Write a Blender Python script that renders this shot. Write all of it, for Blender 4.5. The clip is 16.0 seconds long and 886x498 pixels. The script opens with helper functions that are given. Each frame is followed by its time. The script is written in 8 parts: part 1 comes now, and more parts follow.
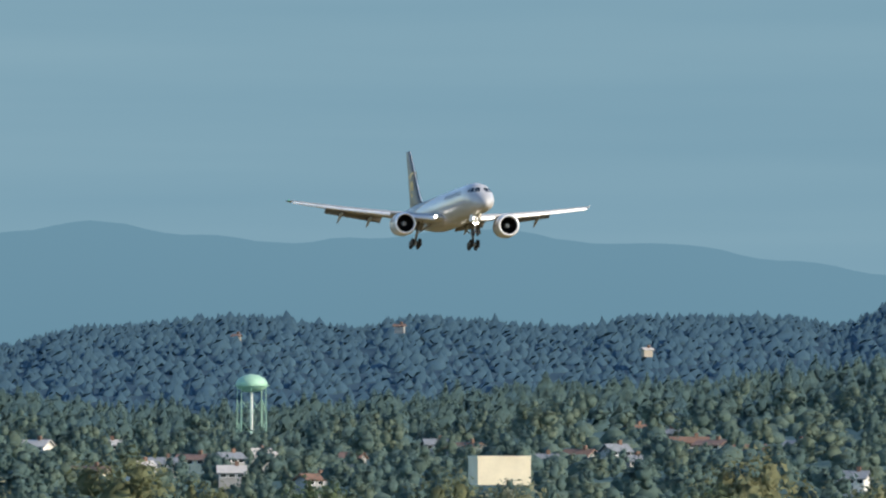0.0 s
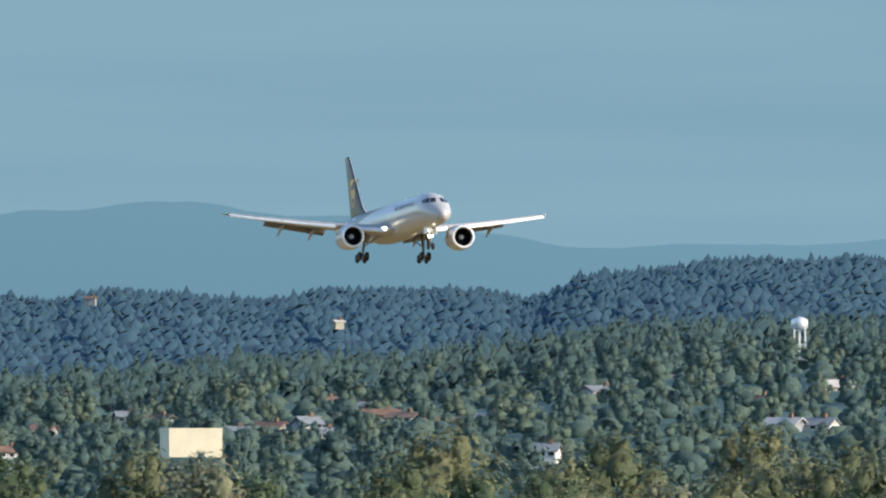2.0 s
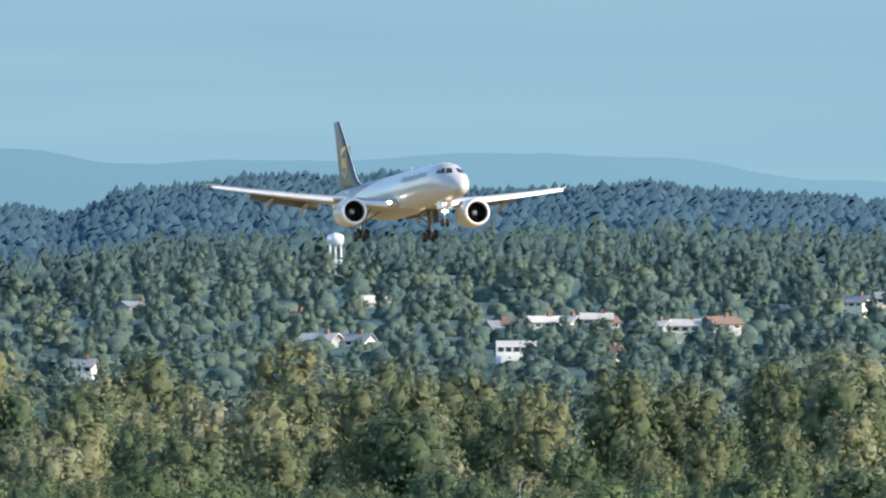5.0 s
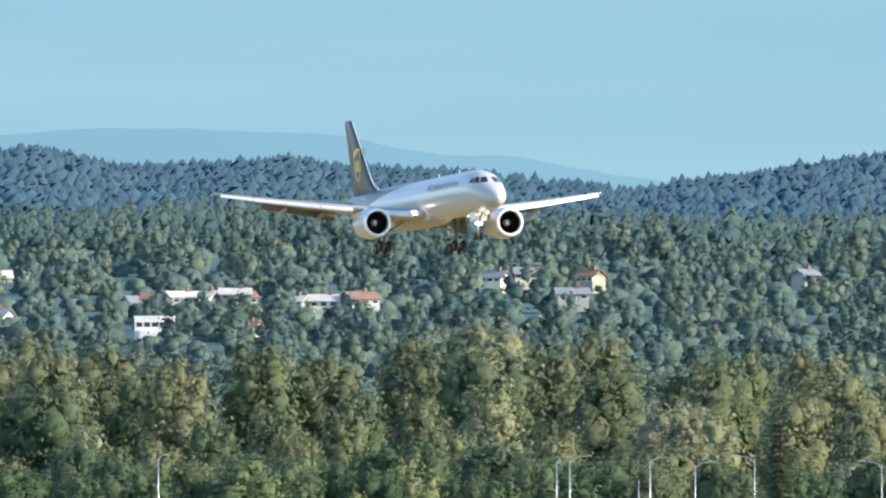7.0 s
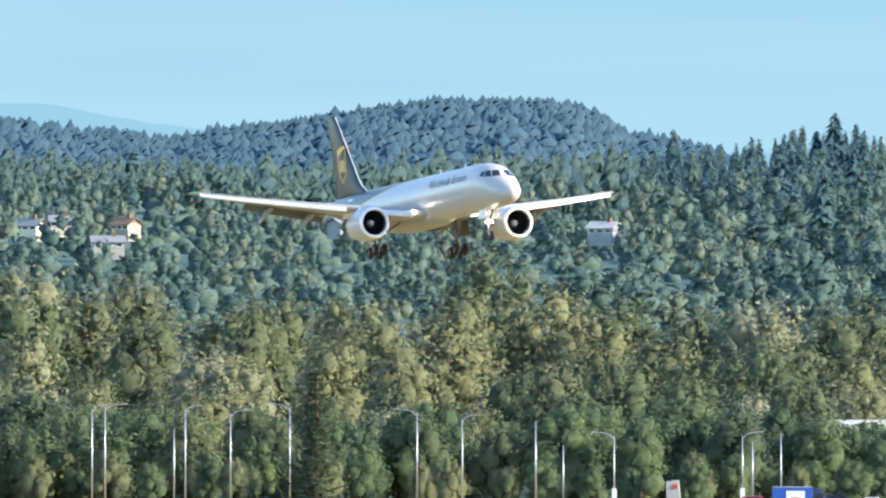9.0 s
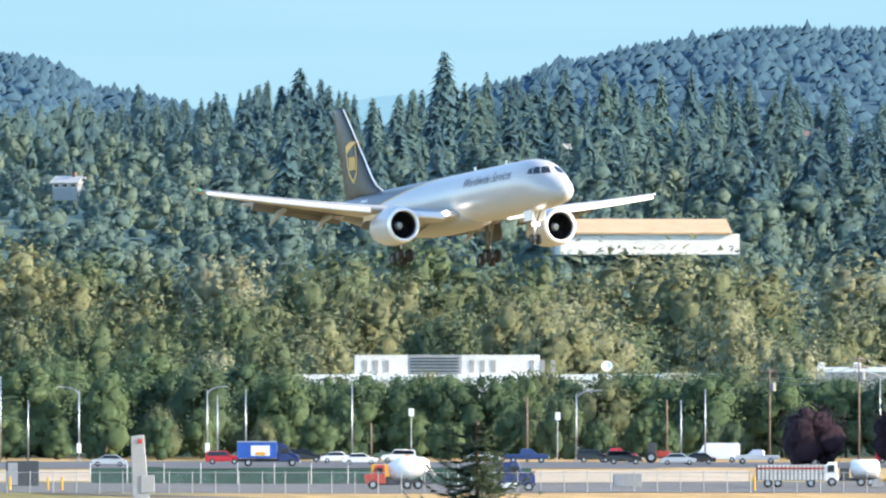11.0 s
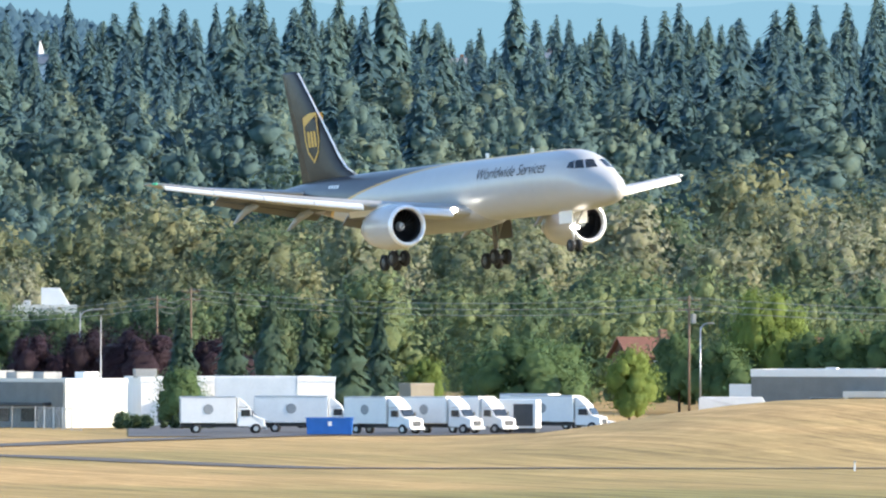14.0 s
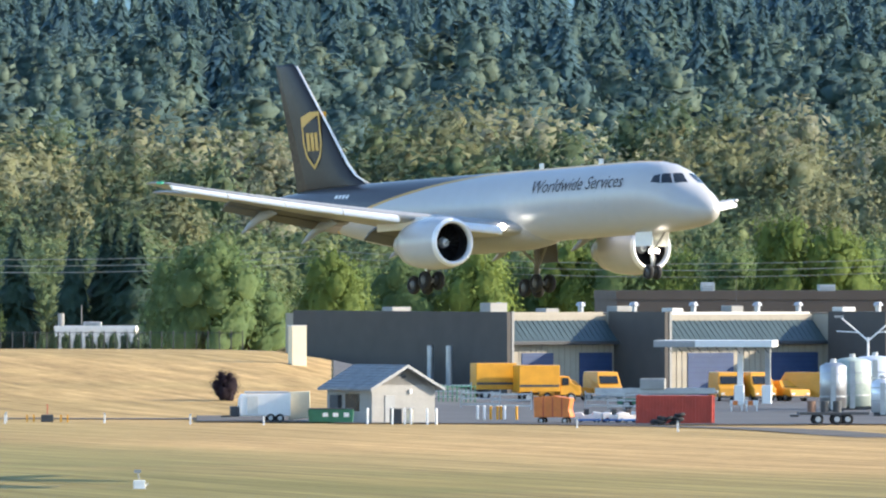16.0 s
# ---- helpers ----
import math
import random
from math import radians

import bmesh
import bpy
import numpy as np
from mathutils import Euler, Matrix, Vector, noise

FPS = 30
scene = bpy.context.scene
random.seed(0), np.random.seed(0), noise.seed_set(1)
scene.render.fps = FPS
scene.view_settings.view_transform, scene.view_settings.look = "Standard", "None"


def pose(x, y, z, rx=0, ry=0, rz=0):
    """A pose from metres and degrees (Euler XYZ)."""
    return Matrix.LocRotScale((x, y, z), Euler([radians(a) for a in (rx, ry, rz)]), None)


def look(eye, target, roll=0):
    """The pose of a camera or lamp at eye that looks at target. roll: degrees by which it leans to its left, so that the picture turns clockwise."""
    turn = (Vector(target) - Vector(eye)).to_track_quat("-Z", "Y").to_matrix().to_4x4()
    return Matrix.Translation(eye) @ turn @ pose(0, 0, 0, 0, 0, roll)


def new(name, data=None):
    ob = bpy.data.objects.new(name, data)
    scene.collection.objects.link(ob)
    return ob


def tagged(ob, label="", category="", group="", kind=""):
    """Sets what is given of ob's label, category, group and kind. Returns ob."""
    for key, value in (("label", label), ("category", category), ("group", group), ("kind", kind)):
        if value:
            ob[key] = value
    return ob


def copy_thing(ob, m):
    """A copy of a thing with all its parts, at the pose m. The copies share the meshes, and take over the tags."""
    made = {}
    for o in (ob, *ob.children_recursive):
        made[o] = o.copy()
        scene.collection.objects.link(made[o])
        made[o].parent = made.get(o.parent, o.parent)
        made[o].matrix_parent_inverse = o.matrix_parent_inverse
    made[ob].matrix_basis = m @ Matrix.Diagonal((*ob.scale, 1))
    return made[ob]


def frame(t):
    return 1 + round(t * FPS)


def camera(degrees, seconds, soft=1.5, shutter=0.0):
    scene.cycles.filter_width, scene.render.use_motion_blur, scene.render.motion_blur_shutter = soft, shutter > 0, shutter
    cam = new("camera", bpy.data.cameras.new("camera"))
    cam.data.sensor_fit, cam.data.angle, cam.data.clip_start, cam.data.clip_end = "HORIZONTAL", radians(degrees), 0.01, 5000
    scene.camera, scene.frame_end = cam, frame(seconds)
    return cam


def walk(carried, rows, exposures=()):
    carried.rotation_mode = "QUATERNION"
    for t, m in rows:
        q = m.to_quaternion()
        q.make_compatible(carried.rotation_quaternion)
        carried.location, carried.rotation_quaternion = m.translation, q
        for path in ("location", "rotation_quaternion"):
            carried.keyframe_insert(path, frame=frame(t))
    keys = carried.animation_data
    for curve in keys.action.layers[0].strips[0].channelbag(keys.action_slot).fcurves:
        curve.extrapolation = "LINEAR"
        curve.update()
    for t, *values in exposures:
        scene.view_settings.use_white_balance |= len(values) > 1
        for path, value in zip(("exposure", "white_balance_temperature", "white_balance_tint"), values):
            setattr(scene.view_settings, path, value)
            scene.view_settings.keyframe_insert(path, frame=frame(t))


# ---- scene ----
# ---- camera: a long lens on a stand, panning after the landing aircraft ----
EYE = 13.2
EXPOSURES = [(0, 0.65), (1.5, 0.73), (3.5, 1.03), (7, 1.41), (8.5, 1.61), (11, 1.77), (12.5, 1.65), (14.5, 1.5), (16, 1.45)]
cam = camera(4.082, 16.0, soft=2.2)
walk(cam, [
    (0, pose(0, 0, EYE, 91.5861, 0, -0.0000)),
    (0.5, pose(0, 0, EYE, 91.5418, 0, -0.2787)),
    (1, pose(0, 0, EYE, 91.5027, 0, -0.6381)),
    (1.5, pose(0, 0, EYE, 91.4819, 0, -1.0782)),
    (2, pose(0, 0, EYE, 91.4584, 0, -1.4220)),
    (2.5, pose(0, 0, EYE, 91.3751, 0, -1.7684)),
    (3, pose(0, 0, EYE, 91.3152, 0, -2.1252)),
    (3.5, pose(0, 0, EYE, 91.2501, 0, -2.4846)),
    (3.7, pose(0, 0, EYE, 91.2214, 0, -2.6200)),
    (5.8, pose(0, 0, EYE, 91.0183, 0, -4.1618)),
    (6, pose(0, 0, EYE, 91.0105, 0, -4.3154)),
    (6.5, pose(0, 0, EYE, 90.9871, 0, -4.7790)),
    (7, pose(0, 0, EYE, 90.9558, 0, -5.2269)),
    (7.5, pose(0, 0, EYE, 90.9115, 0, -5.6775)),
    (8, pose(0, 0, EYE, 90.8620, 0, -6.1801)),
    (8.5, pose(0, 0, EYE, 90.7917, 0, -6.7765)),
    (8.7, pose(0, 0, EYE, 90.7579, 0, -7.0161)),
    (10.8, pose(0, 0, EYE, 90.5313, 0, -9.5554)),
    (11, pose(0, 0, EYE, 90.5078, 0, -9.8340)),
    (11.5, pose(0, 0, EYE, 90.4479, 0, -10.5554)),
    (12, pose(0, 0, EYE, 90.3776, 0, -11.3081)),
    (12.5, pose(0, 0, EYE, 90.3203, 0, -12.1884)),
    (13, pose(0, 0, EYE, 90.2761, 0, -13.0843)),
    (13.5, pose(0, 0, EYE, 90.2396, 0, -13.9776)),
    (14, pose(0, 0, EYE, 90.2057, 0, -14.9542)),
    (14.5, pose(0, 0, EYE, 90.1589, 0, -15.9465)),
    (15, pose(0, 0, EYE, 90.1042, 0, -17.0168)),
    (15.5, pose(0, 0, EYE, 90.0469, 0, -18.1341)),
    (16, pose(0, 0, EYE, 89.9766, 0, -19.3556)),
], exposures=EXPOSURES)

# ---- world and sun ----
SUN_TURN, SUN_HIGH = 110.0, 22.0
world = bpy.data.worlds.new("sky")
scene.world = world
world.use_nodes = True
sky = world.node_tree.nodes.new("ShaderNodeTexSky")
sky.sky_type, sky.sun_disc = "NISHITA", False
sky.sun_elevation, sky.sun_rotation = radians(SUN_HIGH), radians(SUN_TURN)
sky.altitude, sky.air_density, sky.dust_density, sky.ozone_density = 300, 1.0, 0.4, 3.0
background = world.node_tree.nodes["Background"]
world.node_tree.links.new(sky.outputs[0], background.inputs[0])
background.inputs[1].default_value = 0.15
sun_data = bpy.data.lights.new("sun", "SUN")
sun_data.energy, sun_data.angle, sun_data.color = 3.5, radians(0.5), (1.0, 0.86, 0.68)
sun = new("sun", sun_data)
_to_sun = Vector((math.sin(radians(SUN_TURN)) * math.cos(radians(SUN_HIGH)), math.cos(radians(SUN_TURN)) * math.cos(radians(SUN_HIGH)), math.sin(radians(SUN_HIGH))))
sun.matrix_basis = look(_to_sun * 900, (0, 0, 0))


# ---- materials ----
def surf(name, colour, rough=0.6, metal=0.0, vary=0.2, size=1.0, bump=0.0, second=None, stretch=(1, 1, 1), rand=0.0, spec=0.5, rough_vary=0.12):
    """A surface with two scales of variation: broad stains of the given size in metres and a fine grain."""
    m = bpy.data.materials.new(name)
    m.use_nodes = True
    nt = m.node_tree
    b = nt.nodes["Principled BSDF"]
    b.inputs["Metallic"].default_value = metal
    b.inputs["Specular IOR Level"].default_value = spec
    co = nt.nodes.new("ShaderNodeTexCoord")
    mp = nt.nodes.new("ShaderNodeMapping")
    mp.inputs["Scale"].default_value = stretch
    nt.links.new(co.outputs["Object"], mp.inputs[0])
    n1, n2 = nt.nodes.new("ShaderNodeTexNoise"), nt.nodes.new("ShaderNodeTexNoise")
    n1.inputs["Scale"].default_value, n1.inputs["Detail"].default_value = 1.0 / size, 4
    n2.inputs["Scale"].default_value, n2.inputs["Detail"].default_value = 9.0 / size, 3
    nt.links.new(mp.outputs[0], n1.inputs[0])
    nt.links.new(mp.outputs[0], n2.inputs[0])
    add = nt.nodes.new("ShaderNodeMath")
    add.operation = "MULTIPLY_ADD"
    add.inputs[1].default_value = 0.6
    nt.links.new(n1.outputs[0], add.inputs[0])
    sc = nt.nodes.new("ShaderNodeMath")
    sc.operation = "MULTIPLY"
    sc.inputs[1].default_value = 0.4
    nt.links.new(n2.outputs[0], sc.inputs[0])
    nt.links.new(sc.outputs[0], add.inputs[2])
    ramp = nt.nodes.new("ShaderNodeValToRGB")
    ramp.color_ramp.elements[0].position, ramp.color_ramp.elements[1].position = 0.34, 0.66
    lo = second or tuple(c * (1 - vary) for c in colour)
    hi = colour if second else tuple(min(1, c * (1 + vary * 0.7)) for c in colour)
    ramp.color_ramp.elements[0].color, ramp.color_ramp.elements[1].color = (*lo, 1), (*hi, 1)
    nt.links.new(add.outputs[0], ramp.inputs[0])
    last = ramp.outputs[0]
    if rand:
        info = nt.nodes.new("ShaderNodeObjectInfo")
        hsv = nt.nodes.new("ShaderNodeHueSaturation")
        mr = nt.nodes.new("ShaderNodeMapRange")
        mr.inputs["To Min"].default_value, mr.inputs["To Max"].default_value = 1 - rand, 1 + rand
        nt.links.new(info.outputs["Random"], mr.inputs[0])
        nt.links.new(mr.outputs[0], hsv.inputs["Value"])
        nt.links.new(last, hsv.inputs["Color"])
        last = hsv.outputs[0]
    nt.links.new(last, b.inputs["Base Color"])
    rr = nt.nodes.new("ShaderNodeMapRange")
    rr.inputs["To Min"].default_value, rr.inputs["To Max"].default_value = max(0.02, rough - rough_vary), min(1, rough + rough_vary)
    nt.links.new(n2.outputs[0], rr.inputs[0])
    nt.links.new(rr.outputs[0], b.inputs["Roughness"])
    if bump:
        bp = nt.nodes.new("ShaderNodeBump")
        bp.inputs["Strength"].default_value, bp.inputs["Distance"].default_value = 0.6, bump
        nt.links.new(add.outputs[0], bp.inputs["Height"])
        nt.links.new(bp.outputs[0], b.inputs["Normal"])
    return m


def foliage(name, dark, mid, light, through_leaf=0.25, sheen=0.3, extra=(), grain=0.8, relief=1.0):
    """Leaves: colour varies leaf by leaf and, by the tint of the mesh or the object, tree by tree."""
    m = bpy.data.materials.new(name)
    m.use_nodes = True
    nt = m.node_tree
    b = nt.nodes["Principled BSDF"]
    b.inputs["Roughness"].default_value = 0.62
    b.inputs["Specular IOR Level"].default_value = sheen
    geo, info = nt.nodes.new("ShaderNodeNewGeometry"), nt.nodes.new("ShaderNodeObjectInfo")
    att = nt.nodes.new("ShaderNodeAttribute")
    att.attribute_name = "tint"
    mix = nt.nodes.new("ShaderNodeMath")
    mix.operation = "MULTIPLY_ADD"
    mix.inputs[1].default_value = 0.09
    nt.links.new(geo.outputs["Random Per Island"], mix.inputs[0])
    per = nt.nodes.new("ShaderNodeMath")
    per.operation = "MULTIPLY_ADD"
    per.inputs[1].default_value = 0.84
    nt.links.new(att.outputs["Fac"], per.inputs[0])
    rnd = nt.nodes.new("ShaderNodeMath")
    rnd.operation = "MULTIPLY"
    rnd.inputs[1].default_value = 0.5
    nt.links.new(info.outputs["Random"], rnd.inputs[0])
    nt.links.new(rnd.outputs[0], per.inputs[2])
    nt.links.new(per.outputs[0], mix.inputs[2])
    ramp = nt.nodes.new("ShaderNodeValToRGB")
    e = ramp.color_ramp.elements
    e[0].position, e[1].position = 0.05, 0.95
    e[0].color, e[1].color = (*dark, 1), (*light, 1)
    e.new(0.55).color = (*mid, 1)
    for at_, col in extra:
        e.new(at_).color = (*col, 1)
    # sprays of leaves, some paler, at the given size in metres
    spray, fine = nt.nodes.new("ShaderNodeTexNoise"), nt.nodes.new("ShaderNodeTexNoise")
    for n, k, deep in ((spray, 1.0 / grain, 5), (fine, 0.16 / grain, 3)):
        n.inputs["Scale"].default_value, n.inputs["Detail"].default_value, n.inputs["Roughness"].default_value = k, deep, 0.75
        nt.links.new(geo.outputs["Position"], n.inputs[0])
    both = nt.nodes.new("ShaderNodeMath")
    both.operation = "ADD"
    nt.links.new(spray.outputs[0], both.inputs[0])
    nt.links.new(fine.outputs[0], both.inputs[1])
    shift = nt.nodes.new("ShaderNodeMapRange")
    shift.inputs["From Min"].default_value, shift.inputs["From Max"].default_value = 0.65, 1.35
    shift.inputs["To Min"].default_value, shift.inputs["To Max"].default_value = -0.3, 0.3
    nt.links.new(both.outputs[0], shift.inputs[0])
    total = nt.nodes.new("ShaderNodeMath")
    total.operation = "ADD"
    nt.links.new(mix.outputs[0], total.inputs[0])
    nt.links.new(shift.outputs[0], total.inputs[1])
    nt.links.new(total.outputs[0], ramp.inputs[0])
    bp = nt.nodes.new("ShaderNodeBump")
    bp.inputs["Strength"].default_value, bp.inputs["Distance"].default_value = 1.0, grain * relief
    nt.links.new(spray.outputs[0], bp.inputs["Height"])
    nt.links.new(bp.outputs[0], b.inputs["Normal"])
    nt.links.new(ramp.outputs[0], b.inputs["Base Color"])
    tr, ms = nt.nodes.new("ShaderNodeBsdfTranslucent"), nt.nodes.new("ShaderNodeMixShader")
    nt.links.new(ramp.outputs[0], tr.inputs[0])
    ms.inputs[0].default_value = through_leaf
    nt.links.new(b.outputs[0], ms.inputs[1])
    nt.links.new(tr.outputs[0], ms.inputs[2])
    nt.links.new(ms.outputs[0], nt.nodes["Material Output"].inputs[0])
    return m


def glow(name, colour, strength):
    m = bpy.data.materials.new(name)
    m.use_nodes = True
    b = m.node_tree.nodes["Principled BSDF"]
    b.inputs["Base Color"].default_value = (*colour, 1)
    b.inputs["Emission Color"].default_value = (*colour, 1)
    b.inputs["Emission Strength"].default_value = strength
    return m


LEAF_OLIVE = foliage("leaves_olive", (0.092, 0.139, 0.084), (0.191, 0.218, 0.119), (0.320, 0.325, 0.220), 0.34, 0.15, ((0.25, (0.129, 0.185, 0.095)), (0.38, (0.152, 0.177, 0.096)), (0.7, (0.231, 0.232, 0.121)), (0.84, (0.271, 0.297, 0.161))), 0.32, 0.8)
LEAF_GREEN = foliage("leaves_green", (0.075, 0.127, 0.069), (0.130, 0.190, 0.091), (0.240, 0.281, 0.127), 0.34, 0.2, (), 0.3, 0.8)
LEAF_LIME = foliage("leaves_lime", (0.138, 0.198, 0.050), (0.215, 0.288, 0.070), (0.314, 0.369, 0.110), 0.36, 0.2, (), 0.28, 0.8)
LEAF_PLUM = foliage("leaves_plum", (0.029, 0.016, 0.022), (0.043, 0.022, 0.031), (0.065, 0.033, 0.042), 0.1, 0.2, (), 0.3, 0.9)
FIR_NEAR = foliage("fir_needles", (0.043, 0.084, 0.059), (0.073, 0.124, 0.078), (0.128, 0.181, 0.104), 0.25, 0.25, (), 0.3, 0.9)
# fir green with bluish distance haze mixed into the base colours
FIR_MID = foliage("hazed_fir_needles", (0.109, 0.196, 0.232), (0.134, 0.232, 0.249), (0.179, 0.274, 0.244), 0.34, 0.05, (), 0.6, 0.6)
# far firs: the blue of the distance haze is put into the needles' colour
FIR_FAR = foliage("far_hazed_fir_needles", (0.098, 0.186, 0.246), (0.104, 0.195, 0.254), (0.112, 0.204, 0.256), 0.34, 0.02, (), 1.2, 0.05)
# valley leaves, greyed and paled by haze held in the base colours
LEAF_HAZE = foliage("hazed_leaves", (0.100, 0.166, 0.162), (0.128, 0.194, 0.166), (0.180, 0.232, 0.168), 0.34, 0.1, (), 0.5, 0.6)
LEAF_BRIGHT = foliage("fresh_green_leaves", (0.114, 0.186, 0.077), (0.174, 0.252, 0.096), (0.270, 0.342, 0.130), 0.36, 0.2, (), 0.28, 0.8)
LEAF_DUSK = foliage("dark_spruce_needles", (0.055, 0.086, 0.052), (0.098, 0.130, 0.073), (0.182, 0.195, 0.117), 0.25, 0.2, (), 0.2, 0.5)
BARK = surf("bark", (0.10, 0.075, 0.055), 0.9, vary=0.4, size=0.4, bump=0.03)
WHITE = surf("white_paint", (0.80, 0.79, 0.76), 0.45, vary=0.06, size=2.0)
OFFWHITE = surf("offwhite_wall", (0.66, 0.64, 0.58), 0.7, vary=0.12, size=2.5)
CREAM = surf("cream_wall", (0.72, 0.64, 0.46), 0.8, vary=0.1, size=3.0)
TAN = surf("tan_siding", (0.34, 0.305, 0.24), 0.7, vary=0.12, size=1.5)
GREY = surf("grey_paint", (0.30, 0.31, 0.31), 0.6, vary=0.15, size=1.5)
PALE = surf("pale_grey_block", (0.31, 0.305, 0.285), 0.8, vary=0.12, size=1.0)
DARK = surf("dark_grey", (0.05, 0.055, 0.06), 0.6, vary=0.2, size=1.0)
GRAVEL = surf("grey_gravel", (0.105, 0.097, 0.086), 0.95, vary=0.35, size=7.0, stretch=(1, 0.15, 1))
CONC = surf("concrete", (0.36, 0.34, 0.31), 0.9, vary=0.2, size=1.0)
ASPHALT = surf("asphalt", (0.085, 0.083, 0.082), 0.9, vary=0.3, size=6.0, stretch=(0.3, 1, 1))
ROAD_WORN = surf("dusty_worn_asphalt", (0.088, 0.076, 0.064), 0.95, vary=0.35, size=5.0, stretch=(0.3, 1, 1))
TYRE = surf("tyre_rubber", (0.018, 0.018, 0.019), 0.85, vary=0.2, size=0.3)
STEEL = surf("galvanised_steel", (0.45, 0.46, 0.47), 0.45, 0.8, vary=0.15, size=0.6)
GLASS = surf("dark_glass", (0.02, 0.025, 0.03), 0.12, vary=0.1, size=2.0)
YELLOW = surf("yellow_paint", (0.72, 0.33, 0.02), 0.45, vary=0.15, size=1.0)
ORANGE = surf("orange_paint", (0.70, 0.20, 0.04), 0.5, vary=0.2, size=1.0)
RED = surf("red_paint", (0.42, 0.05, 0.03), 0.5, vary=0.25, size=1.2)
BLUE = surf("blue_paint", (0.02, 0.16, 0.50), 0.5, vary=0.15, size=1.0)
NAVY = surf("navy_paint", (0.015, 0.03, 0.12), 0.35, vary=0.15, size=1.0)
GREENP = surf("green_paint", (0.03, 0.16, 0.09), 0.6, vary=0.25, size=1.5)
SCREEN = surf("dull_green_fabric", (0.045, 0.095, 0.072), 0.85, vary=0.3, size=1.5)
# office wall grey, also used to deepen the shade on the workshop flank
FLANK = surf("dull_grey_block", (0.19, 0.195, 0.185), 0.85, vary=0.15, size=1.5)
TANKGREEN = surf("faded_grey_green_paint", (0.36, 0.42, 0.38), 0.6, vary=0.2, size=1.2)
TEAL = surf("teal_metal_roof", (0.050, 0.080, 0.088), 0.5, vary=0.15, size=1.5)
MINT = surf("mint_green_paint", (0.33, 0.55, 0.40), 0.5, vary=0.15, size=2.0)
SILVER = surf("silver_paint", (0.75, 0.76, 0.78), 0.35, 0.4, vary=0.08, size=2.0)
WOODP = surf("weathered_pole_wood", (0.20, 0.14, 0.095), 0.9, vary=0.3, size=0.5)
SHINGLE = surf("grey_shingles", (0.21, 0.23, 0.25), 0.85, vary=0.25, size=0.6)
BROWNROOF = surf("brown_shingles", (0.20, 0.12, 0.085), 0.9, vary=0.3, size=1.0)
TANROOF = surf("tan_metal_roof", (0.55, 0.36, 0.20), 0.6, vary=0.15, size=3.0)


# ---- ground ----
def polar(b, d):
    """Plan place at a bearing b in milliradians right of north and d metres from the stand. Things' bearings are set to
    fit the camera's view.
    """
    return d * math.sin(b / 1000), d * math.cos(b / 1000)


def smooth(a, b, x):
    t = min(1.0, max(0.0, (x - a) / (b - a)))
    return t * t * (3 - 2 * t)


# skyline of the wooded hills, shaped to fit the camera's view: bearing and rise above the eye, both in milliradians
BUTTE = [(-90, 15), (-35.6, 20), (-28.8, 21.4), (-16, 22.3), (-6.5, 21.4), (-2.5, 22.3), (2, 22), (9.8, 21.4), (16.6, 22.3), (28, 22.3), (31.6, 21.6), (37.7, 23.6), (50, 24.8), (54.5, 24.5), (57.7, 25), (66.4, 23.5), (75, 23.8), (79, 24.1), (83, 23.5), (92, 23.1), (101, 22.2), (107, 21.6), (114, 22.6), (119, 23.3), (127, 24.5), (133, 24.6), (138.7, 24.4), (141.5, 23.2), (144, 21.9), (160, 18), (168, 18.5), (176.5, 22.3), (181.5, 24.1), (190.5, 25.7), (196.5, 26.7), (207, 26.6), (213.5, 25), (222.5, 23.8), (227, 22.7), (231.6, 22), (241.6, 18), (300, 10), (500, 4)]
RIDGE = [(-90, 17), (-35.6, 17.4), (-24, 16.4), (-17.5, 16.2), (-8.4, 16.6), (-2, 17.3), (9.8, 18.2), (21, 18.5), (28, 19.2), (35.6, 20.2), (42, 21), (53, 21.2), (79, 21.6), (105, 20.9), (114, 20.5), (127, 20.8), (136, 21.2), (151, 21.6), (161, 22.6), (168, 21.6), (182.8, 22.8), (192.8, 22.4), (204, 21.2), (216.6, 22.8), (226, 22.2), (244, 22.8), (263, 21.8), (277, 22.4), (291, 22.3), (320, 23), (420, 24), (500, 24)]


def along(table, b):
    if b <= table[0][0]:
        return table[0][1]
    for (b0, v0), (b1, v1) in zip(table, table[1:]):
        if b <= b1:
            return v0 + (v1 - v0) * smooth(0, 1, (b - b0) / (b1 - b0))
    return table[-1][1]


def ground(x, y):
    """Height of the ground at a plan place."""
    d, b = math.hypot(x, y), math.atan2(x, y) * 1000
    east = smooth(110, 190, b)
    d_ridge = 3500 - 500 * east
    top = EYE + d_ridge * along(RIDGE, b) / 1000 - 13 - 8 * east
    start = 1650 + 250 * east
    z = top * smooth(start, d_ridge, d) ** (0.9 + 0.35 * east)
    if d > d_ridge:
        hill = EYE + 4650 * along(BUTTE, b) / 1000 - 3.4
        z = top - (top * 0.45) * smooth(d_ridge, 4000, d)
        z += (hill - z) * smooth(3950, 4650, d)
    # grassy bank beside the sheds
    bank = smooth(258, 292, b) * (1 - smooth(322, 345, b)) * smooth(955, 1065, d) * (1 - smooth(1095, 1180, d))
    return z + 3.9 * bank + 0.25 * noise.noise((x * 0.02, y * 0.02, 3.0)) * smooth(200, 600, d)


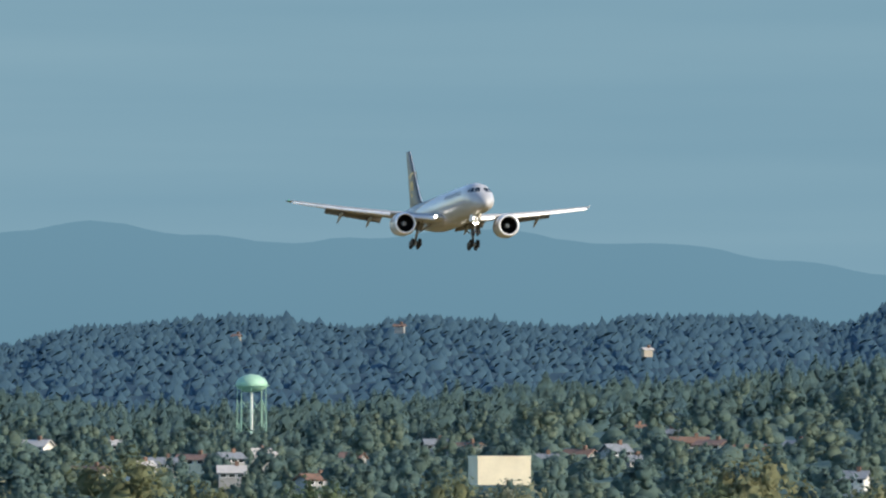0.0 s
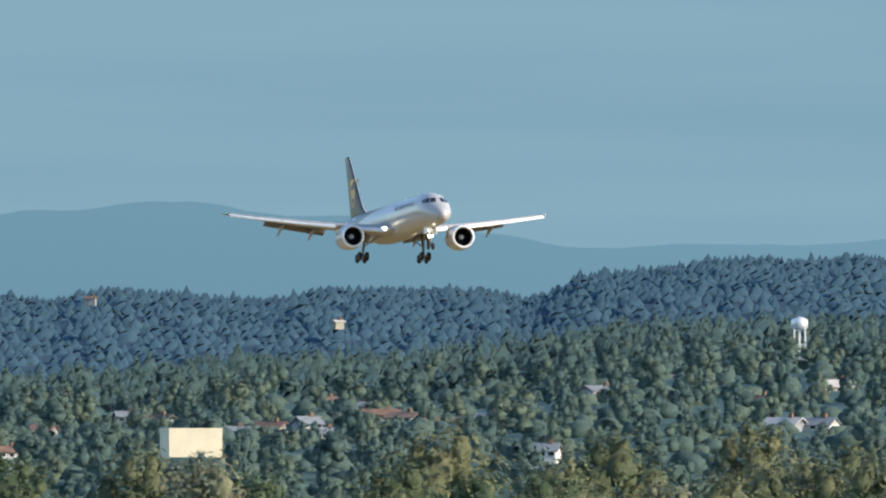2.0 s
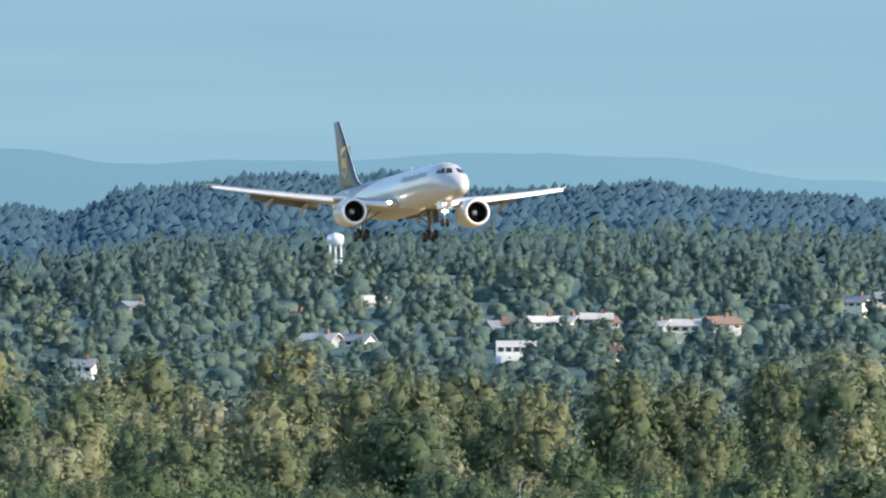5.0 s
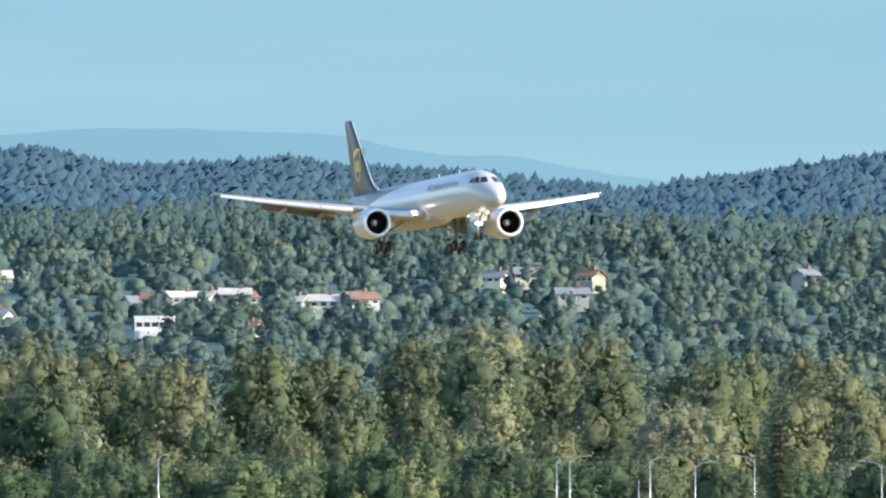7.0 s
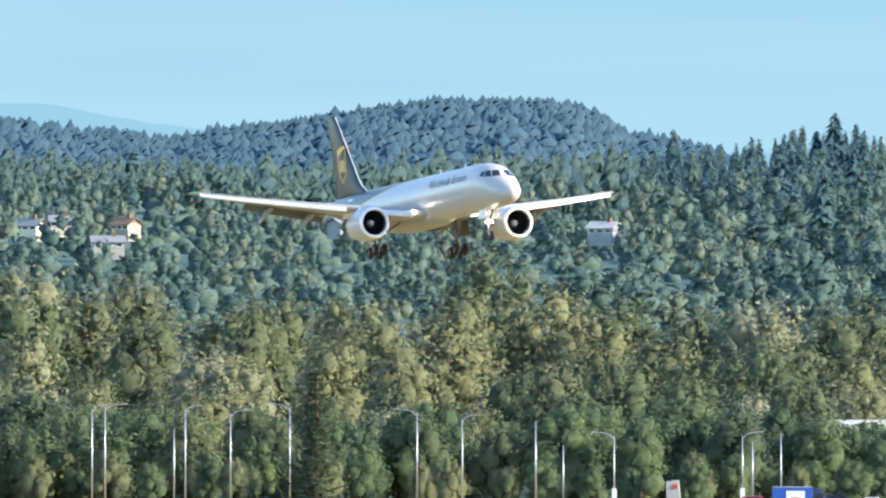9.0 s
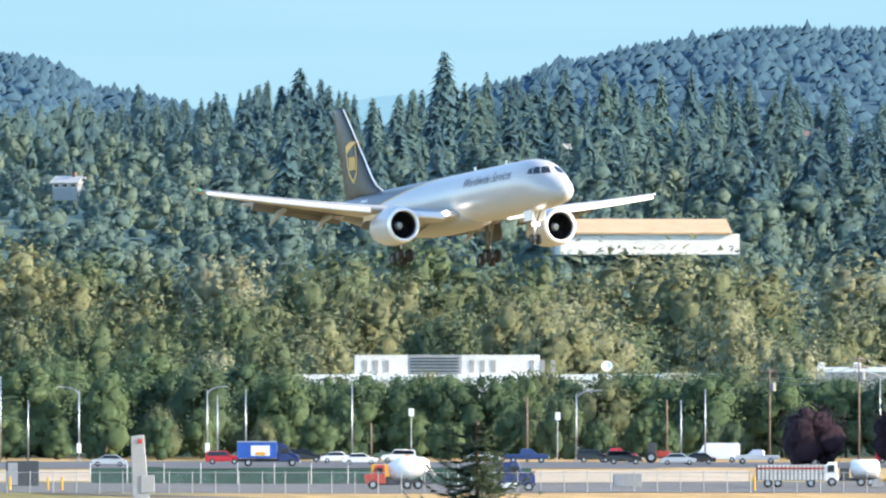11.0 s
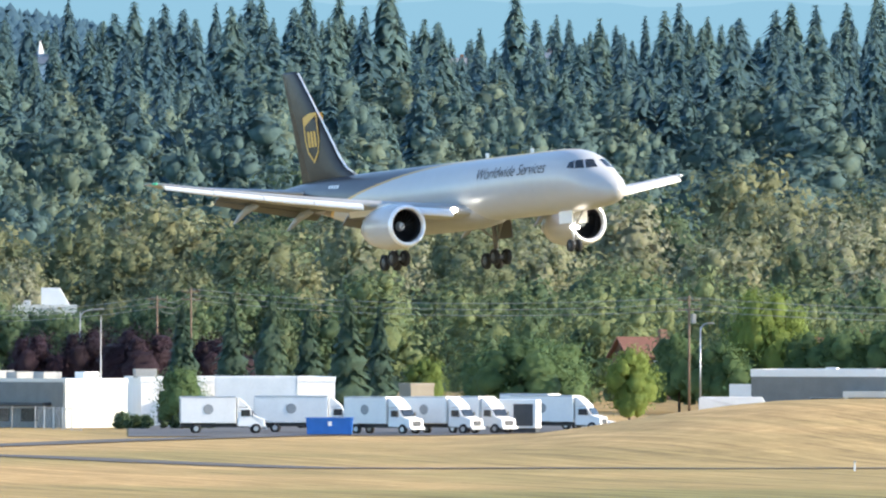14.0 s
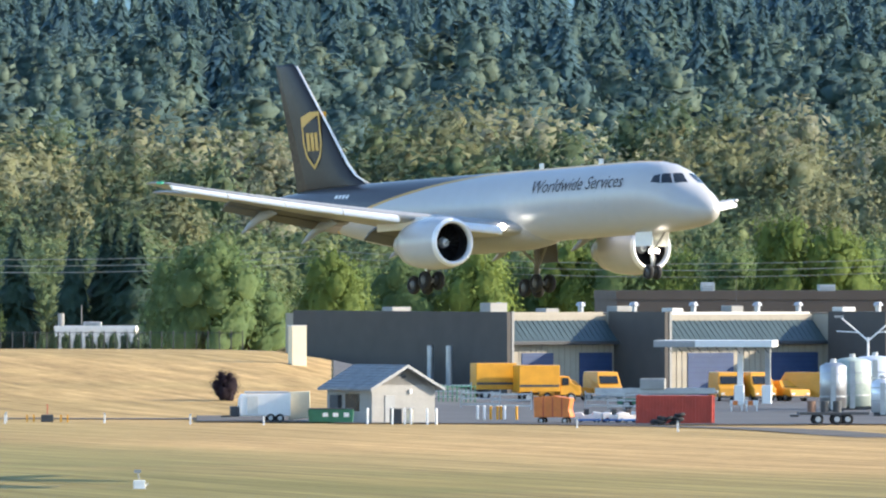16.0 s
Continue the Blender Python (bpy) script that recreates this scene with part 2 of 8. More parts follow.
def mesh_np(name, verts, faces, material, tint=None, smooth_faces=False, normals=None):
    """A mesh from arrays of corners and of equal-sized faces."""
    me = bpy.data.meshes.new(name)
    verts, faces = np.asarray(verts, np.float32), np.asarray(faces, np.int32)
    k = faces.shape[1]
    me.vertices.add(len(verts))
    me.vertices.foreach_set("co", verts.ravel())
    me.loops.add(faces.size)
    me.loops.foreach_set("vertex_index", faces.ravel())
    me.polygons.add(len(faces))
    me.polygons.foreach_set("loop_start", np.arange(0, faces.size, k, dtype=np.int32))
    me.polygons.foreach_set("loop_total", np.full(len(faces), k, np.int32))
    if smooth_faces:
        me.polygons.foreach_set("use_smooth", np.ones(len(faces), bool))
    me.update(calc_edges=True)
    me.materials.append(material)
    if normals is not None:
        me.polygons.foreach_set("use_smooth", np.ones(len(faces), bool))
        me.attributes.new("custom_normal", "FLOAT_VECTOR", "POINT").data.foreach_set("vector", np.asarray(normals, np.float32).ravel())
    if tint is not None:
        me.attributes.new("tint", "FLOAT", "POINT").data.foreach_set("value", np.asarray(tint, np.float32))
    return me


def ground_material():
    m = surf("dry_grass", (0.56, 0.375, 0.165), 0.95, size=2.5, second=(0.37, 0.24, 0.10), stretch=(1, 1, 1), bump=0.02, spec=0.1)
    nt = m.node_tree
    b = nt.nodes["Principled BSDF"]
    old = b.inputs["Base Color"].links[0].from_socket
    co = nt.nodes.new("ShaderNodeTexCoord")
    mp = nt.nodes.new("ShaderNodeMapping")
    mp.inputs["Rotation"].default_value = (0, 0, radians(17))
    mp.inputs["Scale"].default_value = (0.016, 0.006, 1)
    nt.links.new(co.outputs["Object"], mp.inputs[0])
    n = nt.nodes.new("ShaderNodeTexNoise")
    n.inputs["Scale"].default_value, n.inputs["Detail"].default_value = 1.0, 5
    nt.links.new(mp.outputs[0], n.inputs[0])
    r = nt.nodes.new("ShaderNodeValToRGB")
    r.color_ramp.elements[0].position, r.color_ramp.elements[1].position = 0.42, 0.58
    nt.links.new(n.outputs[0], r.inputs[0])
    mix = nt.nodes.new("ShaderNodeMix")
    mix.data_type = "RGBA"
    sx = nt.nodes.new("ShaderNodeSeparateXYZ")
    nt.links.new(co.outputs["Object"], sx.inputs[0])
    west = nt.nodes.new("ShaderNodeMapRange")
    west.inputs["From Min"].default_value, west.inputs["From Max"].default_value = 225, 285
    west.inputs["To Min"].default_value, west.inputs["To Max"].default_value = 0.9, 0.25
    nt.links.new(sx.outputs["X"], west.inputs[0])
    turf = nt.nodes.new("ShaderNodeMath")
    turf.operation = "MULTIPLY"
    nt.links.new(r.outputs[0], turf.inputs[0])
    nt.links.new(west.outputs[0], turf.inputs[1])
    nt.links.new(turf.outputs[0], mix.inputs[0])
    nt.links.new(old, mix.inputs[6])
    mix.inputs[7].default_value = (0.20, 0.185, 0.07, 1)
    # finer clumps of straw and bare soil
    mp3 = nt.nodes.new("ShaderNodeMapping")
    mp3.inputs["Rotation"].default_value = (0, 0, radians(17))
    mp3.inputs["Scale"].default_value = (0.6, 0.018, 1)
    nt.links.new(co.outputs["Object"], mp3.inputs[0])
    n3 = nt.nodes.new("ShaderNodeTexNoise")
    n3.inputs["Scale"].default_value, n3.inputs["Detail"].default_value, n3.inputs["Roughness"].default_value = 1.0, 6, 0.75
    nt.links.new(mp3.outputs[0], n3.inputs[0])
    r3 = nt.nodes.new("ShaderNodeMapRange")
    r3.inputs["From Min"].default_value, r3.inputs["From Max"].default_value = 0.3, 0.7
    r3.inputs["To Min"].default_value, r3.inputs["To Max"].default_value = 0.5, 1.36
    nt.links.new(n3.outputs[0], r3.inputs[0])
    hv = nt.nodes.new("ShaderNodeHueSaturation")
    nt.links.new(r3.outputs[0], hv.inputs["Value"])
    nt.links.new(mix.outputs[2], hv.inputs["Color"])
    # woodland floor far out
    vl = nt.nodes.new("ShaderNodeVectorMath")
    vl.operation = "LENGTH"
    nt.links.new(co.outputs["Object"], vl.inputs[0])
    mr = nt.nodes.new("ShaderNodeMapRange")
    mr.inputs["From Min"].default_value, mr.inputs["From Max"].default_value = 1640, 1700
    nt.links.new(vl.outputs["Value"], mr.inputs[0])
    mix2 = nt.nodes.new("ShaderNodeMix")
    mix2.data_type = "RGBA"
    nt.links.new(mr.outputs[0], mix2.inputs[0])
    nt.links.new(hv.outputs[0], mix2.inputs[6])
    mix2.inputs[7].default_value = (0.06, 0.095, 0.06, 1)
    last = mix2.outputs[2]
    # distance haze put into the floor colour, bluer in two steps outwards
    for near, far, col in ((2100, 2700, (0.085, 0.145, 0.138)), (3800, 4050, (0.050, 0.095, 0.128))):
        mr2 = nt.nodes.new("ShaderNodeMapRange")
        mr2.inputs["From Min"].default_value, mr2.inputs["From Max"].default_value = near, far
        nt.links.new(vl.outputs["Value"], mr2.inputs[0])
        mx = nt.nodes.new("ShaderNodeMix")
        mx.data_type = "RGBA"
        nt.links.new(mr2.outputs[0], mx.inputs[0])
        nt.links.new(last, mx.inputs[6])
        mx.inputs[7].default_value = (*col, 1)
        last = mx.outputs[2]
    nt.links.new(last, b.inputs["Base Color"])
    return m


def build_ground():
    bs = [-3141.59 + i * 126 for i in range(24)] + [-100 + i * 4.0 for i in range(151)] + [520 + i * 131 for i in range(21)]
    ds = [0.01] + [50 + 50 * i for i in range(16)] + [860 + 12 * i for i in range(34)] + [1280 + 40 * i for i in range(10)] + [1700 + 100 * i for i in range(30)] + [4650, 4720, 4800, 4900, 4960]
    ds = sorted(set(ds))
    vs, fs = [], []
    for b in bs:
        for d in ds:
            x, y = polar(b, d)
            inside = -120 < b < 540
            vs.append((x, y, ground(x, y) if inside else ground(*polar(-100 if b < 0 else 510, d))))
    n, k = len(bs), len(ds)
    for i in range(n):
        for j in range(k - 1):
            p = (i + 1) % n
            fs.append((i * k + j, i * k + j + 1, p * k + j + 1, p * k + j))
    fs = [f[::-1] for f in fs]
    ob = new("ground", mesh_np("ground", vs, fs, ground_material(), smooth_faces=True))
    tagged(ob, "dry straw-coloured airfield grass rising to wooded hills", "ground", kind="structure")


build_ground()


def build_mountains():
    """Plain glowing backdrop of blue mountains, haze put into the glow colour, far behind everything."""
    m = bpy.data.materials.new("distant_mountains")
    m.use_nodes = True
    nt = m.node_tree
    nt.nodes.remove(nt.nodes["Principled BSDF"])
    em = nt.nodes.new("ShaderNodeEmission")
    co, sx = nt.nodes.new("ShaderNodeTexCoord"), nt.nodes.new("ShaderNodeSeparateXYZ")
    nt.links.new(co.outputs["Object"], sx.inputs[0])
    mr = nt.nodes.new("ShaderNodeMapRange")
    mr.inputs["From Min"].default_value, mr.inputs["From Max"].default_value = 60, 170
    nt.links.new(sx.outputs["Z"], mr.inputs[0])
    ns = nt.nodes.new("ShaderNodeTexNoise")
    ns.inputs["Scale"].default_value = 0.008
    nt.links.new(co.outputs["Object"], ns.inputs[0])
    ad = nt.nodes.new("ShaderNodeMath")
    ad.operation = "MULTIPLY_ADD"
    ad.inputs[1].default_value = 0.3
    nt.links.new(ns.outputs[0], ad.inputs[0])
    nt.links.new(mr.outputs[0], ad.inputs[2])
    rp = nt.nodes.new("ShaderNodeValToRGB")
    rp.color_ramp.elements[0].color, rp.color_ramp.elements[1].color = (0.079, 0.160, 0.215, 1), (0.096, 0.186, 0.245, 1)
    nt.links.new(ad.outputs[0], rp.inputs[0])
    # painted haze: the glow colour is made paler towards the east
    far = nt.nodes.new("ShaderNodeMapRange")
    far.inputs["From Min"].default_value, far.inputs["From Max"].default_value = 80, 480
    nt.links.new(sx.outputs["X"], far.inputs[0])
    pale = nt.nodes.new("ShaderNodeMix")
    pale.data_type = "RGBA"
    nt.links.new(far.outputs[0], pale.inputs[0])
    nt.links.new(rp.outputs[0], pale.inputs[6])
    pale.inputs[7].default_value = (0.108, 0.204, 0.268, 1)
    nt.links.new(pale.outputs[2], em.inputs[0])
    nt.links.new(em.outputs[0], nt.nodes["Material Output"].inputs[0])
    bs = [-120 + i * 1.5 for i in range(440)]
    vs, fs = [], []
    for b in bs:
        x, y = polar(b, 4940)
        rise = along([(-120, 24), (-36, 29), (-28, 29.8), (-20, 29), (-12, 28), (-7, 28.7), (0, 29.2), (5, 29), (12, 28.4), (20, 28.0), (28, 26.5), (36, 25.7), (52, 25.8), (66, 26.4), (80, 26.0), (95, 24), (112, 22), (140, 20), (190, 22), (232, 25), (245, 23.5), (300, 23.2), (400, 22), (600, 20)], b)
        rise += 0.5 * noise.noise((b * 0.12, 0, 0)) + 0.16 * noise.noise((b * 0.5, 4, 0))
        vs += [(x, y, -20), (x, y, EYE + 4940 * rise / 1000)]
    for i in range(len(bs) - 1):
        fs.append((2 * i, 2 * i + 2, 2 * i + 3, 2 * i + 1))
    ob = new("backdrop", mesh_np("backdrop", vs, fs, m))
    tagged(ob, "hazy blue distant mountain range under the sky", "mountains", kind="structure")


build_mountains()


def build_sky_backdrop():
    """Plain pale blue sky low over the horizon, behind the mountains, with faint streaks."""
    m = bpy.data.materials.new("low_sky")
    m.use_nodes = True
    nt = m.node_tree
    nt.nodes.remove(nt.nodes["Principled BSDF"])
    em = nt.nodes.new("ShaderNodeEmission")
    co, mp = nt.nodes.new("ShaderNodeTexCoord"), nt.nodes.new("ShaderNodeMapping")
    mp.inputs["Scale"].default_value = (0.0012, 0.0012, 0.02)
    nt.links.new(co.outputs["Object"], mp.inputs[0])
    ns = nt.nodes.new("ShaderNodeTexNoise")
    ns.inputs["Scale"].default_value, ns.inputs["Detail"].default_value = 1.0, 4
    nt.links.new(mp.outputs[0], ns.inputs[0])
    rp = nt.nodes.new("ShaderNodeValToRGB")
    rp.color_ramp.elements[0].position, rp.color_ramp.elements[1].position = 0.3, 0.75
    rp.color_ramp.elements[0].color, rp.color_ramp.elements[1].color = (*SKY_LOW, 1), (*SKY_HIGH, 1)
    nt.links.new(ns.outputs[0], rp.inputs[0])
    nt.links.new(rp.outputs[0], em.inputs[0])
    nt.links.new(em.outputs[0], nt.nodes["Material Output"].inputs[0])
    bs = [-160 + i * 20 for i in range(45)]
    vs = [(*polar(b, 4970), z) for b in bs for z in (-30, 520)]
    fs = [(2 * i, 2 * i + 2, 2 * i + 3, 2 * i + 1) for i in range(len(bs) - 1)]
    ob = new("backdrop", mesh_np("backdrop_sky", vs, fs, m))
    tagged(ob, "pale blue low sky with faint cloud streaks", "sky", kind="structure")


SKY_LOW, SKY_HIGH = (0.118, 0.214, 0.277), (0.155, 0.254, 0.310)
build_sky_backdrop()


def link(name, me, parent=None, label=""):
    ob = new(name, me)
    if parent is not None:
        ob.parent = parent
    return tagged(ob, label) if label else ob


def part(name, bm, material, parent=None, label="", soft=False):
    """Links a bmesh as one mesh object under a thing or a part."""
    me = bpy.data.meshes.new(name)
    if soft:
        for f in bm.faces:
            f.smooth = True
    bm.to_mesh(me)
    bm.free()
    me.materials.append(material)
    return link(name, me, parent, label)


def thing(name, label, category, group="", m=None):
    ob = new(name)
    ob.empty_display_size = 0.2
    if m is not None:
        ob.matrix_basis = m
    return tagged(ob, label, category, group)


def box(bm, x0, x1, y0, y1, z0, z1, bevel=0.0):
    r = bmesh.ops.create_cube(bm, size=1, matrix=Matrix.Translation(((x0 + x1) / 2, (y0 + y1) / 2, (z0 + z1) / 2)) @ Matrix.Diagonal((x1 - x0, y1 - y0, z1 - z0, 1)))
    if bevel:
        es = {e for v in r["verts"] for e in v.link_edges}
        bmesh.ops.bevel(bm, geom=list(es), offset=bevel, segments=2, affect="EDGES", profile=0.6)
    return bm


def boxed(*a, **k):
    return box(bmesh.new(), *a, **k)


def rod(bm, p, q, r0, r1=None, n=8, cap=True):
    """A tapered round bar from p to q."""
    p, q = Vector(p), Vector(q)
    d = q - p
    rot = d.to_track_quat("Z", "Y").to_matrix().to_4x4()
    bmesh.ops.create_cone(bm, cap_ends=cap, segments=n, radius1=r0, radius2=r0 if r1 is None else r1, depth=d.length, matrix=Matrix.Translation((p + q) / 2) @ rot)
    return bm


def rodded(*a, **k):
    return rod(bmesh.new(), *a, **k)


def spun(profile, axis="x", n=24, close=False):
    """A turned shape from (along, radius) pairs."""
    bm = bmesh.new()
    rings = []
    for a, r in profile:
        ring = []
        for i in range(n):
            c, s = math.cos(2 * math.pi * i / n) * r, math.sin(2 * math.pi * i / n) * r
            ring.append(bm.verts.new({"x": (a, c, s), "y": (c, a, s), "z": (c, s, a)}[axis]))
        rings.append(ring)
    for u, v in zip(rings, rings[1:]):
        for i in range(n):
            bm.faces.new((u[i], u[(i + 1) % n], v[(i + 1) % n], v[i]))
    if close:
        bm.faces.new(rings[0])
        bm.faces.new(rings[-1])
    bmesh.ops.recalc_face_normals(bm, faces=bm.faces)
    return bm


def loft(rings, caps=True):
    bm = bmesh.new()
    vv = [[bm.verts.new(p) for p in r] for r in rings]
    n = len(vv[0])
    for u, v in zip(vv, vv[1:]):
        for i in range(n):
            bm.faces.new((u[i], u[(i + 1) % n], v[(i + 1) % n], v[i]))
    if caps:
        bm.faces.new(vv[0])
        bm.faces.new(vv[-1])
    bmesh.ops.recalc_face_normals(bm, faces=bm.faces)
    return bm


# ---- the aircraft: x aft, y to its right, z up, origin 22 m behind the nose ----
def livery_material():
    """White body, dark brown tail swept forward over the top, thin gold line between."""
    m = surf("aircraft_body_paint", (0.43, 0.43, 0.43), 0.3, vary=0.06, size=8.0, rough_vary=0.03)
    nt = m.node_tree
    b = nt.nodes["Principled BSDF"]
    white = b.inputs["Base Color"].links[0].from_socket
    co, s = nt.nodes.new("ShaderNodeTexCoord"), nt.nodes.new("ShaderNodeSeparateXYZ")
    nt.links.new(co.outputs["Object"], s.inputs[0])

    def math_node(op, a, c):
        n = nt.nodes.new("ShaderNodeMath")
        n.operation = op
        for i, v in enumerate((a, c)):
            if isinstance(v, (int, float)):
                n.inputs[i].default_value = v
            else:
                nt.links.new(v, n.inputs[i])
        return n.outputs[0]

    aft = math_node("MAXIMUM", math_node("ADD", s.outputs["X"], 4.0), 0.0)
    edge = math_node("MULTIPLY", math_node("POWER", aft, 2.0), 0.0072)
    over = math_node("ADD", math_node("SUBTRACT", s.outputs["Z"], 2.02), edge)
    brown = math_node("GREATER_THAN", over, 0.0)
    gold = math_node("GREATER_THAN", over, -0.16)
    mg = nt.nodes.new("ShaderNodeMix")
    mg.data_type = "RGBA"
    nt.links.new(gold, mg.inputs[0])
    nt.links.new(white, mg.inputs[6])
    mg.inputs[7].default_value = (0.55, 0.30, 0.04, 1)
    mb = nt.nodes.new("ShaderNodeMix")
    mb.data_type = "RGBA"
    nt.links.new(brown, mb.inputs[0])
    nt.links.new(mg.outputs[2], mb.inputs[6])
    mb.inputs[7].default_value = (0.020, 0.016, 0.017, 1)
    nt.links.new(mb.outputs[2], b.inputs["Base Color"])
    return m


BODY = livery_material()
COWL = surf("engine_cowl_paint", (0.47, 0.47, 0.47), 0.25, vary=0.03, size=5.0, rough_vary=0.03)
FLAPGREY = surf("dull_grey_flap_paint", (0.12, 0.118, 0.11), 0.6, vary=0.12, size=2.0)
BROWN = surf("dark_brown_tail_paint", (0.016, 0.012, 0.012), 0.4, vary=0.15, size=2.0, spec=0.25)
GOLD = surf("gold_paint", (0.62, 0.34, 0.03), 0.4, vary=0.1, size=1.0)
WINGTOP = surf("pale_grey_wing_paint", (0.36, 0.36, 0.355), 0.42, vary=0.1, size=2.0)
SLAT = surf("bright_slat_metal", (0.86, 0.86, 0.85), 0.35, 0.15, vary=0.05, size=2.0)
LIP = surf("polished_inlet_lip", (0.86, 0.86, 0.86), 0.3, 0.25, vary=0.04, size=1.0, rough_vary=0.04)
FANDARK = surf("dark_fan_blades", (0.035, 0.035, 0.04), 0.35, 0.5, vary=0.2, size=0.5)
GEARGREY = surf("grey_gear_metal", (0.20, 0.20, 0.195), 0.45, 0.3, vary=0.2, size=0.4)
LAMPGLOW = glow("landing_light", (1.0, 0.93, 0.8), 14.0)
GREENGLOW = glow("green_navigation_light", (0.03, 0.35, 0.22), 0.15)
DARKRIM = surf("dark_rim_metal", (0.09, 0.09, 0.09), 0.5, 0.4, vary=0.2, size=0.3)
INK = surf("brown_lettering", (0.05, 0.04, 0.04), 0.5, vary=0.1, size=1.0)

# stations: metres behind the nose, half width, top, bottom
HULL = [(0.02, 0.06, -0.88, -1.02), (0.12, 0.30, -0.62, -1.26), (0.35, 0.56, -0.36, -1.46), (0.7, 0.82, -0.08, -1.62), (1.2, 1.08, 0.2, -1.74), (1.8, 1.30, 0.48, -1.82), (2.35, 1.45, 0.76, -1.87), (2.9, 1.57, 1.16, -1.91), (3.5, 1.67, 1.48, -1.94), (4.3, 1.77, 1.74, -1.97), (5.4, 1.85, 1.92, -2.0), (7.0, 1.88, 2.0, -2.01), (10, 1.88, 2.0, -2.01), (14, 1.88, 2.0, -2.01), (18, 1.88, 2.0, -2.01), (22, 1.88, 2.0, -2.01), (26, 1.88, 2.0, -2.01), (29, 1.88, 2.0, -2.0), (31.5, 1.87, 2.0, -1.85), (34, 1.80, 2.0, -1.5), (36.5, 1.65, 1.97, -1.05), (39, 1.42, 1.92, -0.55), (41.5, 1.13, 1.83, -0.05), (43.5, 0.85, 1.72, 0.33), (45.3, 0.55, 1.58, 0.7), (46.5, 0.28, 1.42, 0.98), (46.95, 0.1, 1.3, 1.12)]


def hull_at(a):
    for (a0, *p), (a1, *q) in zip(HULL, HULL[1:]):
        if a <= a1:
            f = (a - a0) / (a1 - a0)
            return [u + (v - u) * f for u, v in zip(p, q)]
    return HULL[-1][1:]


def hull_point(a, angle, out=0.0):
    """On the skin at a metres behind the nose; angle in degrees above the right side's middle."""
    w, t, b = hull_at(a)
    c, s = math.cos(radians(angle)), math.sin(radians(angle))
    return Vector((a - 22, (w + out) * c, (t + b) / 2 + ((t - b) / 2 + out) * s))


def skin_angle(a, z):
    """Degrees round the hull at which the skin is z metres high, a metres behind the nose."""
    w, t, b = hull_at(a)
    return math.degrees(math.asin(max(-1, min(0.999, (z - (t + b) / 2) / ((t - b) / 2)))))


def foil(le, te, y, z, thick, twist=0.0, n=9):
    """A closed wing section at span y."""
    c = te - le
    up, dn = [], []
    for i in range(n):
        u = (1 - math.cos(math.pi * i / (n - 1))) / 2
        h = thick * c * 5 * (0.2969 * math.sqrt(u) - 0.126 * u - 0.3516 * u * u + 0.2843 * u ** 3 - 0.1015 * u ** 4)
        camber = 0.02 * c * math.sin(math.pi * u)
        drop = -u * c * math.tan(radians(twist))
        up.append((le + u * c - 22, y, z + camber + h * 1.05 + drop))
        dn.append((le + u * c - 22, y, z + camber - h * 0.95 + drop))
    return up + dn[-2:0:-1]


def wing_line(r):
    """Leading edge, trailing edge and height of the wing at r metres from the middle."""
    le = 17.15 + 0.535 * (r - 1.9)
    te = 25.9 if r < 7 else 25.9 + (28.15 - 25.9) * (r - 7) / 12.0
    return le, te, -1.30 + (r - 1.9) * 0.112 + 0.0019 * (r - 1.9) ** 2


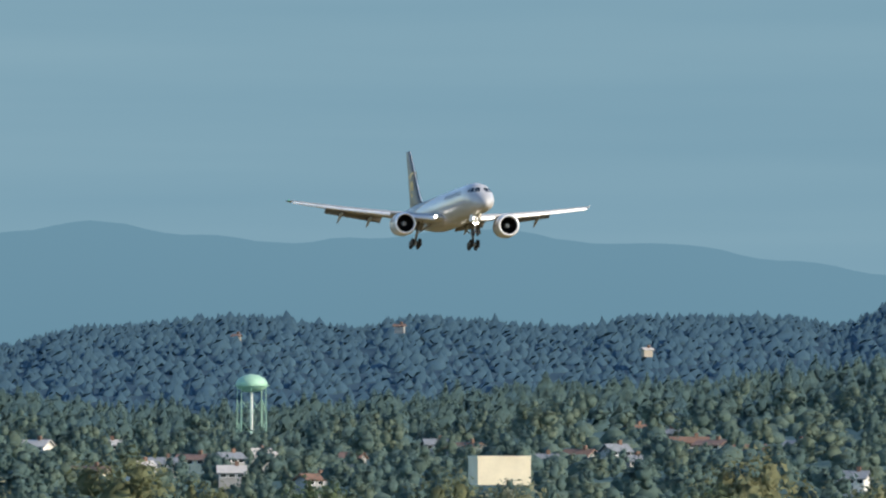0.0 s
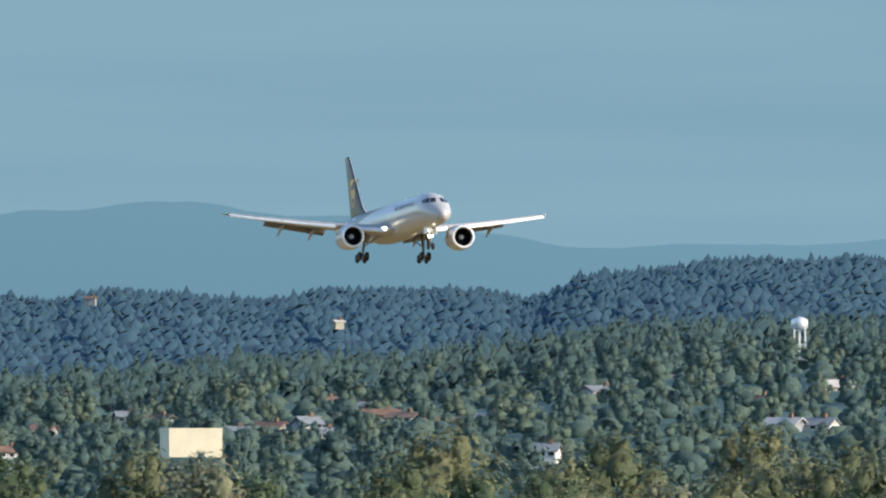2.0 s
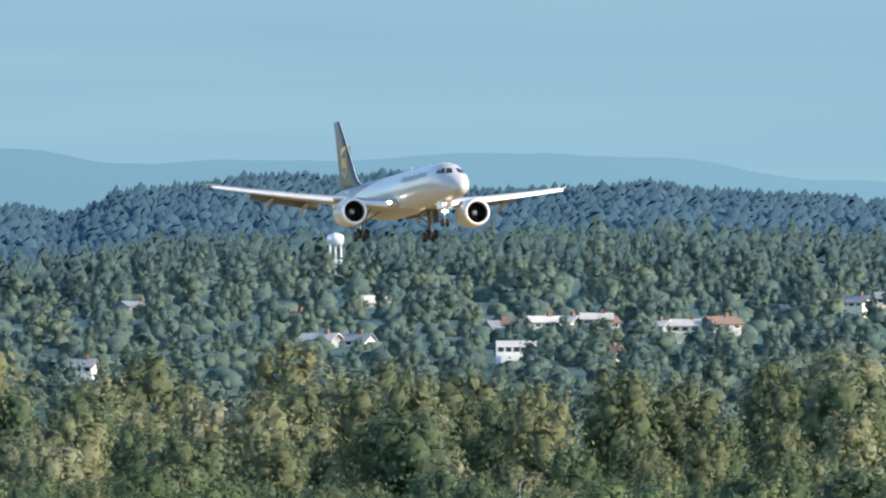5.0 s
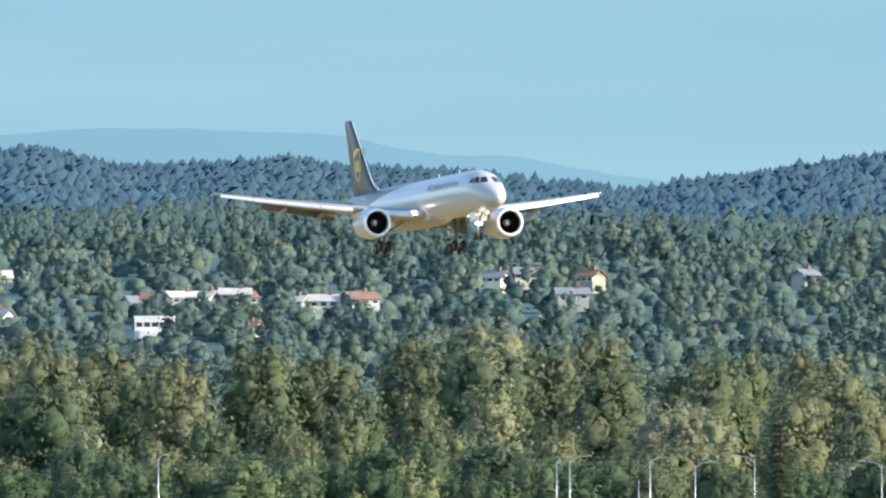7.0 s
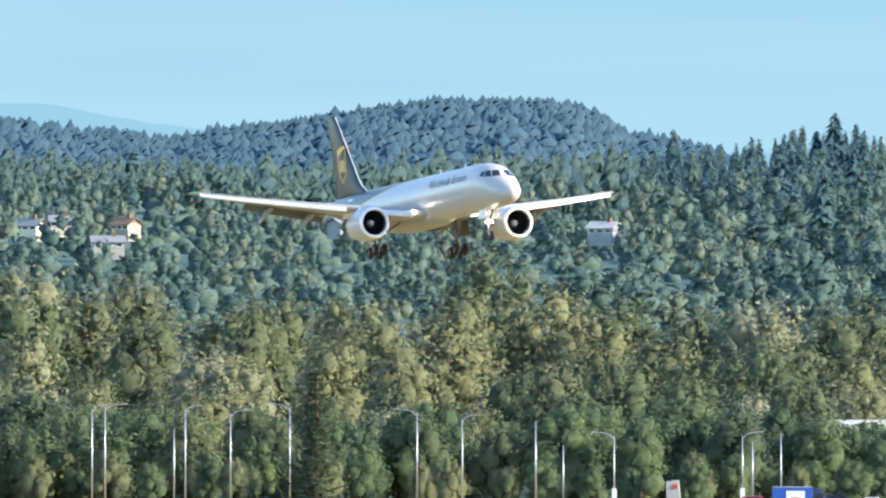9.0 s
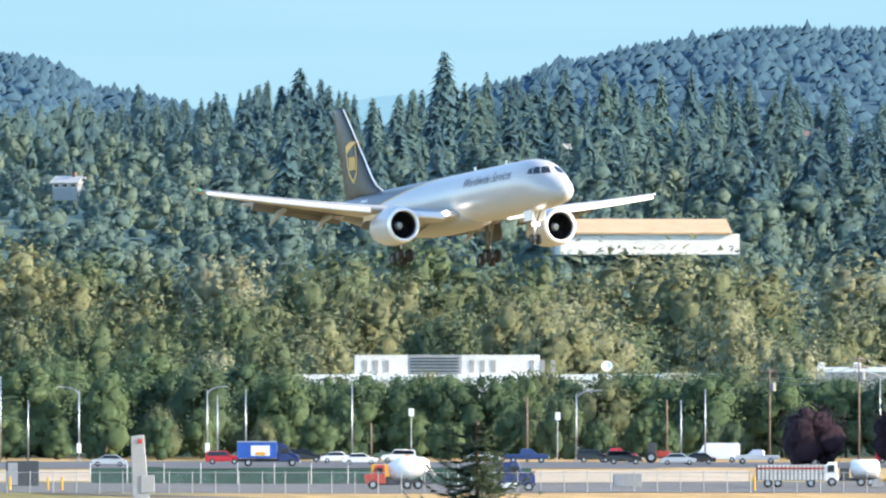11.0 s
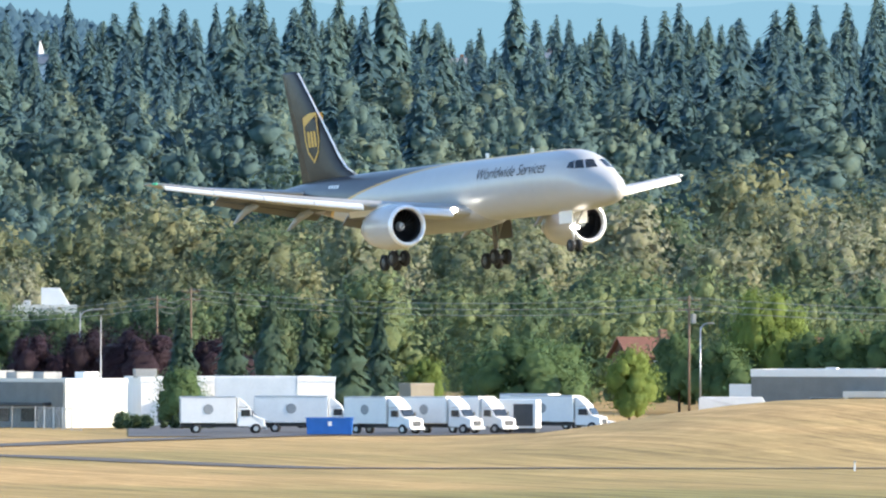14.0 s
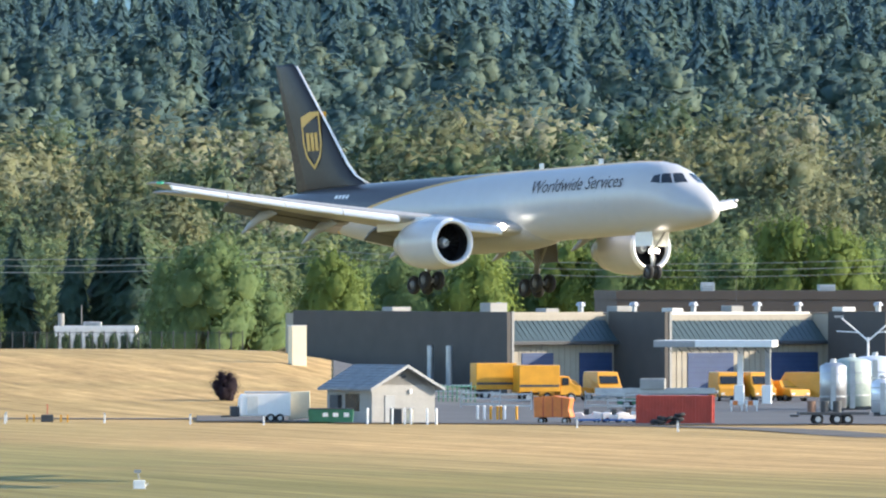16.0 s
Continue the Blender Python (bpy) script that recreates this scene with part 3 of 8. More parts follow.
def build_wing(plane, s):
    w = new("wing")
    w.parent = plane
    secs = [foil(*[(v[0], v[1] - 0.10 * (v[1] - v[0])) for v in [wing_line(r)]][0], s * r, wing_line(r)[2], 0.125 - 0.0015 * r, 1.5) for r in (0.6, 1.9, 4, 7, 10, 13, 16, 18.6)]
    le, te, z = wing_line(19)
    secs.append(foil(le + 0.35, te - 0.1, s * 19.02, z, 0.05))
    me = part("wing_panel", loft(secs), WINGTOP, plane, "pale grey swept wing", True)
    bpy.data.objects.remove(w)
    # leading-edge slats, drooped and moved forward
    for r0, r1 in ((2.6, 5.3), (7.6, 10.3), (10.36, 13.1), (13.16, 15.9), (15.96, 18.6)):
        rings = []
        for r in (r0, r1):
            le, te, z = wing_line(r)
            c = (te - le) * 0.085 + 0.38
            pts = []
            for u, h in ((0, -0.02), (0.05, 0.10), (0.25, 0.18), (0.6, 0.23), (1.0, 0.25), (1.0, 0.22), (0.6, 0.14), (0.3, 0.0), (0.1, -0.11), (0.02, -0.09)):
                pts.append((le - 0.32 + u * c - 22, s * r, z - 0.27 + h * c * 1.6))
            rings.append(pts)
        part("slat", loft(rings), SLAT, me, "extended bright metal slat")
    # flaps, two rows, lowered
    for r0, r1 in ((2.1, 5.6), (7.4, 14.2)):
        for back, drop, ch, tw in ((0.0, 0.14, 0.15, 15), (0.95, 0.42, 0.085, 27)):
            rings = []
            for r in (r0, r1):
                le, te, z = wing_line(r)
                c = (te - le)
                l = te - 0.10 * c + back * c * 0.13
                rings.append(foil(l, l + ch * c + 0.25, s * r, z - drop * (0.5 + 0.06 * c), 0.12, tw))
            part("flap", loft(rings), FLAPGREY, me, "lowered trailing-edge flap", True)
    r0, r1 = 14.4, 18.2
    part("aileron", loft([foil(wing_line(r)[1] - 0.09 * (wing_line(r)[1] - wing_line(r)[0]), wing_line(r)[1], s * r, wing_line(r)[2] - 0.05, 0.1, 2) for r in (r0, r1)]), WINGTOP, me, "", True)
    for r in (3.4, 8.9, 12.4):
        le, te, z = wing_line(r)
        rings = []
        for u, h in ((-1.9, 0.02), (-1.2, 0.22), (0, 0.30), (1.0, 0.24), (1.9, 0.04)):
            a = te + u - 0.1
            zz = z - 0.5 - max(0, u + 0.4) * 0.42
            rings.append([(a - 22, s * r + 0.16 * math.cos(k * math.pi / 4) * h / 0.3, zz + h * math.sin(k * math.pi / 4)) for k in range(8)])
        part("flap_track_fairing", loft(rings), GREY, me, "dark canoe-shaped fairing", True)
    le, te, z = wing_line(2.3)
    part("landing_light", spun([(le - 22 - 0.06, 0.0001), (le - 22 - 0.04, 0.15), (le - 22 + 0.1, 0.17)], n=14), LAMPGLOW, me, "lit white landing light").location = (0, s * 2.45, z + 0.03)
    le, te, z = wing_line(18.9)
    part("navigation_light", boxed(le - 22 + 0.05, le - 22 + 0.55, s * 18.95 - 0.09, s * 18.95 + 0.09, z - 0.07, z + 0.07, bevel=0.04), GREENGLOW if s > 0 else SLAT, me, "navigation light at the tip")


def build_engine(plane, s):
    a0, y, z = 16.05 - 22, s * 6.48, -2.22
    cowl = part("engine_cowl", spun([(a0 + 0.22, 1.335), (a0 + 0.6, 1.40), (a0 + 1.3, 1.45), (a0 + 2.3, 1.44), (a0 + 3.3, 1.33), (a0 + 4.2, 1.13), (a0 + 4.25, 1.08), (a0 + 3.4, 1.1)], n=36), COWL, plane, "white engine cowling", True)
    cowl.location = (0, y, z)
    part("inlet_lip", spun([(a0 + 0.24, 1.336), (a0 + 0.12, 1.31), (a0 + 0.03, 1.24), (a0, 1.16), (a0 + 0.04, 1.09), (a0 + 0.16, 1.05), (a0 + 0.3, 1.045)], n=36), LIP, cowl, "polished metal inlet lip", True)
    part("inlet_duct", spun([(a0 + 0.3, 1.046), (a0 + 0.7, 1.07), (a0 + 1.35, 1.08), (a0 + 1.36, 0.02)], n=32), FANDARK, cowl, "dark inlet duct", True)
    blade = None
    for k in range(24):
        if blade is None:
            bm = bmesh.new()
            vs = [bm.verts.new((a0 + 1.15 + e * 0.9, r * math.cos(e), r * math.sin(e))) for r, w in ((0.3, 0.05), (1.06, 0.10)) for e in (-w, w)]
            bm.faces.new((vs[0], vs[1], vs[3], vs[2]))
            bmesh.ops.solidify(bm, geom=bm.faces[:], thickness=0.015)
            fan = part("fan_blade", bm, FANDARK, cowl)
            blade = fan.data
        else:
            fan = link("fan_blade", blade, cowl)
        fan.matrix_basis = pose(0, 0, 0, 15 * k)
    part("spinner", spun([(a0 + 0.72, 0.001), (a0 + 0.78, 0.12), (a0 + 0.95, 0.24), (a0 + 1.2, 0.32)], n=18), GREY, cowl, "grey spinner cone with a white mark", True)
    part("spinner_mark", spun([(a0 + 0.75, 0.08), (a0 + 0.84, 0.185), (a0 + 0.86, 0.2)], n=14), WHITE, cowl, "white swirl mark")
    part("exhaust_nozzle", spun([(a0 + 3.4, 0.95), (a0 + 4.4, 0.86), (a0 + 5.3, 0.62), (a0 + 5.32, 0.55), (a0 + 4.9, 0.5)], n=28), STEEL, cowl, "bare metal exhaust nozzle", True)
    part("exhaust_cone", spun([(a0 + 4.6, 0.42), (a0 + 5.3, 0.3), (a0 + 6.0, 0.02)], n=20), GEARGREY, cowl, "", True)
    bm = loft([[(a - 22, y + w, zz) for a, w, zz in ((18.2, 0, z0), (18.9, 0.16, z0), (21, 0.2, z0), (24, 0.02, z0), (21, -0.2, z0), (18.9, -0.16, z0))] for z0 in (-1.35, -0.72)])
    part("pylon", bm, WHITE, plane, "white engine pylon")


def wheel(r, w, where, parent):
    bm = spun([(-w / 2 + 0.02, r * 0.55), (-w / 2, r * 0.72), (-w / 2 + 0.04, r * 0.93), (-w * 0.2, r), (w * 0.2, r), (w / 2 - 0.04, r * 0.93), (w / 2, r * 0.72), (w / 2 - 0.02, r * 0.55)], axis="y", n=20)
    t = part("tyre", bm, TYRE, parent, "black tyre", True)
    t.location = where
    h = part("rim", spun([(-w / 2 + 0.03, 0.001), (-w / 2 + 0.03, r * 0.3), (-w / 2 + 0.06, r * 0.56), (w / 2 - 0.06, r * 0.56), (w / 2 - 0.03, r * 0.3), (w / 2 - 0.03, 0.001)], axis="y", n=14), DARKRIM, t, "dark metal rim", True)
    return t


def build_gear(plane):
    for s in (1, -1):
        y = s * 3.66
        g = part("main_gear_leg", rodded((23.0 - 22, s * 3.3, -1.3), (23.42 - 22, y, -3.95), 0.17, 0.14, 12), GEARGREY, plane, "lowered main landing gear leg", True)
        part("oleo", rodded((23.3 - 22, y, -3.2), (23.42 - 22, y, -4.1), 0.10, 0.10, 10), LIP, g, "shiny piston")
        part("side_brace", rodded((22.9 - 22, s * 1.7, -1.7), (23.3 - 22, y, -3.0), 0.09, 0.07), GEARGREY, g)
        part("drag_brace", rodded((21.4 - 22, s * 3.2, -1.5), (23.3 - 22, y, -3.1), 0.07, 0.07), GEARGREY, g)
        part("bogie_beam", rodded((22.75 - 22, y, -4.0), (24.1 - 22, y, -4.25), 0.12, 0.12, 10), GEARGREY, g)
        door = boxed(-1.0, 0.9, -0.035, 0.035, -1.1, 0.25, bevel=0.03)
        part("gear_door", door, FLAPGREY, g, "grey gear door").matrix_basis = pose(1.2, s * 4.15, -1.75, s * 6)
        for dx, dz in ((-0.57, 0.10), (0.57, -0.12)):
            for e in (-1, 1):
                wheel(0.52, 0.37, (23.42 - 22 + dx, y + e * 0.43, -4.11 + dz), g)
    a = 6.14 - 22
    g = part("nose_gear_leg", rodded((a + 0.1, 0, -1.9), (a, 0, -4.05), 0.11, 0.085, 12), WHITE, plane, "white nose gear leg", True)
    part("torque_link", rodded((a - 0.28, 0, -3.3), (a - 0.05, 0, -3.9), 0.05, 0.04), GEARGREY, g)
    part("drag_brace", rodded((a - 1.3, 0, -1.9), (a, 0, -3.0), 0.06, 0.05), GEARGREY, g)
    for s in (1, -1):
        wheel(0.40, 0.28, (a, s * 0.27, -4.10), g)
        part("gear_door", boxed(a - 0.8, a + 0.9, s * 0.52 - 0.025, s * 0.52 + 0.025, -2.7, -1.85, bevel=0.02), WHITE, g, "open white nose gear door")
        part("taxi_light", spun([(a - 0.22, 0.0001), (a - 0.21, 0.1), (a - 0.1, 0.12)], n=12), LAMPGLOW, g, "lit taxi light").location = (0, s * 0.2, -2.95)
    part("light_bracket", boxed(a - 0.12, a + 0.02, -0.26, 0.26, -3.02, -2.88, bevel=0.03), GEARGREY, g, "grey lamp bracket")


def skin_panel(name, corners, material, parent, label="", out=0.012, n=4):
    """A panel on the skin between four (station, angle) corners."""
    bm = bmesh.new()
    (a, b, c, d) = corners
    grid = []
    for i in range(n + 1):
        row = []
        for j in range(n + 1):
            u, v = i / n, j / n
            p = [(a[k] * (1 - u) + b[k] * u) * (1 - v) + (d[k] * (1 - u) + c[k] * u) * v for k in (0, 1)]
            row.append(bm.verts.new(hull_point(p[0], p[1], out)))
        grid.append(row)
    for i in range(n):
        for j in range(n):
            bm.faces.new((grid[i][j], grid[i + 1][j], grid[i + 1][j + 1], grid[i][j + 1]))
    return part(name, bm, material, parent, label, True)


def lettering(text, word, width, a_aft, mid_angle, material, parent):
    """Raised lettering wrapped round the right side of the hull, reading towards the nose."""
    cu = bpy.data.curves.new("lettering", "FONT")
    cu.body, cu.size, cu.resolution_u = text, 1.0, 3
    cu.shear = 0.1
    tmp = new("lettering_source", cu)
    dg = bpy.context.evaluated_depsgraph_get()
    me = bpy.data.meshes.new_from_object(tmp.evaluated_get(dg))
    bpy.data.objects.remove(tmp)
    xs = [v.co.x for v in me.vertices]
    ys = [v.co.y for v in me.vertices]
    k = width / (max(xs) - min(xs))
    ym = (max(ys) + min(ys)) / 2
    bm = bmesh.new()
    bm.from_mesh(me)
    bmesh.ops.triangulate(bm, faces=bm.faces[:])
    for _ in range(3):
        bmesh.ops.subdivide_edges(bm, edges=[e for e in bm.edges if e.calc_length() > 0.12], cuts=1)
        bmesh.ops.triangulate(bm, faces=bm.faces[:])
    order = sorted(v.co.x for v in bm.verts)
    gap, space = max((q - p, (p + q) / 2) for p, q in zip(order, order[1:]))
    bmesh.ops.delete(bm, geom=[v for v in bm.verts if (v.co.x > space) != (word == 1)], context="VERTS")
    bm.to_mesh(me)
    bm.free()
    for v in me.vertices:
        a = a_aft - (v.co.x - min(xs)) * k
        ang = mid_angle + math.degrees((v.co.y - ym) * k * 0.98 / 1.95)
        v.co = hull_point(a, ang, 0.035)
    me.materials.clear()
    me.materials.append(material)
    return link("lettering", me, parent, "dark brown lettering reading " + text.split()[word])


def build_plane():
    plane = thing("cargo_airliner", "white twin-engine cargo airliner with brown tail, landing gear lowered", "airplane")
    n = 64
    sts = []
    for i, (a, w, t, b) in enumerate(HULL):
        sts.append(a)
        if i + 1 < len(HULL) and HULL[i + 1][0] - a > 1.0:
            k = int((HULL[i + 1][0] - a) / 0.8)
            sts += [a + (HULL[i + 1][0] - a) * j / (k + 1) for j in range(1, k + 1)]
    rings = [[tuple(hull_point(a, 360 * j / n)) for j in range(n)] for a in sts]
    fus = part("fuselage", loft(rings), BODY, plane, "white fuselage with dark brown upper rear and gold line", True)
    # belly fairing
    rings = []
    for a, w, b in ((15.5, 0.7, -1.95), (17, 1.5, -2.25), (19, 1.95, -2.42), (23, 2.0, -2.45), (26, 1.9, -2.4), (28.5, 1.4, -2.2), (30.5, 0.6, -1.9)):
        rings.append([(a - 22, w * math.cos(2 * math.pi * k / 20), -1.2 + (b + 1.2 if math.sin(2 * math.pi * k / 20) < 0 else -0.4) * abs(math.sin(2 * math.pi * k / 20))) for k in range(20)])
    part("belly_fairing", loft(rings), WINGTOP, plane, "pale grey belly fairing", True)
    for s in (1, -1):
        build_wing(plane, s)
        build_engine(plane, s)
        rings = [foil(le, te, s * r, z, 0.1) for r, le, te, z in ((0.5, 40.0, 44.6, 1.0), (1.2, 40.4, 44.7, 1.05), (4.5, 42.7, 45.6, 1.42), (7.5, 44.8, 46.4, 1.75), (7.62, 45.1, 46.3, 1.77))]
        part("tailplane", loft(rings), WINGTOP, plane, "pale grey tailplane", True)
    # fin
    def fin(z, le, te, w):
        c = te - le
        return [(le + u * c - 22, h * w, z) for u, h in ((0, 0), (0.06, 0.55), (0.25, 0.95), (0.5, 0.9), (0.8, 0.45), (1, 0.04), (1, -0.04), (0.8, -0.45), (0.5, -0.9), (0.25, -0.95), (0.06, -0.55))]
    part("fin", loft([fin(1.6, 33.6, 42.9, 0.24), fin(2.0, 35.2, 43.0, 0.3), fin(2.5, 36.5, 43.1, 0.31), fin(3.2, 37.4, 43.3, 0.3), fin(6, 40.05, 44.2, 0.23), fin(9.0, 42.95, 45.25, 0.15), fin(9.15, 43.3, 45.2, 0.1)]), BROWN, plane, "dark brown tail fin", True)
    rings = []
    for z, le, w in ((2.0, 35.12, 0.05), (2.5, 36.42, 0.05), (3.2, 37.32, 0.05), (6, 39.98, 0.045), (9.05, 42.9, 0.04)):
        rings.append([(le + dx - 22, y * w, z) for dx, y in ((0, 0), (0.14, 1), (0.3, 1.6), (0.3, -1.6), (0.14, -1))])
    part("fin_leading_edge", loft(rings), SLAT, plane, "bare metal leading edge", True)
    for s in (1, -1):
        bm = bmesh.new()
        shape = [(-1.0, 1.35), (0.0, 1.62), (1.0, 1.62), (1.0, -0.2), (0.75, -1.0), (0.0, -1.7), (-0.75, -1.0), (-1.0, -0.2)]
        def on_fin(x, z, o):
            zz = 4.7 + z
            le = 37.55 + (zz - 3.2) * 1.017
            return (40.9 + 0.22 * z - x * 1.0 - 22, s * (0.30 - 0.028 * (zz - 3.2) + o), zz)
        out = [bm.verts.new(on_fin(x, z, 0.012)) for x, z in shape]
        inn = [bm.verts.new(on_fin(x * 0.84, z * 0.86 - 0.03, 0.012)) for x, z in shape]
        for i in range(len(shape)):
            j = (i + 1) % len(shape)
            bm.faces.new((out[i], out[j], inn[j], inn[i]))
        top = [bm.verts.new(on_fin(x, z, 0.016)) for x, z in ((-0.86, 0.75), (-0.86, 1.22), (0, 1.44), (0.86, 1.42), (0.2, 1.2), (-0.4, 0.95))]
        bm.faces.new(top)
        for x0, x1 in ((-0.58, -0.26), (-0.14, 0.18), (0.3, 0.6)):
            bm.faces.new([bm.verts.new(on_fin(x, z, 0.016)) for x, z in ((x0, -0.62), (x1, -0.62), (x1, 0.42), (x0, 0.42))])
        part("tail_emblem", bm, GOLD, plane, "gold shield outline with plain gold bars")
    # flight-deck windows: three panes a side
    for s in (1, -1):
        f = (lambda q: q) if s > 0 else (lambda q: 180 - q)
        for c in (((2.10, 0.60), (2.50, 0.56), (3.10, 1.12), (2.86, 1.12)), ((2.58, 0.55), (3.18, 0.56), (3.56, 1.10), (3.18, 1.12)), ((3.27, 0.57), (3.98, 0.66), (3.98, 1.02), (3.64, 1.09))):
            skin_panel("cockpit_window", [(a, f(skin_angle(a, z))) for a, z in c], GLASS, fus, "dark cockpit window pane")
        q0, q1 = (-16, 38) if s > 0 else (196, 142)
        for a0, a1, b0, b1 in ((8.0, 8.03, q0, q1), (9.05, 9.08, q0, q1)):
            skin_panel("door_seam", [(a0, b0), (a1, b0), (a1, b1), (a0, b1)], GREY, fus, "", 0.006)
    for i in range(4):
        skin_panel("marking_bar", [(36.6 - i * 0.42, 27), (36.3 - i * 0.42, 27), (36.3 - i * 0.42, 36), (36.6 - i * 0.42, 36)], WHITE, fus, "white marking bar", 0.012, 2)
    part("blade_antenna", loft([[(a - 22, y * w, z) for a, y in ((11, 0), (11.15, 1), (11.5, 0), (11.15, -1))] for z, w in ((1.98, 0.05), (2.3, 0.02))]), WHITE, fus)
    part("blade_antenna", loft([[(a - 22, y * w, z) for a, y in ((17, 0), (17.15, 1), (17.5, 0), (17.15, -1))] for z, w in ((1.98, 0.05), (2.32, 0.02))]), WHITE, fus)
    for word in (0, 1):
        lettering("Worldwide Services", word, 9.15, 15.6, 26, INK, fus)
    build_gear(plane)
    return plane


airliner = build_plane()


# ---- trees ----
def leaf_cloud(rng, centres, outs, size, flat=0.5):
    """Long three-cornered leaf clumps at the centres, roughly facing outwards, tips up."""
    n = len(centres)
    nrm = outs + rng.normal(0, flat, (n, 3))
    nrm /= np.linalg.norm(nrm, axis=1)[:, None] + 1e-9
    ref = rng.normal(0, 0.55, (n, 3)) + np.array([0, 0, 1.0])
    v = np.cross(nrm, ref)
    v /= np.linalg.norm(v, axis=1)[:, None] + 1e-9
    u = np.cross(v, nrm)
    s = size * rng.uniform(0.6, 1.35, (n, 1))
    tri = np.stack([centres - v * s * 0.75 - u * s * 0.7, centres + v * s * 0.75 - u * s * 0.6, centres + u * s * 1.35], 1)
    turned = np.einsum("ij,ij->i", np.cross(tri[:, 1] - tri[:, 0], tri[:, 2] - tri[:, 0]), outs) < 0
    tri[turned] = tri[turned][:, ::-1]
    return tri.reshape(-1, 3), np.arange(3 * n).reshape(-1, 3)


def ball_dirs(rng, n):
    d = rng.normal(0, 1, (n, 3))
    return d / np.linalg.norm(d, axis=1)[:, None]


def lump(rng, centre, radii, rings=5, segs=8, rough=0.14):
    """A closed, uneven ball of foliage: corners, triangles and outward normals."""
    vs = [(0, 0, -1)]
    for i in range(1, rings):
        a = math.pi * i / rings
        for j in range(segs):
            b = 2 * math.pi * (j + 0.5 * (i % 2)) / segs
            vs.append((math.sin(a) * math.cos(b), math.sin(a) * math.sin(b), -math.cos(a)))
    vs.append((0, 0, 1))
    d = np.array(vs)
    fs = [(0, 1 + (j + 1) % segs, 1 + j) for j in range(segs)]
    for i in range(rings - 2):
        p, q = 1 + i * segs, 1 + (i + 1) * segs
        for j in range(segs):
            k = (j + 1) % segs
            fs += [(p + j, p + k, q + k), (p + j, q + k, q + j)]
    p, top = 1 + (rings - 2) * segs, len(d) - 1
    fs += [(p + j, p + (j + 1) % segs, top) for j in range(segs)]
    v = np.array(centre) + d * np.array(radii) * rng.uniform(1 - rough, 1 + rough, (len(d), 1))
    return v, np.array(fs), d


def broadleaf(seed, leaves, size, slim=0.36, lobes=12, low=0.12, upright=0.0, core_size=0.62, core=(4, 6)):
    """Crown arrays of a broadleaf tree one metre high (to be scaled): leaf clumps over many lobes, with gaps."""
    rng = np.random.default_rng(seed)
    vs, fs, ns, base = [], [], [], 0
    cs, rs = [], []
    for i in range(lobes):
        h = low + 0.14 + (0.93 - low - 0.16) * (i + 0.5) / lobes
        env = slim * (math.sin(math.pi * min(1, max(0.03, (h - low) / (1.04 - low))) ** 0.8) ** 0.7)
        ang, rad = i * 2.4 + rng.uniform(-0.4, 0.4), env * rng.uniform(0.25, 0.72)
        r = max(0.07, env * rng.uniform(0.42, 0.66))
        cs.append((rad * math.cos(ang), rad * math.sin(ang), h))
        rs.append(r)
    w = np.array(rs) ** 2
    cnt = np.maximum(6, (leaves * w / w.sum()).astype(int))
    for c, r, k in zip(cs, rs, cnt):
        d = ball_dirs(rng, k)
        d[:, 2] = np.where(d[:, 2] < -0.4, -d[:, 2], d[:, 2])
        stretch = np.array([1, 1, 1.15 + upright])
        rad = r * rng.uniform(0.55, 1.12, (k, 1)) + 0.02 * rng.normal(0, 1, (k, 1))
        v, f = leaf_cloud(rng, np.array(c) + d * rad * stretch, d + np.array([0, 0, 0.35]), size)
        ns.append(np.repeat(d * 0.75 + np.array([c[0], c[1], 0]) * 1.2 + np.array([0, 0, 0.3]) + rng.normal(0, 0.12, d.shape), 3, 0))
        vs.append(v)
        fs.append(f + base)
        base += len(v)
        # inner foliage that stops the light
        v, f, d = lump(rng, c, r * core_size * stretch, *core)
        ns.append(d * 0.8 + np.array([c[0], c[1], 0]) * 1.2 + np.array([0, 0, 0.35]))
        vs.append(v)
        fs.append(f + base)
        base += len(v)
    return np.concatenate(vs), np.concatenate(fs), unit(np.concatenate(ns))


def unit(a):
    return a / (np.linalg.norm(a, axis=1)[:, None] + 1e-9)


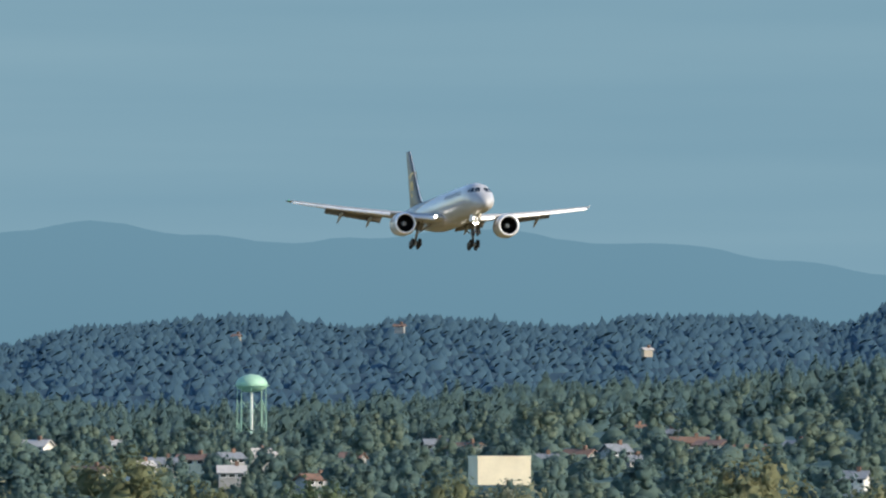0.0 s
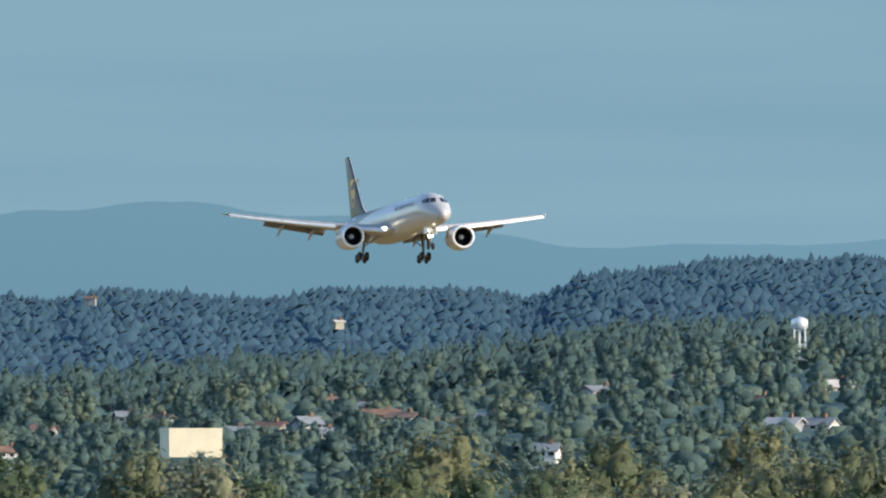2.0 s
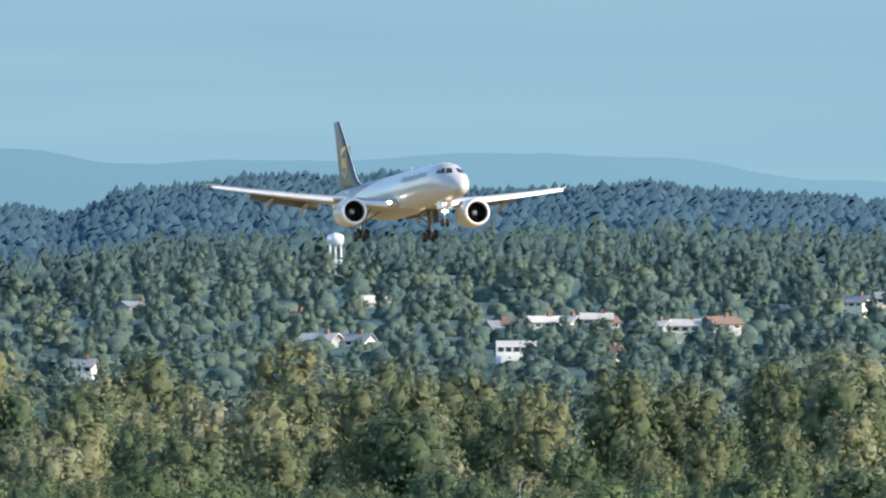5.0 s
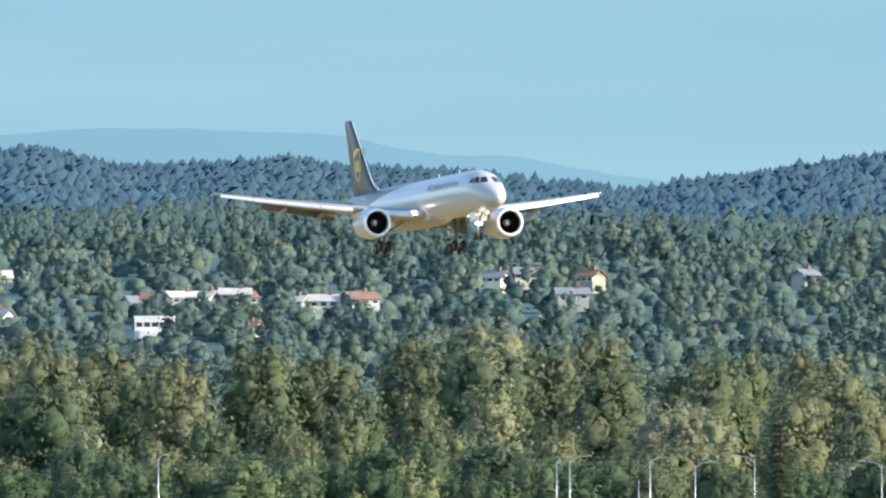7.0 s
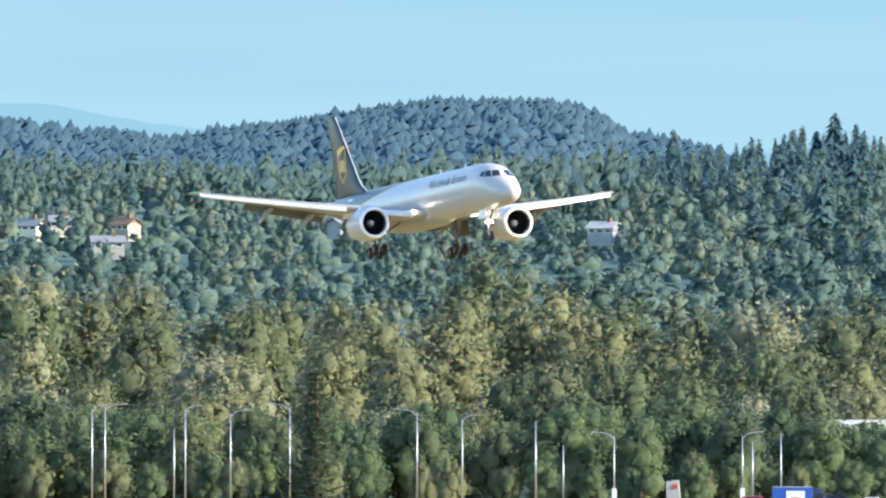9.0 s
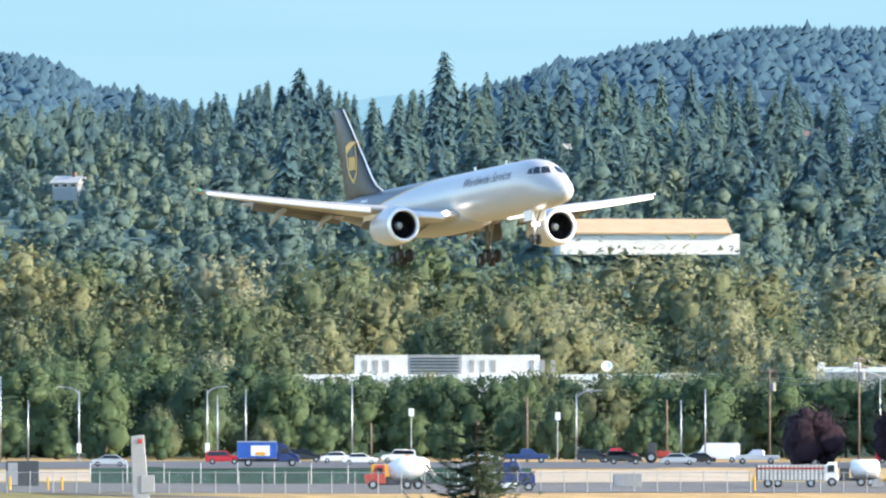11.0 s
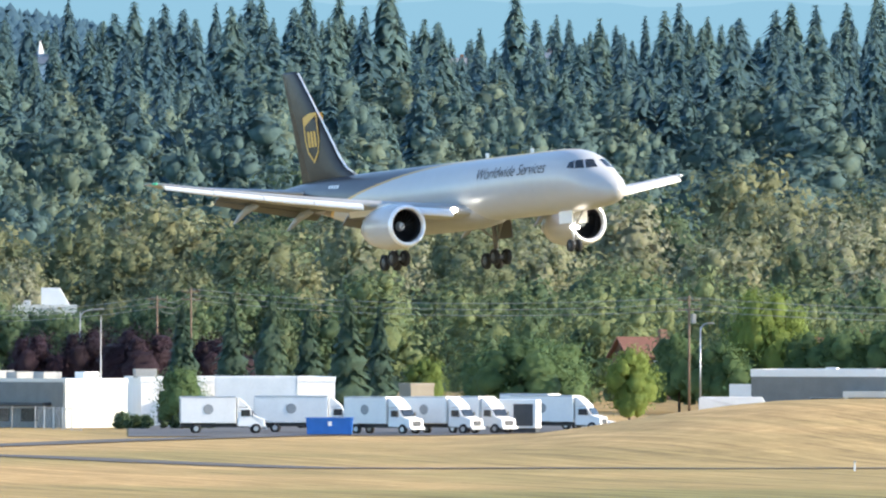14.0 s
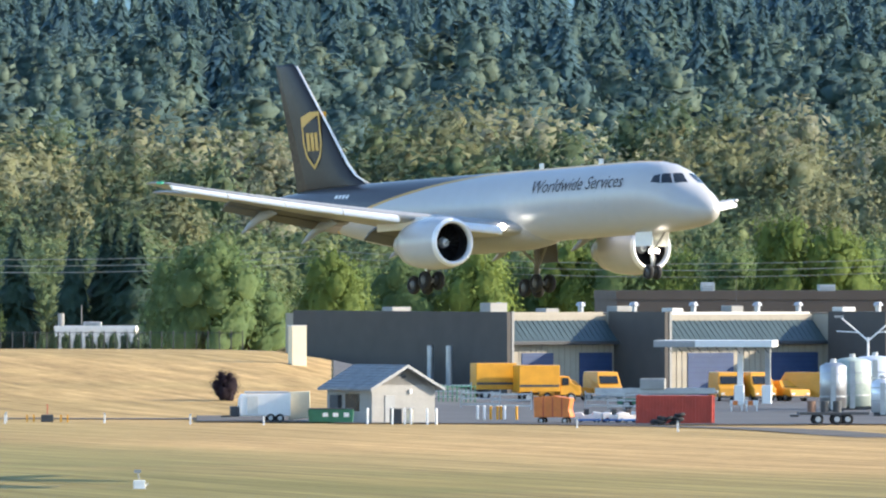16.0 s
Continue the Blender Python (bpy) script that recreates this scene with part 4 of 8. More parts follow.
def conifer(seed, tiers, arms, slim=0.17, droop=0.25, low=0.08, core=(9, 7), up=0.4, fill=0.72):
    """Crown arrays of a fir one metre high: tiers of drooping, pointed boughs round a dense stepped core."""
    rng = np.random.default_rng(seed)
    vs, fs, boughs = [], [], []
    for i in range(tiers):
        h = low + (1 - low) * (i / tiers) ** 0.92
        reach = slim * (1 - (h - low) / (1.02 - low)) ** 0.85 + 0.012
        for k in range(arms):
            a = 2 * math.pi * (k / arms) + i * 1.9 + rng.uniform(-0.3, 0.3)
            r = reach * rng.uniform(0.7, 1.15)
            w = r * rng.uniform(0.5, 0.75)
            c, s = math.cos(a), math.sin(a)
            z = h + rng.uniform(-0.01, 0.01)
            b = len(vs)
            k0 = 0.3
            vs += [(c * r * k0 - s * w * 0.5, s * r * k0 + c * w * 0.5, z + rng.uniform(0, 0.02)), (c * r, s * r, z - droop * r + rng.uniform(-0.012, 0.02)), (c * r * k0 + s * w * 0.5, s * r * k0 - c * w * 0.5, z + rng.uniform(0, 0.035))]
            boughs.append((b, b + 1, b + 2))
    b = len(vs)
    rings, segs = core
    for i in range(rings):
        h = i / rings
        r = fill * slim * (1 - h) ** 0.85 * (1.12 if i % 2 == 0 else 0.8)
        for j in range(segs):
            a = 2 * math.pi * (j + 0.5 * (i % 2)) / segs
            q = r * rng.uniform(0.78, 1.25)
            vs.append((q * math.cos(a), q * math.sin(a), low + (1 - low) * h + rng.uniform(-0.02, 0.02)))
    vs.append((0, 0, 0.99))
    for i in range(rings - 1):
        for j in range(segs):
            k = (j + 1) % segs
            p, q = b + i * segs, b + (i + 1) * segs
            fs += [(p + j, p + k, q + k), (p + j, q + k, q + j)]
    p = b + (rings - 1) * segs
    fs += [(p + j, p + (j + 1) % segs, len(vs) - 1) for j in range(segs)]
    vs, fs = np.array(vs), np.concatenate([np.array(boughs), np.array(fs)])
    ns = unit(np.concatenate([vs[:, :2], np.full((len(vs), 1), slim * up)], 1) + rng.normal(0, slim * 0.09, vs.shape))
    mid = ns[fs[:, 0]] + ns[fs[:, 2]]
    turned = np.einsum("ij,ij->i", np.cross(vs[fs[:, 1]] - vs[fs[:, 0]], vs[fs[:, 2]] - vs[fs[:, 0]]), mid) < 0
    fs[turned] = fs[turned][:, ::-1]
    return vs, fs, ns


def spruce(seed, slim, tiers, arms, bare=0.25, sprays=40):
    """Crown arrays of an open spruce one metre high: upturned boughs set with thin pointed sprays of needles."""
    rng = np.random.default_rng(seed)
    vs, ns = [], []
    for i in range(tiers):
        h = bare + (0.985 - bare) * i / tiers
        reach = slim * (1 - (h - bare) / (1.0 - bare)) ** 0.8 + 0.012
        for k in range(arms):
            a = 2.399 * (i * arms + k) + rng.uniform(-0.3, 0.3)
            r = reach * rng.uniform(0.35, 1.2)
            along_, across = Vector((math.cos(a), math.sin(a), 0)), Vector((-math.sin(a), math.cos(a), 0))
            for t in np.linspace(0.05, 1, sprays):
                p = along_ * r * t + Vector((0, 0, h - 0.22 * r * math.sin(math.pi * t * 0.8) + 0.28 * r * t * t))
                side = rng.uniform(-1, 1)
                way = (along_ * 0.7 + across * side + Vector((0, 0, rng.uniform(-0.35, 0.25)))).normalized()
                long_, thick = (0.05 * (1.15 - t) + 0.012) * rng.uniform(0.7, 1.2) * (0.5 + 1.6 * reach), 0.0034
                flat = Vector((0, 0, 1)).cross(way).normalized() * thick + Vector((0, 0, rng.uniform(-1, 1) * thick))
                vs += [p - flat, p + flat, p + way * long_]
                ns += [(along_ * 0.5 + Vector((0, 0, 0.8)) + Vector(rng.normal(0, 0.2, 3)))[:]] * 3
    v, n = np.array([q[:] for q in vs]), unit(np.array(ns))
    f = np.arange(len(v)).reshape(-1, 3)
    turned = np.einsum("ij,ij->i", np.cross(v[f[:, 1]] - v[f[:, 0]], v[f[:, 2]] - v[f[:, 0]]), n[f[:, 0]]) < 0
    f[turned] = f[turned][:, ::-1]
    return v, f, n


def woods(name, label, places, kinds, material, category="trees", least=0.0):
    """Many trees as one mesh. places: x, y, z, height, width factor, tint."""
    places = [(x, y, z, max(least, free_height(x, y, z, h)), w, t) for x, y, z, h, w, t in places]
    places = [p for p in places if p[3] > 0.8]
    rng = np.random.default_rng(5)
    vs, fs, ts, ns, base = [], [], [], [], 0
    for x, y, z, h, w, tint in places:
        v, f, nv = kinds[rng.integers(len(kinds))]
        a = rng.uniform(0, 2 * math.pi)
        c, s = math.cos(a), math.sin(a)
        p = np.empty_like(v)
        p[:, 0] = (v[:, 0] * c - v[:, 1] * s) * h * w + x
        p[:, 1] = (v[:, 0] * s + v[:, 1] * c) * h * w + y
        p[:, 2] = v[:, 2] * h + z
        vs.append(p)
        ns.append(np.stack([nv[:, 0] * c - nv[:, 1] * s, nv[:, 0] * s + nv[:, 1] * c, nv[:, 2]], 1))
        fs.append(f + base)
        ts.append(np.full(len(v), tint))
        base += len(v)
    ob = new(name, mesh_np(name, np.concatenate(vs), np.concatenate(fs), material, np.concatenate(ts), normals=np.concatenate(ns)))
    return tagged(ob, label, category, kind="stuff")


def scatter(seed, b0, b1, d0, d1, step_b, step_d, keep=1.0):
    """Jittered places over a stretch of bearings and distances."""
    rng = np.random.default_rng(seed)
    d = d0
    while d < d1:
        b = b0 + rng.uniform(0, step_b / d * 1000)
        while b < b1:
            if rng.uniform() < keep:
                x, y = polar(b + rng.uniform(-0.4, 0.4) * step_b / d * 1000, d + rng.uniform(-0.5, 0.5) * step_d)
                yield x, y, rng
            b += step_b / d * 1000
        d += step_d


# wooded hill behind everything, then the long fir ridge
OPEN_VIEWS = []  # bearing, rise, distance, half width in milliradians: trees in front are shortened to fit the camera's view


def free_height(x, y, z, h):
    """Height that a tree may have without standing before a house or tower in the camera's view."""
    d, b = math.hypot(x, y), math.atan2(x, y) * 1000
    for ob, oe, od, hw in OPEN_VIEWS:
        if abs(b - ob) < hw and d < od + 6:
            h = min(h, EYE + d * oe / 1000 - z)
    return h


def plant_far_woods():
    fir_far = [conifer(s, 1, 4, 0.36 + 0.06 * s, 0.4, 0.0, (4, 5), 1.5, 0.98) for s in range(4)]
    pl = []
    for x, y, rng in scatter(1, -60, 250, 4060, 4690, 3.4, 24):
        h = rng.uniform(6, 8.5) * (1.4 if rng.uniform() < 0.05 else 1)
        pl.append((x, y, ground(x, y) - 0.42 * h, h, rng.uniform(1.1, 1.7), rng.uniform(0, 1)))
    woods("hill_woods", "distant fir forest canopy on a hill, blue haze in its colour", pl, fir_far, FIR_FAR, "forest")
    fir_mid = [conifer(40 + s, 11, 5, 0.24 + 0.025 * s, 0.42, 0.04, (6, 5), 1.6, 0.78) for s in range(6)]
    fir_tall = [conifer(50 + s, 22, 8, 0.23 + 0.025 * s, 0.42, 0.04, (6, 5), 1.3, 0.55) for s in range(6)]
    pl, tall_pl = [], []
    for x, y, rng in scatter(2, -60, 450, 2560, 3560, 5.6, 34):
        b, d = math.atan2(x, y) * 1000, math.hypot(x, y)
        e = smooth(110, 190, b)
        if d > 3530 - 500 * e or d < 2560 + 360 * (1 - e):
            continue
        if rng.uniform() < 0.04 + 0.38 * e:
            continue
        h = (rng.uniform(8, 12) + rng.uniform(3, 14) * e) * (1.3 if rng.uniform() < 0.08 else 1)
        (pl if e < 0.4 else tall_pl).append((x, y, ground(x, y) - 0.5 - 0.22 * h * (1 - e), h, rng.uniform(1.0, 1.6) - 0.2 * e, rng.uniform(0, 0.8)))
    woods("fir_woods", "blue-green fir forest covering the ridge, haze in its colour", pl, fir_mid, FIR_MID, "forest")
    woods("tall_fir_woods", "tall blue-green firs crowding the near slope, haze in their colour", tall_pl, fir_tall, FIR_MID, "forest")
    broad = [broadleaf(60 + s, 180, 0.036, 0.42, 6, core_size=0.62, core=(4, 5)) for s in range(5)]
    pl = []
    for x, y, rng in scatter(3, -60, 450, 2050, 3000, 11, 40):
        b, d = math.atan2(x, y) * 1000, math.hypot(x, y)
        e = smooth(110, 190, b)
        if d > 3000 - 300 * e or rng.uniform() < 0.12 + 0.1 * (1 - e):
            continue
        pl.append((x, y, ground(x, y) - 0.5, rng.uniform(6, 11) + 8 * e, rng.uniform(0.9, 1.5), rng.uniform(0, 1)))
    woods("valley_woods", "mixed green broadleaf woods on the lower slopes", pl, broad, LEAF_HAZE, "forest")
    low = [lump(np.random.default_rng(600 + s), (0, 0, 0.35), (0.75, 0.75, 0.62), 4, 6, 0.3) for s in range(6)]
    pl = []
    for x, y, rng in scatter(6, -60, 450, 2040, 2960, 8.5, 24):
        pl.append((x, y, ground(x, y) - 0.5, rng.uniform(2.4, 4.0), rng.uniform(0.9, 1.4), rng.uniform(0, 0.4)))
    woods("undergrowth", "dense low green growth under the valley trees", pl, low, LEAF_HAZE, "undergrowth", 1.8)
    tall = [broadleaf(80 + s, 1650, 0.0185, 0.35 + 0.022 * s, 17, 0.02, 0.2, 0.46, (4, 5)) for s in range(6)]
    pl = []
    for x, y, rng in scatter(4, -60, 440, 1745, 2080, 14.5, 42):
        b, d = math.atan2(x, y) * 1000, math.hypot(x, y)
        if rng.uniform() < 0.1:
            continue
        e = smooth(110, 190, b)
        h = (11 + 16 * (d - 1740) / 340) * rng.uniform(0.72, 1.15) + 3 * e + 5 * smooth(225, 260, b)
        pl.append((x, y, ground(x, y) - 0.5, h, rng.uniform(0.9, 1.25), rng.uniform(0, 1)))
    woods("cottonwood_woods", "olive-green cottonwood trees with pale tips", pl, tall, LEAF_OLIVE, "forest")



# ---- buildings, vehicles and street furniture ----
def at(b, d, turn=0.0, dz=0.0):
    """A pose on the ground at bearing b and distance d: x to the right, y away, turned by some degrees."""
    x, y = polar(b, d)
    return pose(x, y, ground(x, y) + dz, 0, 0, -math.degrees(b / 1000) + turn)


def ribbon(name, label, pts, width, material, lift=0.06):
    """A strip of road along (bearing, distance) corners."""
    xy = [Vector((*polar(b, d), 0)) for b, d in pts]
    fine = []
    for p, q in zip(xy, xy[1:]):
        k = max(2, int((q - p).length / 8))
        fine += [p + (q - p) * i / k for i in range(k)]
    fine.append(xy[-1])
    vs, fs = [], []
    for i, p in enumerate(fine):
        d = (fine[min(i + 1, len(fine) - 1)] - fine[max(i - 1, 0)]).normalized()
        n = Vector((-d.y, d.x, 0)) * width / 2
        for q in (p - n, p + n):
            vs.append((q.x, q.y, ground(q.x, q.y) + lift))
    for i in range(len(fine) - 1):
        fs.append((2 * i, 2 * i + 2, 2 * i + 3, 2 * i + 1))
    ob = new(name, mesh_np(name, vs, [f for f in fs], material))
    return tagged(ob, label, "road", kind="structure")


def yard(name, label, b0, b1, d0, d1, material, lift=0.04):
    nb, nd = max(2, int((b1 - b0) / 3)), max(2, int((d1 - d0) / 12))
    vs, fs = [], []
    for i in range(nb + 1):
        for j in range(nd + 1):
            x, y = polar(b0 + (b1 - b0) * i / nb, d0 + (d1 - d0) * j / nd)
            vs.append((x, y, ground(x, y) + lift))
    for i in range(nb):
        for j in range(nd):
            k = i * (nd + 1) + j
            fs.append((k, k + nd + 1, k + nd + 2, k + 1))
    ob = new(name, mesh_np(name, vs, fs, material))
    return tagged(ob, label, "paved yard", kind="structure")


ribbon("road", "narrow asphalt perimeter road through the grass", [(140, 1215), (177.1, 1134), (199.8, 1075), (222.5, 1015), (251.8, 950), (283.6, 932), (302.2, 938), (327.6, 940), (338.5, 925), (356.7, 905), (373.5, 845), (410, 820)], 5.2, ROAD_WORN)
ribbon("road", "asphalt drive curving towards the truck yard", [(208.9, 1040), (224.8, 1080), (240.3, 1130), (247.2, 1150), (256.3, 1160)], 7, ROAD_WORN, 0.08)
yard("pavement", "grey asphalt truck yard", 235.7, 277.2, 1150, 1260, ASPHALT, 0.07)
yard("pavement", "grey asphalt equipment yard", 329.0, 415, 915, 1080, ASPHALT, 0.09)
yard("pavement", "dusty asphalt apron widening towards the shed", 318, 329.0, 921, 950, ROAD_WORN, 0.1)
yard("pavement", "grey gravel construction yard behind a wire fence", 120, 229.4, 1225, 1330, GRAVEL)
yard("pavement", "bare tan earth strip between yard and road", 125, 196.2, 1335, 1470, surf("bare_earth", (0.42, 0.33, 0.22), 0.95, vary=0.25, size=12.0, stretch=(1, 0.15, 1)))
yard("road", "grey asphalt road with cars along the hedge", 100, 218.0, 1490, 1600, ASPHALT)


# --- vehicles: x is the length, wheels on z = 0 ---
def tyres(ob, xs, half, r, w=0.24):
    for x in xs:
        for s in (-1, 1):
            bm = spun([(-w / 2, r * 0.6), (-w / 2, r * 0.92), (-w * 0.3, r), (w * 0.3, r), (w / 2, r * 0.92), (w / 2, r * 0.6)], axis="y", n=14, close=True)
            t = part("wheel", bm, TYRE, ob, "black wheel", True)
            t.location = (x, s * (half - w / 2), r)
            part("hub", spun([(-w / 2 - 0.012, 0.01), (-w / 2 - 0.012, r * 0.5), (w / 2 + 0.012, r * 0.5), (w / 2 + 0.012, 0.01)], axis="y", n=10), STEEL, t)


def prism(pts, half, inset=0.0):
    """A side profile of (x, z) pairs pushed out to both sides; inset narrows the points above the waist."""
    top = max(z for _, z in pts)
    bm = bmesh.new()
    waist = top * 0.62
    def y(z):
        return half - (inset * (z - waist) / (top - waist) if z > waist else 0)
    a = [bm.verts.new((x, -y(z), z)) for x, z in pts]
    b = [bm.verts.new((x, y(z), z)) for x, z in pts]
    bm.faces.new(a)
    bm.faces.new(b[::-1])
    for i in range(len(pts)):
        j = (i + 1) % len(pts)
        bm.faces.new((a[i], b[i], b[j], a[j]))
    bmesh.ops.recalc_face_normals(bm, faces=bm.faces)
    bmesh.ops.bevel(bm, geom=bm.edges[:], offset=0.04, segments=1, affect="EDGES")
    return bm


SHAPES = {
    "car": ([(-2.2, 0.3), (-2.25, 0.75), (-1.6, 0.95), (-1.0, 1.42), (0.5, 1.45), (1.2, 0.98), (2.1, 0.82), (2.25, 0.35)], [(-1.5, 0.96), (-0.97, 1.36), (0.47, 1.39), (1.05, 0.99)], 0.88, (-1.35, 1.4), 0.32),
    "suv": ([(-2.2, 0.35), (-2.25, 1.05), (-2.05, 1.65), (0.4, 1.72), (1.05, 1.12), (2.1, 0.98), (2.25, 0.4)], [(-2.0, 1.12), (-1.9, 1.58), (0.36, 1.64), (0.9, 1.13)], 0.92, (-1.35, 1.4), 0.37),
    "van": ([(-2.9, 0.4), (-2.95, 2.3), (-2.7, 2.5), (1.6, 2.5), (2.25, 1.45), (2.9, 1.15), (2.95, 0.45)], [(1.1, 1.5), (1.1, 2.2), (1.72, 2.2), (2.15, 1.5)], 1.0, (-1.9, 2.0), 0.37),
    "pickup": ([(-2.8, 0.5), (-2.8, 1.1), (-0.9, 1.12), (-0.75, 1.8), (0.6, 1.82), (1.25, 1.2), (2.7, 1.08), (2.8, 0.5)], [(-0.72, 1.18), (-0.62, 1.72), (0.56, 1.74), (1.08, 1.2)], 0.97, (-1.7, 1.85), 0.40),
}
MADE = {}


def vehicle(kind, paint, label, m, group="parked vehicles", name=None):
    key = (kind, paint.name)
    body, win, half, axles, r = SHAPES[kind]
    if key not in MADE:
        ob = thing(name or {"suv": "car", "pickup": "pickup_truck"}.get(kind, kind), label, "car" if kind in ("car", "suv") else kind, group, m)
        bd = part("body", prism(body, half, 0.12), paint, ob)
        for s in (-1, 1):
            bm = bmesh.new()
            f = [bm.verts.new((x, s * (half + 0.012 - 0.10 * max(0, (z - 1.0)) / 0.6), z)) for x, z in win]
            bm.faces.new(f)
            bmesh.ops.solidify(bm, geom=bm.faces[:], thickness=0.02)
            part("side_window", bm, GLASS, bd, "dark side window")
            part("headlight", boxed(body[-1][0] - 0.1, body[-1][0] + 0.03, s * half * 0.72 - 0.15, s * half * 0.72 + 0.15, 0.62, 0.78, bevel=0.02), WHITE, bd)
            part("tail_light", boxed(body[0][0] - 0.06, body[0][0] + 0.08, s * half * 0.8 - 0.1, s * half * 0.8 + 0.1, 0.7, 0.9, bevel=0.02), RED, bd)
        x0, z0 = win[-1]
        x1, z1 = win[-2]
        part("windscreen", prism([(x0 + 0.06, z0 + 0.02), (x1 + 0.05, z1 - 0.02), (x1 + 0.09, z1 - 0.02), (x0 + 0.16, z0 + 0.02)], half * 0.8), GLASS, bd, "dark windscreen")
        part("bumper", boxed(body[-1][0] - 0.05, body[-1][0] + 0.08, -half * 0.9, half * 0.9, 0.35, 0.55, bevel=0.03), DARK, bd)
        tyres(ob, axles, half, r)
        MADE[key] = ob
        return ob
    ob = copy_thing(MADE[key], m)
    return tagged(ob, label)


def truck(m, label, body_len=5.6, body_mat=None, cab_mat=None, hood=True, group="delivery trucks", emblem=True, height=3.5):
    ob = thing("box_truck", label, "truck", group, m)
    body_mat, cab_mat = body_mat or WHITE, cab_mat or WHITE
    bl = body_len
    bx = part("cargo_box", boxed(-bl, 0, -1.2, 1.2, 1.0, height, bevel=0.05), body_mat, ob)
    part("roof_rail", boxed(-bl + 0.02, -0.02, -1.23, 1.23, height - 0.1, height + 0.02, bevel=0.02), STEEL, bx)
    part("rear_door", boxed(-bl - 0.03, -bl + 0.02, -1.05, 1.05, 1.12, height - 0.2, bevel=0.02), GREY, bx)
    if emblem:
        for s in (-1, 1):
            part("side_emblem", rodded((-bl * 0.5, s * 1.2, 2.3), (-bl * 0.5, s * 1.225, 2.3), 0.48, 0.48, 18), GREY, bx, "plain round grey emblem")
    part("chassis", boxed(-bl, 2.0, -0.5, 0.5, 0.6, 0.95, bevel=0.03), DARK, ob)
    part("wind_deflector", prism([(0.15, 2.45), (0.1, height - 0.1), (0.4, height - 0.15), (1.35, 2.5)], 1.0), cab_mat, ob)
    cab = part("cab", prism([(0.15, 0.7), (0.15, 2.45), (1.3, 2.45), (1.85, 1.65), (2.7 if hood else 1.95, 1.4 if hood else 1.5), (2.8 if hood else 2.05, 0.6)], 1.05, 0.1), cab_mat, ob)
    part("windscreen", prism([(1.42, 2.34), (1.88, 1.68), (1.94, 1.68), (1.48, 2.34)], 0.9), GLASS, cab, "dark windscreen")
    for s in (-1, 1):
        part("side_window", boxed(0.5, 1.35, s * 1.04 - 0.02, s * 1.04 + 0.02, 1.65, 2.25, bevel=0.01), GLASS, cab)
        part("mirror", boxed(1.5, 1.6, s * 1.3 - 0.1, s * 1.3 + 0.1, 1.6, 2.1, bevel=0.03), DARK, cab)
    part("grille", boxed(2.72 if hood else 1.98, 2.84 if hood else 2.1, -0.6, 0.6, 0.75, 1.25, bevel=0.02), DARK, cab)
    part("bumper", boxed(2.7 if hood else 1.95, 2.95 if hood else 2.2, -1.1, 1.1, 0.42, 0.7, bevel=0.04), STEEL, cab)
    tyres(ob, (-bl * 0.72, 1.9 if hood else 1.1), 1.15, 0.48, 0.3)
    return ob


def pole(m, h, label, arm=0.0, wood=False, name="street_lamp", box_on=False, group="light poles"):
    ob = thing(name, label, "pole" if wood else "street lamp", group, m)
    part("shaft", rodded((0, 0, -0.3), (0, 0, h), 0.16 if wood else 0.13, 0.11 if wood else 0.07, 10), WOODP if wood else STEEL, ob, "", True)
    if wood:
        for z in (h - 0.5, h - 1.5) if h > 10 else ():
            c = part("crossarm", boxed(-1.2, 1.2, -0.07, 0.07, z - 0.07, z + 0.07, bevel=0.02), WOODP, ob)
            for x in (-1.1, -0.4, 0.4, 1.1):
                part("insulator", rodded((x, 0, z + 0.07), (x, 0, z + 0.28), 0.05, 0.03, 6), PALE, c)
        if box_on:
            part("transformer", spun([(h - 3.0, 0.02), (h - 3.0, 0.3), (h - 2.0, 0.3), (h - 1.95, 0.02)], axis="z", n=12), PALE, ob, "pale grey transformer can").location = (0.45, 0, 0)
    elif arm:
        a = bmesh.new()
        pts = [(0, h - 0.5), (arm * 0.25, h + 0.1), (arm * 0.6, h + 0.35), (arm, h + 0.4)]
        for p, q in zip(pts, pts[1:]):
            rod(a, (p[0], 0, p[1]), (q[0], 0, q[1]), 0.07, 0.06, 8)
        part("arm", a, STEEL, ob)
        s = 1 if arm > 0 else -1
        part("lamp_head", boxed(arm - 0.1 * s if s > 0 else arm - 0.7, arm + 0.7 if s > 0 else arm + 0.1, -0.17, 0.17, h + 0.33, h + 0.5, bevel=0.06), PALE, ob, "pale lamp head")
        part("base", boxed(-0.25, 0.25, -0.25, 0.25, -0.3, 0.5, bevel=0.04), CONC, ob)
        if box_on:
            part("control_box", boxed(-0.3, 0.3, -0.45, -0.12, 1.1, 2.4, bevel=0.03), WHITE, ob, "white control box")
    return ob


